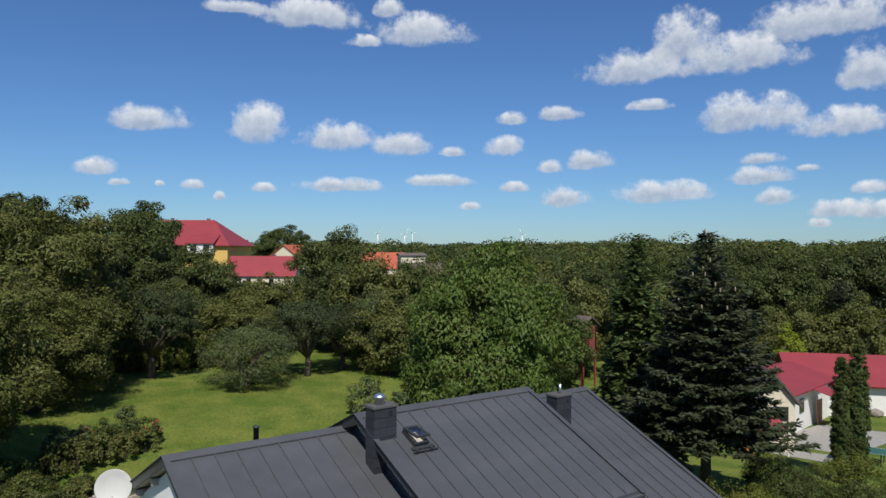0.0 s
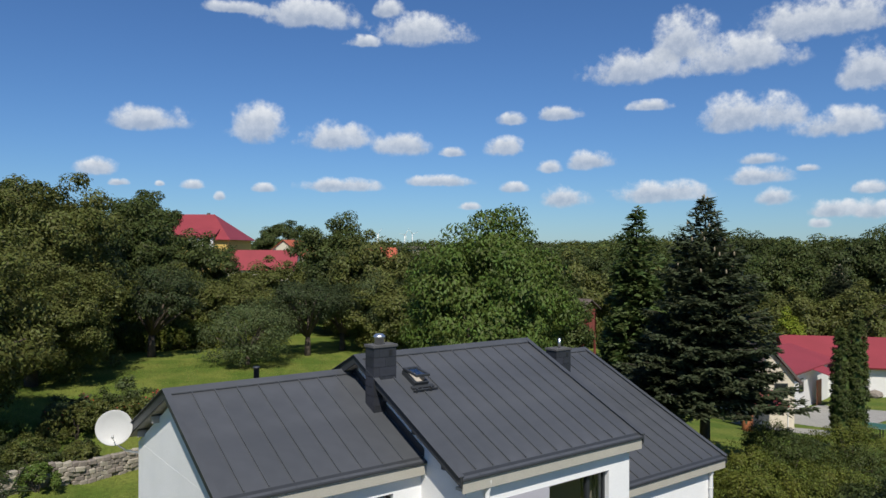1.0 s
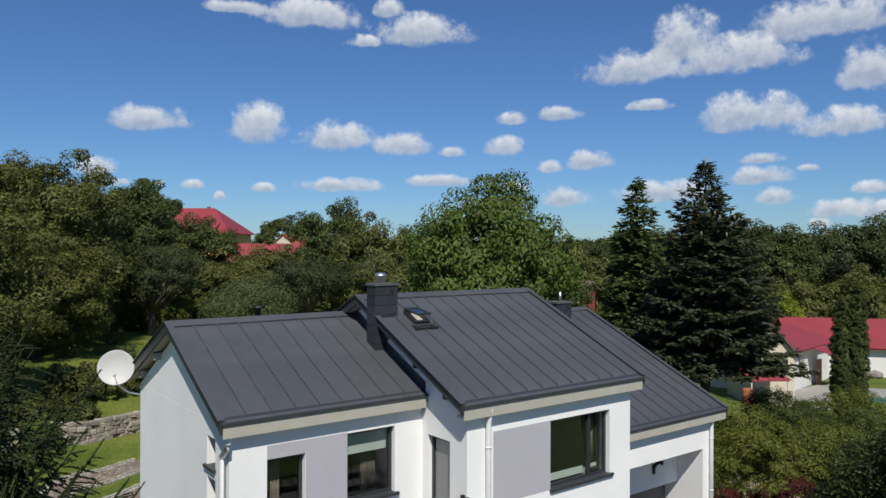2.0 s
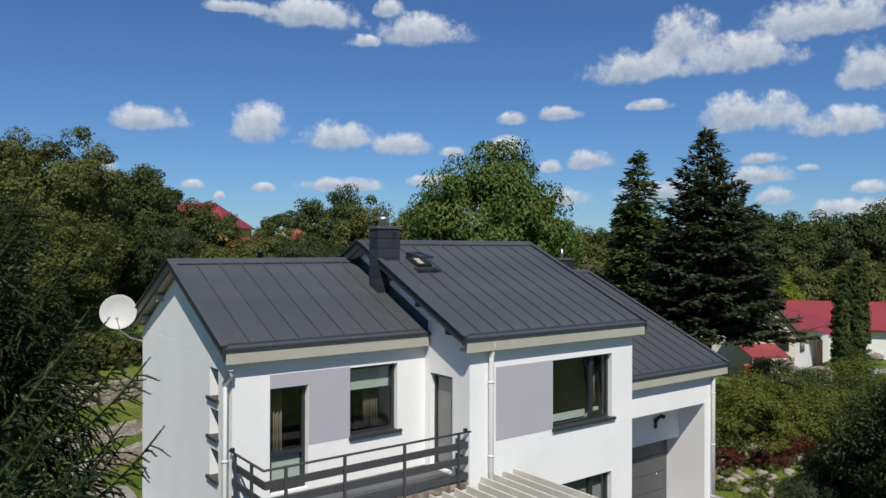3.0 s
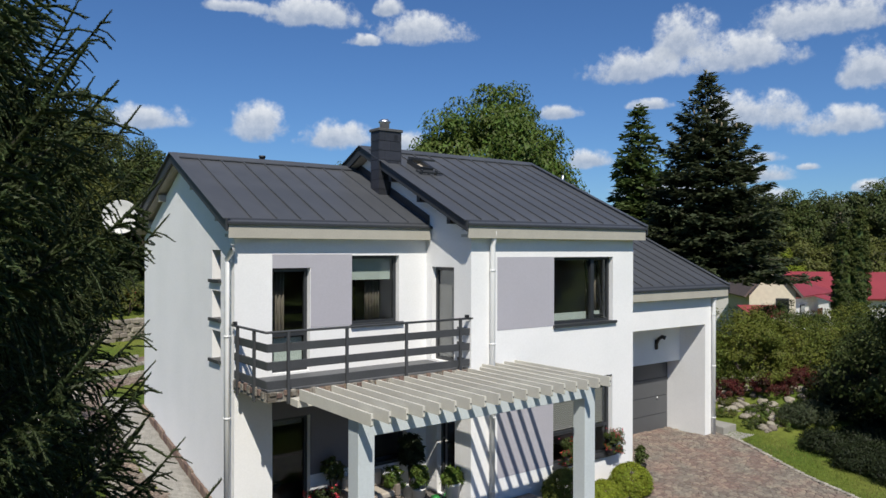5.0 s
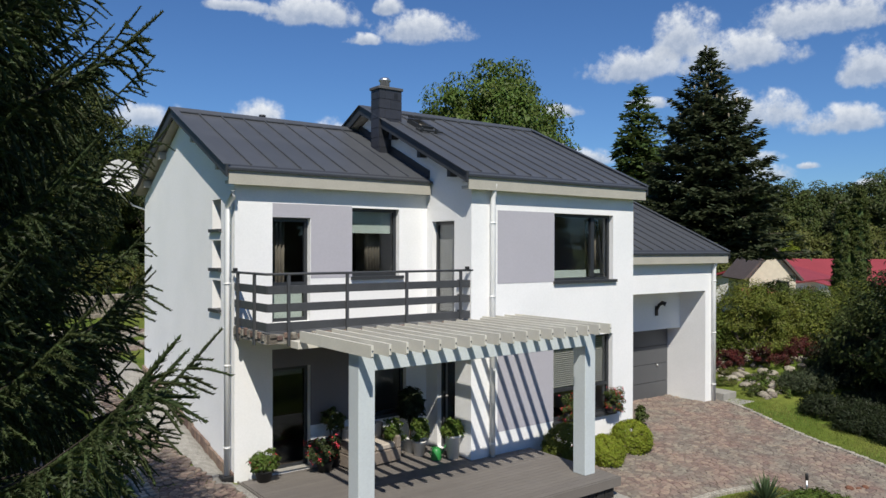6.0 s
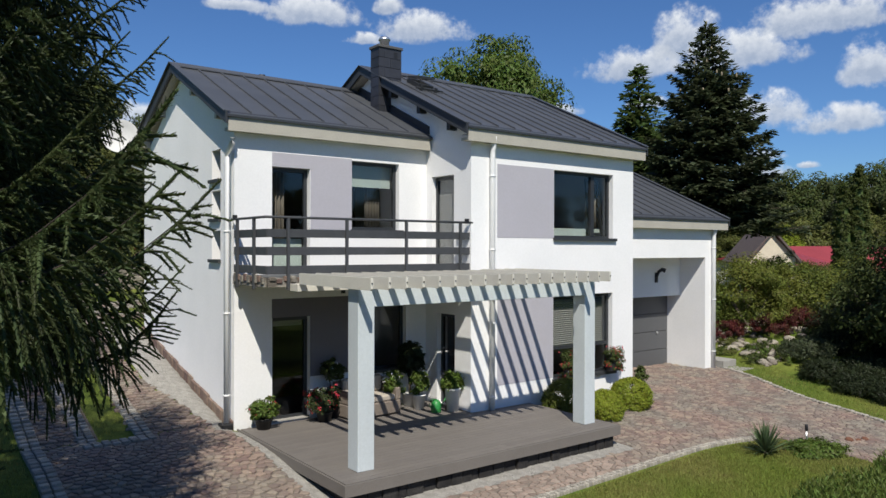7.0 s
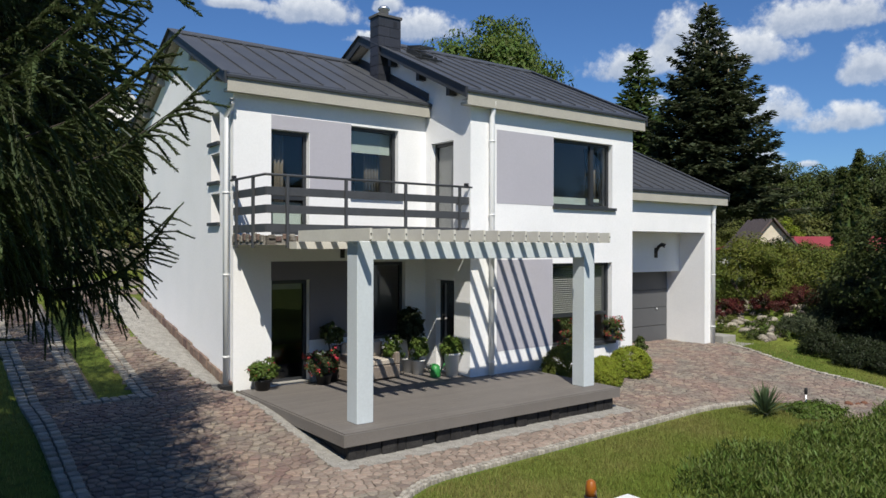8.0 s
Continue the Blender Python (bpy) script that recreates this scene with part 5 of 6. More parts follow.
pavement = plane_patch("pavement", JOINT, lambda x, y: paved(x, y) or recess_paved(x, y), 0.15, 0.012, (-3.4, 15.6, -13, 15.2), "irregular reddish-grey stone paving round the house", "paving")
plane_patch("gravel_strip", GRAVEL, lambda x, y: -0.95 + 0.6 * smooth(-y, -3, 0.5) < x < 0.04 and -0.4 < y < 7.4 or (-0.1 < x < 6.55 and -4.8 < y < -4.2) or (-0.1 < x < 0.4 and -4.3 < y < -0.4), 0.1, 0.02, (-1.5, 7, -5.5, 7.5), "pale gravel strip along the wall", "gravel")

def pebbles(name, count, keep, bounds, seed, label):
    """Loose small stones scattered over a strip."""
    rng = np.random.default_rng(seed)
    x0, x1, y0, y1 = bounds
    P = [p for p in rng.uniform((x0, y0), (x1, y1), (count, 2)) if keep(p[0], p[1])]
    n = len(P)
    base = np.array([(p[0], p[1], ground(p[0], p[1]) + 0.026) for p in P])
    oct_v = np.array([(1, 0, 0), (0, 1, 0), (-1, 0, 0), (0, -1, 0), (0, 0, 0.7), (0, 0, -0.7)])
    oct_f = np.array([(0, 1, 4), (1, 2, 4), (2, 3, 4), (3, 0, 4), (1, 0, 5), (2, 1, 5), (3, 2, 5), (0, 3, 5)])
    a = rng.uniform(0, math.tau, n)
    v = oct_v[None] * rng.uniform(0.006, 0.015, (n, 1, 1)) * rng.uniform(0.6, 1.3, (n, 6, 1))
    v = np.stack([v[..., 0] * np.cos(a)[:, None] - v[..., 1] * np.sin(a)[:, None], v[..., 0] * np.sin(a)[:, None] + v[..., 1] * np.cos(a)[:, None], v[..., 2]], 2) + base[:, None]
    f = oct_f[None] + (np.arange(n) * 6)[:, None, None]
    return tagged(new(name, fast_mesh(name, v.reshape(-1, 3), f.reshape(-1, 3), PEBBLE)), label, "gravel", kind="stuff")


pebbles("gravel_stones", 26000, lambda x, y: -0.98 + 0.6 * smooth(-y, -3, 0.5) < x < 0.0 and -0.4 < y < 7.4 or (-0.15 < x < 6.6 and -4.86 < y < -4.42) or (-0.14 < x < 0.1 and -4.3 < y < -0.4), (-1.1, 6.7, -4.9, 7.4), 9, "loose pale gravel along the deck and wall")
_stones = voronoi_stones(0.138, 7, -3.6, 15.8, -12.6, 15.4, lambda x, y: paved(x, y) or recess_paved(x, y))
_rng = np.random.default_rng(8)
_near, _V, _F = 0, [], []
for c, poly in _stones:
    z = ground(c[0], c[1]) + 0.012
    V, F = stone_geometry(c, poly, z, _rng.normal(0, 0.025, 2))
    if -5.75 < c[1] < -4.4 and -0.6 < c[0] < 7.6 and _near < 295:
        _near += 1
        me = bpy.data.meshes.new("paving_stone")
        me.from_pydata(V, [], F)
        me.materials.append(PAVE)
        ob = part("paving_stone", me, None, pavement)
        ob.location = (c[0], c[1], z)
    else:
        k = len(_V)
        _V += [(v[0] + c[0], v[1] + c[1], v[2] + z) for v in V]
        _F += [tuple(i + k for i in f) for f in F]
me = bpy.data.meshes.new("paving_stones")
me.from_pydata(_V, [], _F)
me.materials.append(PAVE)
tagged(part("paving_stones", me, None, pavement), kind="stuff")


def kerb(name, points, size, label):
    """A row of setts along a line."""
    k = thing(name, (0, 0, 0), label, "kerb", kind="structure")
    shapes = []
    for s in range(3):
        bm = boxes((-size * 0.41, size * 0.41, -size * 0.42, size * 0.42, -0.08, 0.05 + 0.006 * s), bevel=0.012)
        shapes.append(mesh_of(bm, "sett", SETT))
    rng = np.random.default_rng(len(points))
    left, n = 0.0, 0
    for p, q in zip(points, points[1:]):
        p, q = Vector(p), Vector(q)
        ln = (q - p).length
        d = left
        while d < ln and n < 290:
            m = p + (q - p) * (d / ln)
            ob = part("sett", shapes[n % 3], None, k)
            ob.location = (m.x, m.y, ground(m.x, m.y) + 0.01)
            ob.rotation_euler.z = math.atan2(q.y - p.y, q.x - p.x) + rng.normal(0, 0.06)
            d += size
            n += 1
        left = d - ln
    return k


kerb("kerb", [(x, lawn_edge(x) - 0.03) for x in np.arange(-0.2, 9.7, 0.35)], 0.082, "row of pale granite setts edging the lawn")
kerb("kerb", [(x, lawn_edge(x) - 0.12) for x in np.arange(-0.1, 9.6, 0.35)], 0.082, "second row of pale granite setts edging the lawn")
kerb("kerb", [(15.3, -1.3), (10.9, -11.8)], 0.14, "row of setts along the drive's far edge")
for off in (-1.69, -1.54, -2.48, -2.63):
    kerb("kerb", round_bend(off), 0.15, "granite setts edging the narrow grass island")
for y in (-0.38, -0.53):
    kerb("kerb", [(-2.6, y), (-1.5, y)], 0.15, "granite setts closing the grass island")
for off in (-3.33, -3.49):
    kerb("kerb", [(off, -9), *round_bend(off)], 0.17, "granite setts along the path's outer edge")


def grass(name, count, keep, bounds, height, seed, label, material=BLADE):
    rng = np.random.default_rng(seed)
    x0, x1, y0, y1 = bounds
    P = rng.uniform((x0, y0), (x1, y1), (count, 2))
    P = np.array([p for p in P if keep(p[0], p[1])])
    z = np.array([ground(*p) for p in P])
    base = np.column_stack([P, z])
    n = len(P)
    a = rng.uniform(0, math.tau, n)
    side = np.column_stack([np.cos(a), np.sin(a), np.zeros(n)]) * 0.006 * rng.uniform(0.6, 1.6, (n, 1))
    tip = np.column_stack([rng.normal(0, 0.3, (n, 2)), np.ones(n)]) * height * rng.uniform(0.4, 1.25, (n, 1))
    V = np.stack([base - side, base + side, base + tip], 1).reshape(-1, 3)
    ob = new(name, fast_mesh(name, V, np.arange(3 * n).reshape(n, 3), material))
    return tagged(ob, label, "grass", kind="stuff")


grass("lawn_grass", 130000, lambda x, y: y < lawn_edge(x) - 0.25 and past_drive(x, y) < 0 and (x < 9.6), (-0.2, 9.8, -9.6, -5.6), 0.06, 51, "short mown lawn grass with yellowish patches")
grass("verge_grass", 40000, lambda x, y: past_drive(x, y) > 0.1 and (past_drive(x, y) < 1.6), (11.0, 18.0, -11, -0.5), 0.07, 52, "mown grass strip beside the drive")
grass("island_grass", 22000, lambda x, y: island(x, y) if y < 6 else 5.25 < bend(x, y) < 5.9 or 6.95 < bend(x, y) < 8.0, (-4.0, 5, -0.3, 16), 0.06, 53, "mown grass on the narrow island")
grass("path_grass", 30000, lambda x, y: x < -3.6, (-6.5, -3.6, -8, 12), 0.08, 54, "shaded grass beyond the path")
grass("garden_grass", 40000, lambda x, y: not (0 < x < 15.3 and y < 10.3) and not paved(x, y), (-6, 20, 10.5, 36), 0.14, 55, "mown garden lawn")

# ---- front garden ----
for x, y, r, s in ((8.9, -2.75, 0.47, 61), (7.62, -3.02, 0.42, 62)):
    shrub("box_bush", on_ground(x, y), "clipped yellow-green rounded bush before the wall", L_YELLOW, (r, r, r * 0.85), s, clumps=330, per=75, size=(0.042, 0.02), clump_r=0.085, group="rounded bushes", low=-0.6, hollow=0.97, even=0.3)
shrub("box_bush", on_ground(6.95, -2.55), "clipped dark-green rounded bush beside the deck", L_THUJA, (0.55, 0.5, 0.48), 63, clumps=330, per=75, size=(0.042, 0.02), clump_r=0.085, group="rounded bushes", low=-0.6, hollow=0.97, even=0.3)


def yucca(x, y):
    rng = np.random.default_rng(64)
    t = thing("yucca", on_ground(x, y), "spiky grey-green yucca rosette at the lawn's corner", "yucca")
    V, F = [], []
    for i in range(110):
        a, e = i * 2.4, radians(rng.uniform(12, 85))
        L = rng.uniform(0.5, 0.72)
        d = np.array((math.cos(a) * math.cos(e), math.sin(a) * math.cos(e), math.sin(e)))
        s = np.array((-math.sin(a), math.cos(a), 0)) * 0.021
        b = np.array((0, 0, 0.08))
        k = len(V)
        mid = b + d * L * 0.5
        V += [b - s * 0.7, b + s * 0.7, mid - s, mid + s, b + d * L + np.array((0, 0, -0.05 * math.cos(e)))]
        F += [(k, k + 1, k + 3), (k, k + 3, k + 2), (k + 2, k + 3, k + 4)]
    part("leaves", fast_mesh("leaves", np.array(V), np.array(F), L_YUCCA), None, t)
    part("stem", lathe(bmesh.new(), [(0.07, -0.05), (0.06, 0.12)], 8), BARK, t)


yucca(8.35, -6.45)
shrub("ground_cover", on_ground(9.35, -6.95), "low bright-green leafy ground cover", L_WALNUT, (0.6, 0.4, 0.13), 65, clumps=70, per=80, size=(0.07, 0.03), category="plant")
st = thing("garden_lamp", on_ground(9.85, -6.5), "slim garden lamp stake with a dark head", "garden lamp")
part("stake", tube(bmesh.new(), [(0, 0, -0.05), (0, 0, 0.30)], 0.018, None, 10), STEEL, st)
part("head", lathe(bmesh.new(), [(0.026, 0.30), (0.032, 0.31), (0.032, 0.42), (0.02, 0.44)], 12), BLACK, st)
for i, (x, y, r) in enumerate(((10.75, -6.95, 0.09), (10.95, -7.05, 0.06), (11.12, -7.1, 0.07))):
    bm = bmesh.new()
    bmesh.ops.create_icosphere(bm, subdivisions=2, radius=r)
    for v in bm.verts:
        v.co *= 1 + 0.25 * noise.noise(v.co * 9 + Vector((i, 0, 0)))
        v.co.z *= 0.7
    ob = single("terracotta_stone", bm, RUST, "rough rusty-brown ornamental stone beside the drive", "stone", "terracotta stones")
    ob.location = on_ground(x, y, -r * 0.4)


def street_hedge():
    rng = np.random.default_rng(66)
    n = 80000
    x = rng.uniform(1.25, 9.5, n)
    y = rng.uniform(-11.2, -9.15, n) + 0.12 * np.sin(x * 3) - 0.03 * (x - 1.25)
    g = np.array([ground(a, b) for a, b in zip(x[::50], y[::50])]).repeat(50)[:n]
    top = 0.92 + 0.03 * np.sin(x * 5 + y * 2) + 0.02 * np.sin(x * 13 + y * 7)
    edge = np.minimum(1, np.minimum(x - 1.25, 0.6) / 0.3 + 0.35)
    h = np.where(rng.uniform(0, 1, n) < 0.75, top * rng.uniform(0.82, 1.08, n), top * rng.uniform(0.1, 1, n)) * edge
    p = np.column_stack([x, y, g + h])
    nrm = unit(rng.normal(0, 0.6, (n, 3)) + np.array((0, 0, 0.9)))
    v, f = leaves(rng, p, nrm, 0.085, 0.017, -1.3)
    t = thing("street_hedge", (0, 0, 0), "dense green narrow-leaved hedge along the street", "hedge")
    part("foliage", fast_mesh("foliage", v, f, L_HEDGE), None, t)
    bm = bmesh.new()
    for a in np.arange(2.0, 9.4, 0.35):
        b = -10.2 + 0.3 * math.sin(a * 7)
        tube(bm, [(a, b, ground(a, b) - 0.1), (a + 0.05, b + 0.05, ground(a, b) + 0.75)], 0.015, 0.006, 5, False)
    part("branching", bm, BARK, t)


street_hedge()
gate = thing("gate_post", (0.62, -9.05, ground(0.62, -9.05)), "white gate pillar with an amber warning lamp", "gate post")
part("pillar", boxes((-0.16, 0.55, -0.14, 0.16, -0.1, 0.60), bevel=0.015), PIPE, gate)
part("coping", boxes((-0.02, 0.60, -0.18, 0.20, 0.60, 0.65), bevel=0.012), PIPE, gate)
lampb = part("lamp_base", lathe(bmesh.new(), [(0.055, 0.66), (0.055, 0.77), (0.065, 0.79), (0.065, 0.835)], 16, Matrix.Translation((-0.20, 0.02, 0))), BLACK, gate)
part("lamp_lens", lathe(bmesh.new(), [(0.056, 0.835), (0.056, 0.92), (0.045, 0.98), (0.02, 1.0)], 16, Matrix.Translation((-0.20, 0.02, 0))), AMBER, lampb, "amber plastic lens")
part("lamp_bracket", boxes((-0.24, -0.155, -0.03, 0.05, 0.52, 0.67)), BLACK, gate)


# ---- things on the terrace ----
def potted(x, y, z, label, leaf, pot_mat, pot_r, pot_h, r, seed, flowers=None, stem=0.0, per=60, clumps=22, size=(0.07, 0.035)):
    rng = np.random.default_rng(seed)
    t = thing("potted_plant", (x, y, z), label, "potted plant")
    part("pot", lathe(bmesh.new(), [(pot_r * 0.72, 0), (pot_r, pot_h * 0.92), (pot_r * 1.08, pot_h * 0.93), (pot_r * 1.08, pot_h), (pot_r * 0.9, pot_h), (pot_r * 0.88, pot_h - 0.03)], 18), pot_mat, t)
    p, nrm, c = crown_points(rng, r, clumps, per, max(r) * 0.35, 0.5, -0.8)
    up = np.array((0, 0, pot_h + stem + r[2] * 0.85))
    v, f = leaves(rng, p + up, nrm, *size, 0.2)
    part("foliage", fast_mesh("foliage", v, f, leaf), None, t)
    bm = bmesh.new()
    for q in c[:6]:
        tube(bm, [(0, 0, pot_h - 0.04), tuple(np.array(q) * 0.4 + np.array((0, 0, pot_h + stem * 0.7 + r[2] * 0.4))), tuple(np.array(q) + up)], 0.012, 0.004, 5, False)
    part("branching", bm, BARK, t)
    if flowers:
        m, n, fs = flowers
        on = rng.choice(len(p), n, False)
        fp = np.repeat(p[on] * 1.1 + up, 7, 0) + rng.normal(0, fs * 0.45, (n * 7, 3))
        v, f = leaves(rng, fp, unit(rng.normal(size=fp.shape) + np.array((0, -0.6, 0.5))), fs, fs * 0.8, 0.0)
        part("flowers", fast_mesh("flowers", v, f, m), None, t, "red blossoms")
    return t


DZ = 0.115
potted(0.50, -0.62, DZ, "black-potted shrub with small red flowers on the deck", L_WALNUT, BLACK, 0.17, 0.20, (0.26, 0.24, 0.22), 71, (L_FLOWER, 14, 0.03), per=110)
potted(1.75, -0.75, DZ, "red geraniums in a pot beside the terrace door", L_APPLE, BLACK, 0.17, 0.20, (0.42, 0.26, 0.26), 72, (L_FLOWER, 70, 0.042), per=100)
potted(2.05, -0.55, DZ, "small standard tree in a dark pot", L_DARK, BLACK, 0.14, 0.28, (0.22, 0.22, 0.2), 73, (WHITEPOT, 5, 0.03), 0.55)
# the ficus takes the shade-darkened leaf colour too
potted(3.95, -0.60, DZ, "tall dark ficus in a white pot against the wall", L_SHADED, WHITEPOT, 0.16, 0.30, (0.22, 0.20, 0.36), 74, None, 0.45, per=90, clumps=40, size=(0.1, 0.045))
potted(3.35, -0.85, DZ, "leafy green pot plant with white blossoms", L_WALNUT, BLACK, 0.15, 0.34, (0.20, 0.18, 0.26), 75, (WHITEPOT, 10, 0.03), 0.05)
potted(3.95, -0.95, DZ, "leafy lemon plant in a white pot", L_WALNUT, WHITEPOT, 0.15, 0.32, (0.20, 0.18, 0.28), 76, None, 0.05)
potted(4.42, -1.55, DZ, "green plant in a tall white planter by the corner", L_WALNUT, WHITEPOT, 0.17, 0.50, (0.2, 0.17, 0.15), 77, None, 0.0, size=(0.14, 0.05))
potted(10.2, -2.05, ground(10.2, -2.05), "small plant in a black pot at the corner", L_MID, BLACK, 0.13, 0.24, (0.12, 0.12, 0.22), 78, None, 0.0)
for x in (7.62, 9.12):
    t = thing("flower_basket", (x, RY - 0.17, 0.62), "hanging basket of red and pink flowers at the window", "flower basket", "window flower baskets")
    rng = np.random.default_rng(int(x * 10))
    p, nrm, c = crown_points(rng, (0.36, 0.22, 0.30), 40, 70, 0.1, 0.5, -0.9)
    v, f = leaves(rng, p + np.array((0, 0, 0.24)), nrm, 0.05, 0.025, 0.5)
    part("foliage", fast_mesh("foliage", v, f, L_MID), None, t)
    on = rng.choice(len(p), 110, False)
    fp = np.repeat(p[on] * 1.12 + np.array((0, 0, 0.24)), 4, 0) + rng.normal(0, 0.015, (440, 3))
    v, f = leaves(rng, fp, unit(rng.normal(size=fp.shape) + np.array((0, -0.6, 0.2))), 0.03, 0.022, 0.4)
    tagged(part("flowers", fast_mesh("flowers", v, f, L_FLOWER), None, t, "red and pink blossoms"), kind="stuff")
    part("trough", boxes((-0.24, 0.24, -0.09, 0.09, -0.02, 0.14), bevel=0.02), BLACK, t)
can = thing("watering_can", (4.05, -1.45, DZ), "green plastic watering can on the deck", "watering can")
part("body", lathe(bmesh.new(), [(0.10, 0), (0.115, 0.02), (0.10, 0.22), (0.05, 0.27)], 16), GREENCAN, can)
part("spout", tube(bmesh.new(), [(0.09, 0, 0.06), (0.2, 0, 0.2), (0.26, 0, 0.28)], 0.018, 0.014, 8), GREENCAN, can)
part("handle", tube(bmesh.new(), [(-0.10, 0, 0.08), (-0.19, 0, 0.18), (-0.12, 0, 0.28), (0, 0, 0.28)], 0.012, None, 8), GREENCAN, can)


def sofa(x, y, turn):
    t = thing("rattan_sofa", (x, y, DZ), "taupe rattan garden sofa with beige cushions", "sofa")
    t.rotation_euler.z = radians(turn)
    part("base", boxes((-0.62, 0.62, -0.38, 0.38, 0.03, 0.30), bevel=0.02), RATTAN, t)
    part("backrest", boxes((-0.62, 0.62, 0.26, 0.38, 0.302, 0.72), bevel=0.02), RATTAN, t)
    for s in (-1, 1):
        part("armrest", boxes((s * 0.56 - 0.06, s * 0.56 + 0.06, -0.38, 0.255, 0.302, 0.56), bevel=0.02), RATTAN, t)
        part("cushion", boxes((s * 0.25 - 0.24, s * 0.25 + 0.24, -0.36, 0.24, 0.302, 0.43), bevel=0.03), CUSHION, t)
        part("back_cushion", boxes((s * 0.25 - 0.24, s * 0.25 + 0.24, 0.12, 0.255, 0.432, 0.78), bevel=0.04), CUSHION, t)
        for yy in (-0.34, 0.34):
            part("leg", boxes((s * 0.57 - 0.025, s * 0.57 + 0.025, yy - 0.025, yy + 0.025, 0, 0.03)), RATTAN, t)


sofa(2.75, -0.75, 4)

# ---- satellite dish behind the house ----
dish = thing("satellite_dish", (-0.15, 6.2, 5.4), "white round satellite dish on a wall mast", "satellite dish")
bm = bmesh.new()
lathe(bm, [(0.02, 0.0), (0.18, 0.012), (0.33, 0.045), (0.43, 0.085), (0.445, 0.085), (0.34, 0.03), (0.19, -0.008), (0.02, -0.02)], 40)
ref = part("reflector", bm, DISH, dish)
ref.matrix_basis = Matrix.Translation((-0.45, -0.35, 1.05)) @ Vector((-0.36, -0.9, 0.20)).to_track_quat("Z", "Y").to_matrix().to_4x4()
part("mast", tube(bmesh.new(), [(0.35, -0.1, 0.2), (-0.1, -0.1, 0.35), (-0.4, -0.12, 0.6), (-0.42, -0.25, 1.05)], 0.025, None, 8), STEEL, dish)
part("feed_arm", tube(bmesh.new(), [(-0.45, -0.38, 0.68), (-0.62, -0.88, 0.95)], 0.012, None, 6), STEEL, dish)
part("feed_head", lathe(bmesh.new(), [(0.03, 0), (0.035, 0.08)], 10, Matrix.Translation((-0.62, -0.9, 0.92))), DISH, dish)


# ---- the right-hand garden ----
_r = np.random.default_rng(80)
_rocks = []
for s in range(5):
    bm = bmesh.new()
    bmesh.ops.create_icosphere(bm, subdivisions=2, radius=1)
    for v in bm.verts:
        v.co *= 1 + 0.35 * noise.noise(v.co * 1.3 + Vector((s * 7, 0, 0)))
        v.co.z *= 0.7
    _rocks.append(mesh_of(bm, "boulder", ROCK))
for i in range(210):
    x, y = _r.uniform(16.0, 20.0), _r.uniform(-2.0, 2.2)
    if past_drive(x, y) < 1.5:
        continue
    s = _r.uniform(0.06, 0.17)
    ob = tagged(new("boulder", _rocks[i % 5]), "rounded pale granite boulder in the rock garden", "boulder", "rock garden boulders")
    ob.location = (x, y, ground(x, y) + s * 0.3)
    ob.scale, ob.rotation_euler = (s * 1.2, s, s), (0, 0, _r.uniform(0, 6))
for x, y, rx, h, m, lab in ((19.6, 0.4, 1.5, 1.9, L_THUJA, "large rounded yellow-green thuja bush"), (21.6, -0.4, 1.4, 1.75, L_THUJA, "large rounded yellow-green thuja bush"), (21.2, 1.6, 1.6, 2.1, L_THUJA, "large rounded yellow-green thuja bush"),
                            (23.6, -1.0, 1.5, 1.6, L_THUJA, "rounded green thuja bush"), (22.2, -2.0, 1.3, 1.6, L_MID, "dark green garden shrub"), (17.9, 2.0, 1.1, 1.9, L_WALNUT, "tall green reedy garden shrub"), (24.8, 1.6, 1.6, 1.9, L_MID, "dense green garden shrub"),
                            (27.0, -0.6, 1.7, 1.5, L_MID, "dense green garden shrub"), (29.5, 1.2, 1.6, 1.9, L_THUJA, "rounded green thuja bush"), (26.8, 3.2, 1.4, 1.8, L_MID, "dense green garden shrub"), (31.5, -1.5, 1.7, 2.0, L_MID, "dense green garden shrub")):
    shrub("thuja_bush", on_ground(x, y), lab + " beyond the drive", m, (rx, rx, h * 0.64), int(x * 37), clumps=120, per=110, size=(0.10, 0.04), clump_r=0.34, category="bush", group="garden bushes", low=-0.7, hollow=0.85)
for x, y, r in ((18.2, 0.4, 0.55), (18.9, -0.7, 0.6), (20.0, -1.2, 0.6), (17.3, 1.2, 0.5)):
    shrub("barberry", on_ground(x, y), "dark red barberry shrub among the rocks", L_RED, (r, r, r * 0.75), int(x * 53), clumps=60, per=80, size=(0.06, 0.03), group="barberry shrubs")
# junipers nearer the street get the needle colour darkened for shade
for x, y, r in ((18.0, -2.4, 0.75), (19.6, -3.2, 0.9), (17.6, -4.3, 0.8), (16.9, -5.6, 0.85), (16.0, -6.9, 0.9), (18.9, -4.6, 1.0), (16.5, -3.7, 0.6), (15.9, -5.0, 0.6), (15.5, -6.0, 0.6)):
    shrub("juniper", on_ground(x, y), "low spreading dark-green juniper", L_FIR if y > -3 else L_SHADED, (r, r, 0.34), int(x * 71), clumps=90, per=90, size=(0.11, 0.022), clump_r=0.22, category="juniper", group="low junipers", hang=-0.5)
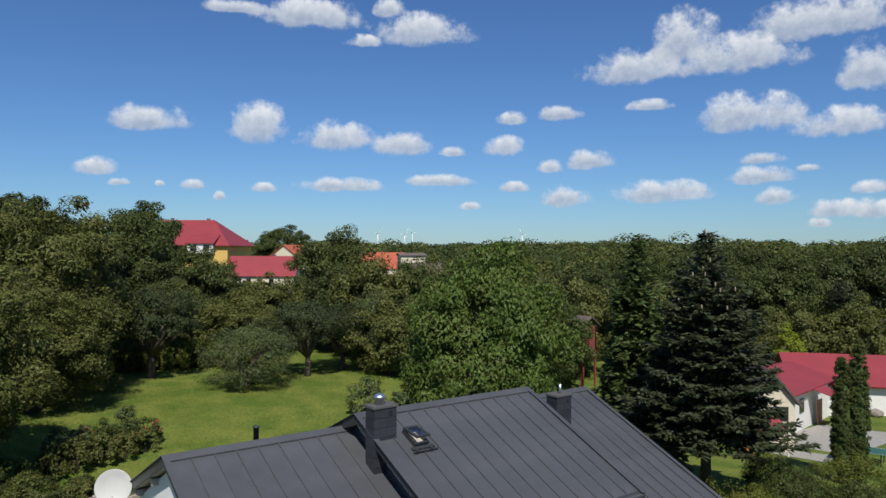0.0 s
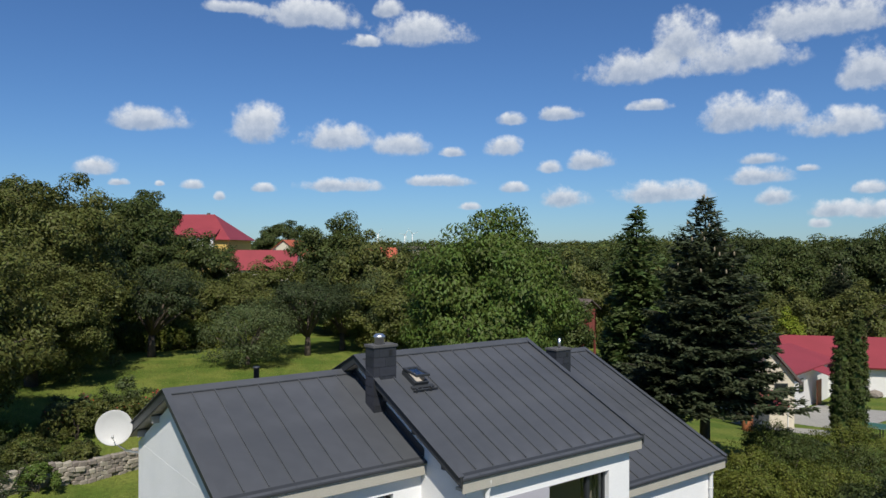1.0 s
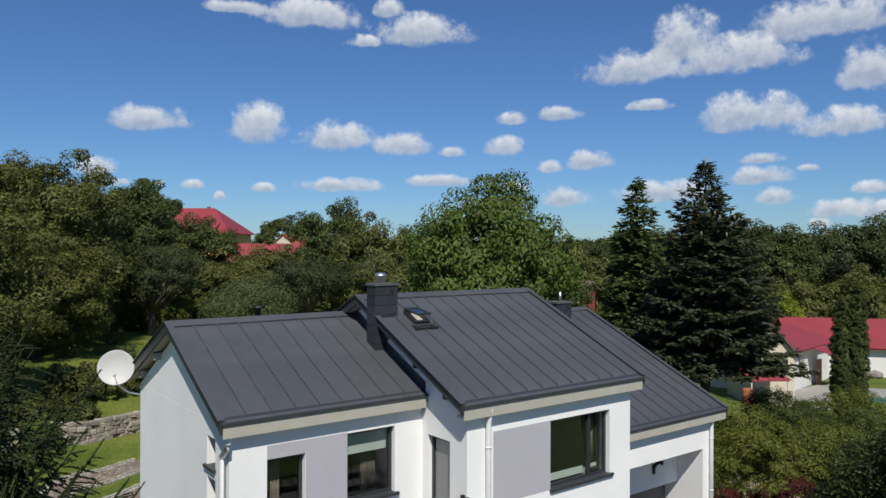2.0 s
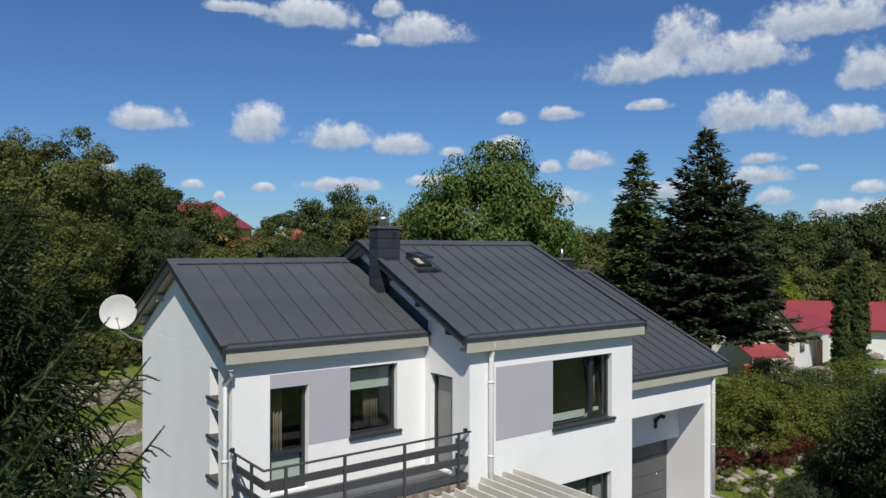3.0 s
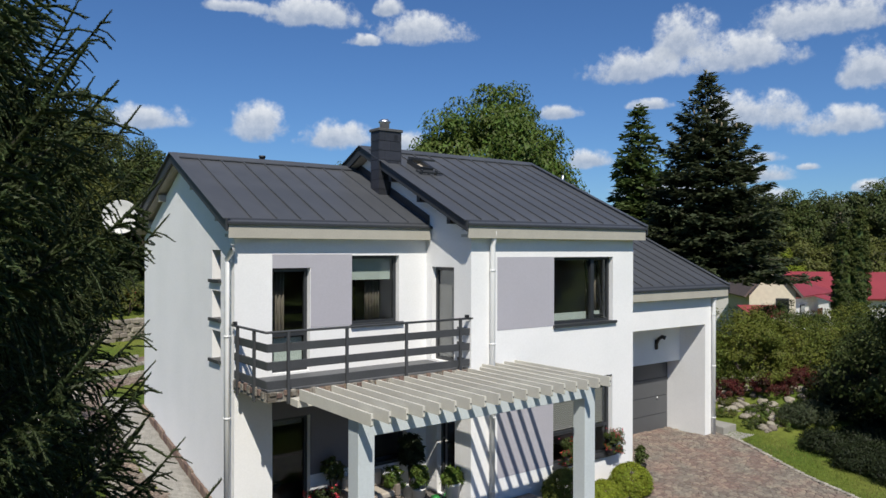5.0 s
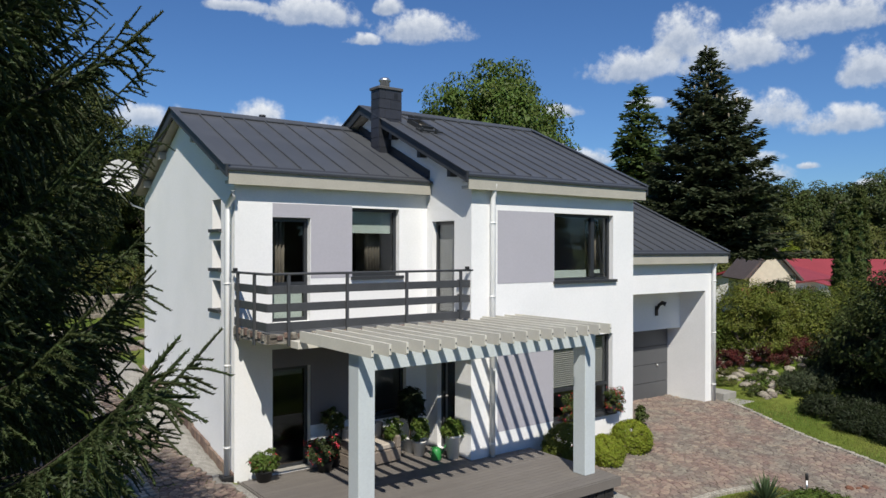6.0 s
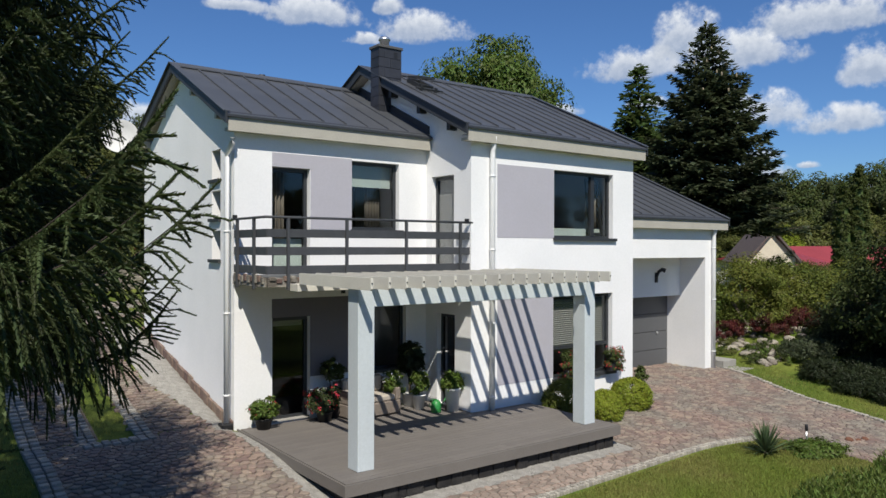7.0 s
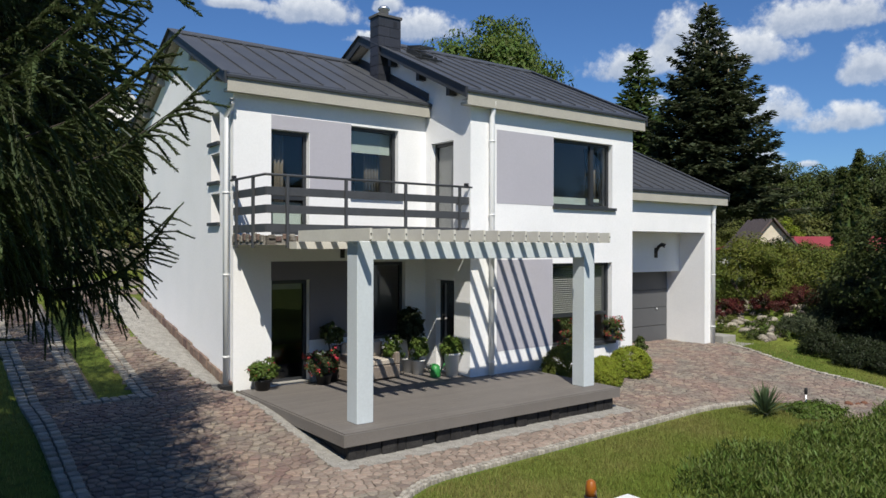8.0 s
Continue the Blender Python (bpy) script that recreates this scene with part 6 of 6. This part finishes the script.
# the shade on these bushes is put into their needle colour
for x, y, r in ((19.9, -2.9, 1.0), (21.0, -3.6, 1.2), (19.2, -5.7, 1.1), (22.3, -2.4, 1.3), (20.6, -6.6, 1.3), (23.6, -4.2, 1.5)):
    shrub("yew_bush", on_ground(x, y), "dense yew bush coloured dark for the garden's shade", L_SHADED, (r, r, r * 0.85), int(x * 91), clumps=120, per=110, size=(0.11, 0.035), clump_r=0.34, category="bush", group="yew bushes", low=-0.8, hollow=0.85)
tree("hornbeam", on_ground(18.75, -5.15), "low dark broad-crowned tree over the garden's edge", L_DARK, (1.9, 1.9, 1.7), 4.2, 81, clumps=120, per=110, clump_r=0.55, size=(0.13, 0.07), trunk_r=0.14, fork=0.35, low=-0.8)
tree("hornbeam", on_ground(21.5, -5.0), "dark broad-crowned tree behind the drive", L_DARK, (2.6, 2.6, 1.9), 4.0, 82, clumps=100, per=100, clump_r=0.6, size=(0.14, 0.08), trunk_r=0.16, fork=0.35, low=-0.8)
# mostly out of view, added to cast shade over the yews and junipers
tree("hornbeam", on_ground(18.2, -7.7), "broad-crowned green tree, mostly unseen, added to shade the garden's edge", L_DARK, (2.6, 2.6, 2.7), 7.4, 84, clumps=130, per=130, clump_r=0.6, size=(0.14, 0.08), trunk_r=0.17, fork=0.35, low=-0.8)
for i in range(26):
    x, y = _r.uniform(16.2, 20.5), _r.uniform(-2.2, 2.0)
    if past_drive(x, y) > 1.3:
        shrub("rock_plant", on_ground(x, y), "low green cushion plant between the rocks", (L_WALNUT, L_OLIVE, L_MID)[i % 3], (0.32, 0.32, 0.16), 500 + i, clumps=16, per=40, size=(0.07, 0.025), category="plant", group="rock garden plants")
fence = thing("garden_fence", on_ground(19.2, -0.1), "thin dark iron garden fence above the rocks", "fence")
for i in range(22):
    part("picket", boxes((i * 0.14 - 0.008, i * 0.14 + 0.008, -0.008, 0.008, -0.1, 0.72)), BLACK, fence)
for z in (0.12, 0.62):
    part("rail", boxes((-0.05, 3.0, -0.026, -0.009, z, z + 0.03)), BLACK, fence)
step = thing("garden_step", on_ground(15.75, -0.85), "grey concrete step beside the garage", "step")
part("tread", boxes((-0.35, 0.35, -0.3, 0.6, -0.1, 0.28), bevel=0.01), CONCRETE, step)
part("slab", boxes((-0.5, 0.75, -0.9, -0.31, -0.1, 0.07), bevel=0.01), CONCRETE, step)

# ---- shrubs and beds behind the house ----
_r = np.random.default_rng(83)
for i in range(34):
    x, y = _r.uniform(-6.5, 1.5), _r.uniform(9.5, 22)
    if bend(x, y) < 8.6:
        continue
    s = _r.uniform(0.6, 1.15)
    m = (L_MID, L_OLIVE, L_WALNUT, L_DARK)[i % 4]
    shrub("garden_shrub", on_ground(x, y), "leafy perennial shrub in the back garden", m, (s, s, s * 0.8), 300 + i, clumps=40, per=70, size=(0.12, 0.05), category="shrub", group="back garden shrubs", flowers=(L_ORANGE, 14, 0.06) if i % 9 == 0 else None)
for i in range(14):
    x, y = 0.4 + i * 0.36, 21.5 + 0.12 * i + 1.1 * (i % 3)
    shrub("border_plant", on_ground(x, y), "flowering border perennial on the lawn", (L_OLIVE, L_MID, L_GREY)[i % 3], (0.6, 0.6, 0.6 + 0.12 * (i % 4)), 350 + i, clumps=26, per=60, size=(0.16, 0.06), category="perennial", group="flower border", flowers=(L_FLOWER, 16, 0.1) if i % 4 == 1 else None)
for i in range(26):
    x, y = by_bearing(24.5 - i * 0.42, 58 + 0.5 * (i % 3))
    shrub("young_thuja", on_ground(x, y), "small conical thuja in a boundary row", L_THUJA, (0.5, 0.5, 1.3), 380 + i % 3, clumps=26, per=40, size=(0.2, 0.08), category="thuja", group="boundary thujas", low=-0.95)
for i in range(16):
    x, y = by_bearing(12 - i * 0.85, 36 + 2.5 * (i % 4))
    if x < 15.5 and y < 12 or i < 7:
        continue
    shrub("lawn_shrub", on_ground(x, y), "loose light-green shrub behind the house", (L_WALNUT, L_GREY, L_MID)[i % 3], (1.1, 1.1, 1.2), 410 + i, clumps=40, per=60, size=(0.2, 0.09), category="shrub", group="shrubs behind the house", low=-0.8)


# ---- neighbouring houses ----
def gable_house(name, at, turn, w, d, eave, ridge, walls, roofing, label, over=0.4, windows=(), chimneys=(), hip=0.0):
    """A simple house: w along its ridge, d across; windows (face, u, z, width, height)."""
    t = thing(name, at, label, "house")
    t.rotation_euler.z = radians(turn)
    part("wall", boxes((-w / 2, w / 2, -d / 2, d / 2, -1.0, eave)), walls, t)
    if not hip:
        part("gable", prism(bmesh.new(), [(-d / 2, eave), (d / 2, eave), (0, ridge - 0.12)], "x", -w / 2, w / 2), walls, t)
    bm = bmesh.new()
    k = (ridge - eave) / (d / 2)
    ze = eave - k * over
    hw, hd, rw = w / 2 + over, d / 2 + over, w / 2 + over - hip
    for s in (-1, 1):
        q = [bm.verts.new(p) for p in ((-hw, s * hd, ze), (hw, s * hd, ze), (rw, 0, ridge), (-rw, 0, ridge))]
        bm.faces.new(q)
    if hip:
        for s in (-1, 1):
            bm.faces.new([bm.verts.new(p) for p in ((s * hw, -hd, ze), (s * hw, hd, ze), (s * rw, 0, ridge))])
    bmesh.ops.remove_doubles(bm, verts=bm.verts, dist=0.001)
    rf = part("roof", bm, roofing, t)
    mod = rf.modifiers.new("thick", "SOLIDIFY")
    mod.thickness, mod.offset = 0.14, 1.0
    for cx, cy in chimneys:
        part("chimney", boxes((cx - 0.35, cx + 0.35, cy - 0.3, cy + 0.3, eave, ridge + 0.5), bevel=0.02), TILE_BROWN, rf)
    for face, u, z, ww, hh in windows:
        win = part("window", boxes((u - ww / 2, u + ww / 2, -d / 2 - 0.05, -d / 2 + 0.02, z, z + hh)) if face == "front" else boxes((-w / 2 - 0.05, -w / 2 + 0.02, u - ww / 2, u + ww / 2, z, z + hh)), FRAME, t)
        part("pane", boxes((u - ww / 2 + 0.08, u + ww / 2 - 0.08, -d / 2 - 0.058, -d / 2 - 0.051, z + 0.08, z + hh - 0.08)) if face == "front" else boxes((-w / 2 - 0.058, -w / 2 - 0.051, u - ww / 2 + 0.08, u + ww / 2 - 0.08, z + 0.08, z + hh - 0.08)), GLASS, win)
    return t


def spot(px_bearing, depth, z):
    x, y = by_bearing(px_bearing, depth)
    return (x, y, z)


manor = gable_house("manor_house", spot(19.5, 186, 4.0), -40, 27, 17, 9.4, 15.0, YELLOWWALL, TILE_RED, "large yellow manor house with a crimson hipped roof", 0.8, [("front", u, 6.6, 1.5, 1.9) for u in (-9, -4.5, 0, 4.5, 9)] + [("side", u, 6.6, 1.5, 1.9) for u in (-5, -1.7, 1.7, 5)], [(-5.6, 0.2), (5.8, 0.2), (-2.0, -2.2)], hip=7.0)
part("dormer", boxes((4.5, 10.5, -9.6, -7.0, 7.2, 9.6)), WHITEPOT, manor, "white dormer with two windows")
part("dormer_roof", prism(bmesh.new(), [(-10.0, 9.4), (-6.0, 11.4), (-6.0, 11.55), (-10.0, 9.58)], "x", 4.1, 10.9), TILE_RED, manor)
for u in (6.0, 9.0):
    part("dormer_window", boxes((u - 0.7, u + 0.7, -9.64, -9.58, 7.8, 9.2)), FRAME, manor)
gable_house("red_roofed_house", spot(13.7, 172, 2.0), -36, 15, 10, 4.4, 8.5, CREAM, TILE_RED, "low house with a bright crimson sheet roof", 0.4, [("front", u, 2.4, 1.0, 1.2) for u in (-2.5, 0, 2.5)], [(2, 0.5)])
gable_house("orange_roofed_house", spot(11.6, 205, 3.4), 40, 12, 12, 5.2, 9.8, CREAM, TILE_ORANGE, "white house with an orange tiled gable roof", 0.4, [("front", u, 3.6, 1.0, 1.3) for u in (-2, 2)], [(1, 0.5)])
gable_house("orange_roofed_house", spot(5.0, 200, 3.0), -30, 13, 11, 4.2, 8.2, CREAM, TILE_ORANGE, "house with a weathered orange tiled roof", 0.4, [("front", 0, 3, 1.0, 1.3)], [(-2, 0.5)])
gable_house("cream_block", spot(2.5, 150, 2.0), -25, 5.0, 5.0, 9.0, 9.4, CREAM, TILE_BROWN, "square cream block with a flat brown roof", 0.3, [("front", u, 6.0, 1.0, 1.5) for u in (-1.4, 1.4)])
gable_house("annex", spot(1.4, 146, 1.8), -25, 6, 6, 5.2, 7.6, CREAM, TILE_BROWN, "cream annex with a brown pitched roof", 0.3)
gable_house("bungalow", (48.6, 15.8, -0.5), 9, 9, 6, 2.9, 3.75, WHITEPOT, TILE_RED, "white bungalow with a crimson sheet roof and an orange door", 0.5, [("front", u, z, w, h) for u, z, w, h in ((-4.1, 0.1, 0.7, 2.0), (-1.7, 1.2, 0.9, 1.0))])
gable_house("bungalow", (58.5, 13.6, -0.9), -50, 11, 7, 2.9, 4.6, WHITEPOT, TILE_RED, "low white bungalow with a crimson sheet roof", 0.5, [("front", u, 0.9, 1.1, 1.1) for u in (-2.0, 2.0)])
gable_house("garden_shed", (40.9, 12.1, -0.5), 46, 5.0, 2.8, 3.5, 5.2, CREAM, TILE_BROWN, "plastered shed with a grey-brown shingle roof", 0.3, [("side", -0.6, 2.2, 0.8, 0.9)])
gable_house("grey_outbuilding", spot(-31.3, 88, 1.0), -30, 8, 6, 3.2, 4.2, CONCRETE, TILE_BROWN, "grey rendered outbuilding with a low roof", 0.3, [("front", 0.5, 1.4, 1.0, 1.0)])
for name, at, turn, w, out, lab in (("awning", (37.7, 10.3, 1.6), -35, 2.4, 1.5, "red awning over a terrace beside the shed"), ("porch_roof", (49.6, 11.9, 1.75), 9, 2.2, 1.3, "small crimson porch roof over the bungalow's door")):
    aw = thing(name, at, lab, "awning")
    aw.rotation_euler.z = radians(turn)
    part("canopy", prism(bmesh.new(), [(-out, 0.0), (0.6, 0.55), (0.6, 0.60), (-out, 0.06)], "x", -w / 2, w / 2), TILE_RED, aw)
    for x in (-w / 2 + 0.06, w / 2 - 0.11):
        part("post", boxes((x, x + 0.06, -out + 0.05, -out + 0.11, -2.3, 0.02)), WHITEPOT, aw)
dr = thing("wooden_door", (50.3, 12.68, -0.75), "orange-brown stained wooden door", "door")
dr.rotation_euler.z = radians(9)
part("leaf", boxes((-0.5, 0.5, -0.04, 0.04, 0, 2.05), bevel=0.01), WOODORANGE, dr)
part("door_handle", boxes((0.36, 0.42, -0.09, -0.041, 0.98, 1.04)), STEEL, dr)
tower = thing("play_tower", on_ground(42.0, 28.7), "red-stained wooden play tower with a small roof", "play tower")
g0 = ground(42.0, 28.7)
for sx in (-0.75, 0.75):
    for sy in (-0.75, 0.75):
        part("post", boxes((sx - 0.07, sx + 0.07, sy - 0.07, sy + 0.07, 0, 6.0 - g0)), WOODRED, tower)
part("cabin", sheet(bmesh.new(), (-0.8, 0.8, 3.9 - g0, 6.0 - g0), "y", -0.82, 0.05, [(-0.35, 0.35, 4.9 - g0, 5.6 - g0)]), WOODRED, tower)
part("cabin_side", boxes((-0.82, -0.77, -0.77, 0.8, 3.9 - g0, 6.0 - g0)), WOODRED, tower)
part("cabin_back", boxes((-0.77, 0.8, 0.78, 0.82, 3.9 - g0, 6.0 - g0)), WOODRED, tower)
part("roof", prism(bmesh.new(), [(-1.15, 5.95 - g0), (0, 6.75 - g0), (1.15, 5.95 - g0), (1.15, 6.02 - g0), (0, 6.84 - g0), (-1.15, 6.02 - g0)], "y", -1.1, 1.1), TILE_BROWN, tower)
shrub("golden_thuja", spot(-25.4, 74, ground(70, 23)), "conical golden-yellow thuja before the woods", L_YELLOW, (1.3, 1.3, 3.3), 430, clumps=120, per=70, size=(0.22, 0.09), clump_r=0.4, category="thuja", low=-0.95, hollow=0.85)
for b, d, s in ((-21.0, 84, 0.75), (-28.5, 86, 0.85), (-33.0, 84, 0.9), (-14.5, 92, 0.7), (-9.0, 88, 0.65)):
    x, y = by_bearing(b, d)
    again(fir, x, y, 60 * b, s, 1.0, "dark fir standing in the woods")
# trees across the street, behind the drone
for i, (x, y, k) in enumerate(((-40, -48, wood), (-30, -56, ash), (-21, -50, wood), (-12, -58, ash), (-3, -52, wood), (6, -60, ash), (16, -54, wood), (27, -58, ash), (38, -52, wood), (-50, -38, ash), (-46, -22, wood), (50, -48, ash), (60, -38, wood))):
    again(k, x, y, 31 * i, 1.3 if x > 20 else 0.9, 0.85)
for b, hgt in ((5.1, 92), (3.0, 88), (2.4, 92), (-6.2, 85)):
    x, y = by_bearing(b, 2800)
    wt = thing("wind_turbine", (x, y, ground(x, y) - 0.5), "tiny white wind turbine on the horizon", "wind turbine", "wind turbines")
    part("mast", tube(bmesh.new(), [(0, 0, 0), (0, 0, hgt * 0.7)], 2.2, 1.4, 8), WHITEPOT, wt)
    for k in range(3):
        a = k * math.tau / 3 + b
        part("blade", tube(bmesh.new(), [(0, -2, hgt * 0.7), (math.cos(a) * 28, -2, hgt * 0.7 + math.sin(a) * 28)], 1.2, 0.3, 5), WHITEPOT, wt)
# the neighbour's paved yard, its things and the rock bank behind the bungalows
plane_patch("yard", CONCRETE, lambda x, y: True, 0.5, 0.03, (38.0, 50.0, 6.5, 12.5), "pale concrete yard before the bungalow", "yard")
table = thing("table_tennis_table", (40.6, 5.6, ground(40.6, 5.6)), "green table-tennis table with white edge lines", "table")
table.rotation_euler.z = radians(15)
part("tabletop", boxes((-0.76, 0.76, -1.37, 1.37, 0.73, 0.76)), TABLEGREEN, table)
part("edge_line", boxes((-0.76, -0.74, -1.37, 1.37, 0.761, 0.764)), WHITEPOT, table)
part("edge_line", boxes((0.74, 0.76, -1.37, 1.37, 0.761, 0.764)), WHITEPOT, table)
for x in (-0.6, 0.6):
    for y in (-1.1, 1.1):
        part("leg", boxes((x - 0.03, x + 0.03, y - 0.03, y + 0.03, 0, 0.729)), BLACK, table)
barrel = thing("rain_barrel", (34.4, 9.1, ground(34.4, 9.1)), "rusty red rain barrel on the grass", "barrel")
part("body", lathe(bmesh.new(), [(0.28, 0), (0.30, 0.05), (0.31, 0.45), (0.30, 0.85), (0.28, 0.9)], 18), TERRA, barrel)
for x, y, w, d, h in ((57.5, 27.5, 3.2, 1.6, 1.1), (60.5, 22.0, 4.4, 1.4, 0.5)):
    bm = bmesh.new()
    bmesh.ops.create_grid(bm, x_segments=12, y_segments=8, size=0.5)
    for v in bm.verts:
        u = max(abs(v.co.x), abs(v.co.y)) * 2
        v.co = Vector((v.co.x * w, v.co.y * d, h * (1 - u ** 3) * (0.75 + 0.5 * noise.noise(v.co * 5))))
    cover = single("tarpaulin", bm, WHITEPOT, "crumpled white tarpaulin over a heap on the bank", "tarpaulin", "tarpaulins")
    cover.location = (x, y, ground(x, y) - 0.02)
_r = np.random.default_rng(90)
for i in range(70):
    b, d = _r.uniform(-31, -23.5), _r.uniform(66, 78)
    x, y = by_bearing(b, d)
    s = _r.uniform(0.25, 0.7)
    ob = tagged(new("boulder", _rocks[i % 5]), "pale boulder on the neighbour's rock bank", "boulder", "rock bank boulders")
    ob.location = (x, y, ground(x, y) + s * 0.3)
    ob.scale, ob.rotation_euler = (s * 1.2, s, s), (0, 0, _r.uniform(0, 6))
for i in range(12):
    x, y = by_bearing(_r.uniform(-31, -23), _r.uniform(66, 80))
    r = _r.uniform(0.7, 1.3)
    shrub("bank_shrub", on_ground(x, y), "low rounded shrub on the rock bank", (L_YELLOW, L_MID, L_OLIVE)[i % 3], (r, r, r * 0.75), 900 + i, clumps=40, per=60, size=(0.16, 0.07), group="rock bank shrubs", low=-0.8)
# rubble terrace wall and a small garden tunnel behind the house
wall = thing("garden_wall", (0, 0, 0), "low dry-stone rubble wall in the back garden", "wall")
_r = np.random.default_rng(91)
_blocks = []
for k in range(5):
    bm = boxes((-0.17, 0.17, -0.12, 0.12, -0.10, 0.10), bevel=0.035)
    for v in bm.verts:
        v.co *= 1 + 0.3 * noise.noise(v.co * 4 + Vector((k * 5, 0, 0)))
    _blocks.append(mesh_of(bm, "wall_stone", ROCK))
for row in range(5):
    for i in range(30):
        u = (i + 0.5 * (row % 2)) / 30
        x, y = -2.5 + 9.0 * u, 16.2 + 2.2 * u
        ob = part("wall_stone", _blocks[(i * 3 + row) % 5], None, wall)
        ob.location = (x + _r.normal(0, 0.02), y + _r.normal(0, 0.04), ground(x, y) + 0.06 + row * 0.175)
        ob.rotation_euler = (0, _r.normal(0, 0.06), 0.24 + _r.normal(0, 0.1))
        ob.scale.x = _r.uniform(0.85, 1.1)
x, y = by_bearing(24.3, 80)
tunnel = thing("garden_tunnel", (x, y, ground(x, y)), "small teal polythene garden tunnel", "greenhouse")
bm = bmesh.new()
rings = [[bm.verts.new((1.1 * math.cos(a), d, 1.7 * math.sin(a) ** 0.8)) for a in np.linspace(0.0, math.pi, 11)] for d in (-1.5, -0.5, 0.5, 1.5)]
for p, q in zip(rings, rings[1:]):
    for i in range(10):
        bm.faces.new((p[i], p[i + 1], q[i + 1], q[i])).smooth = True
bm.faces.new(rings[0]), bm.faces.new(rings[-1][::-1])
part("cover", bm, TEAL, tunnel)
for d in (-1.5, 0.0, 1.5):
    part("hoop", tube(bmesh.new(), [(1.12 * math.cos(a), d, 1.72 * math.sin(a) ** 0.8) for a in np.linspace(0.0, math.pi, 11)], 0.03, None, 6), WHITEPOT, tunnel)
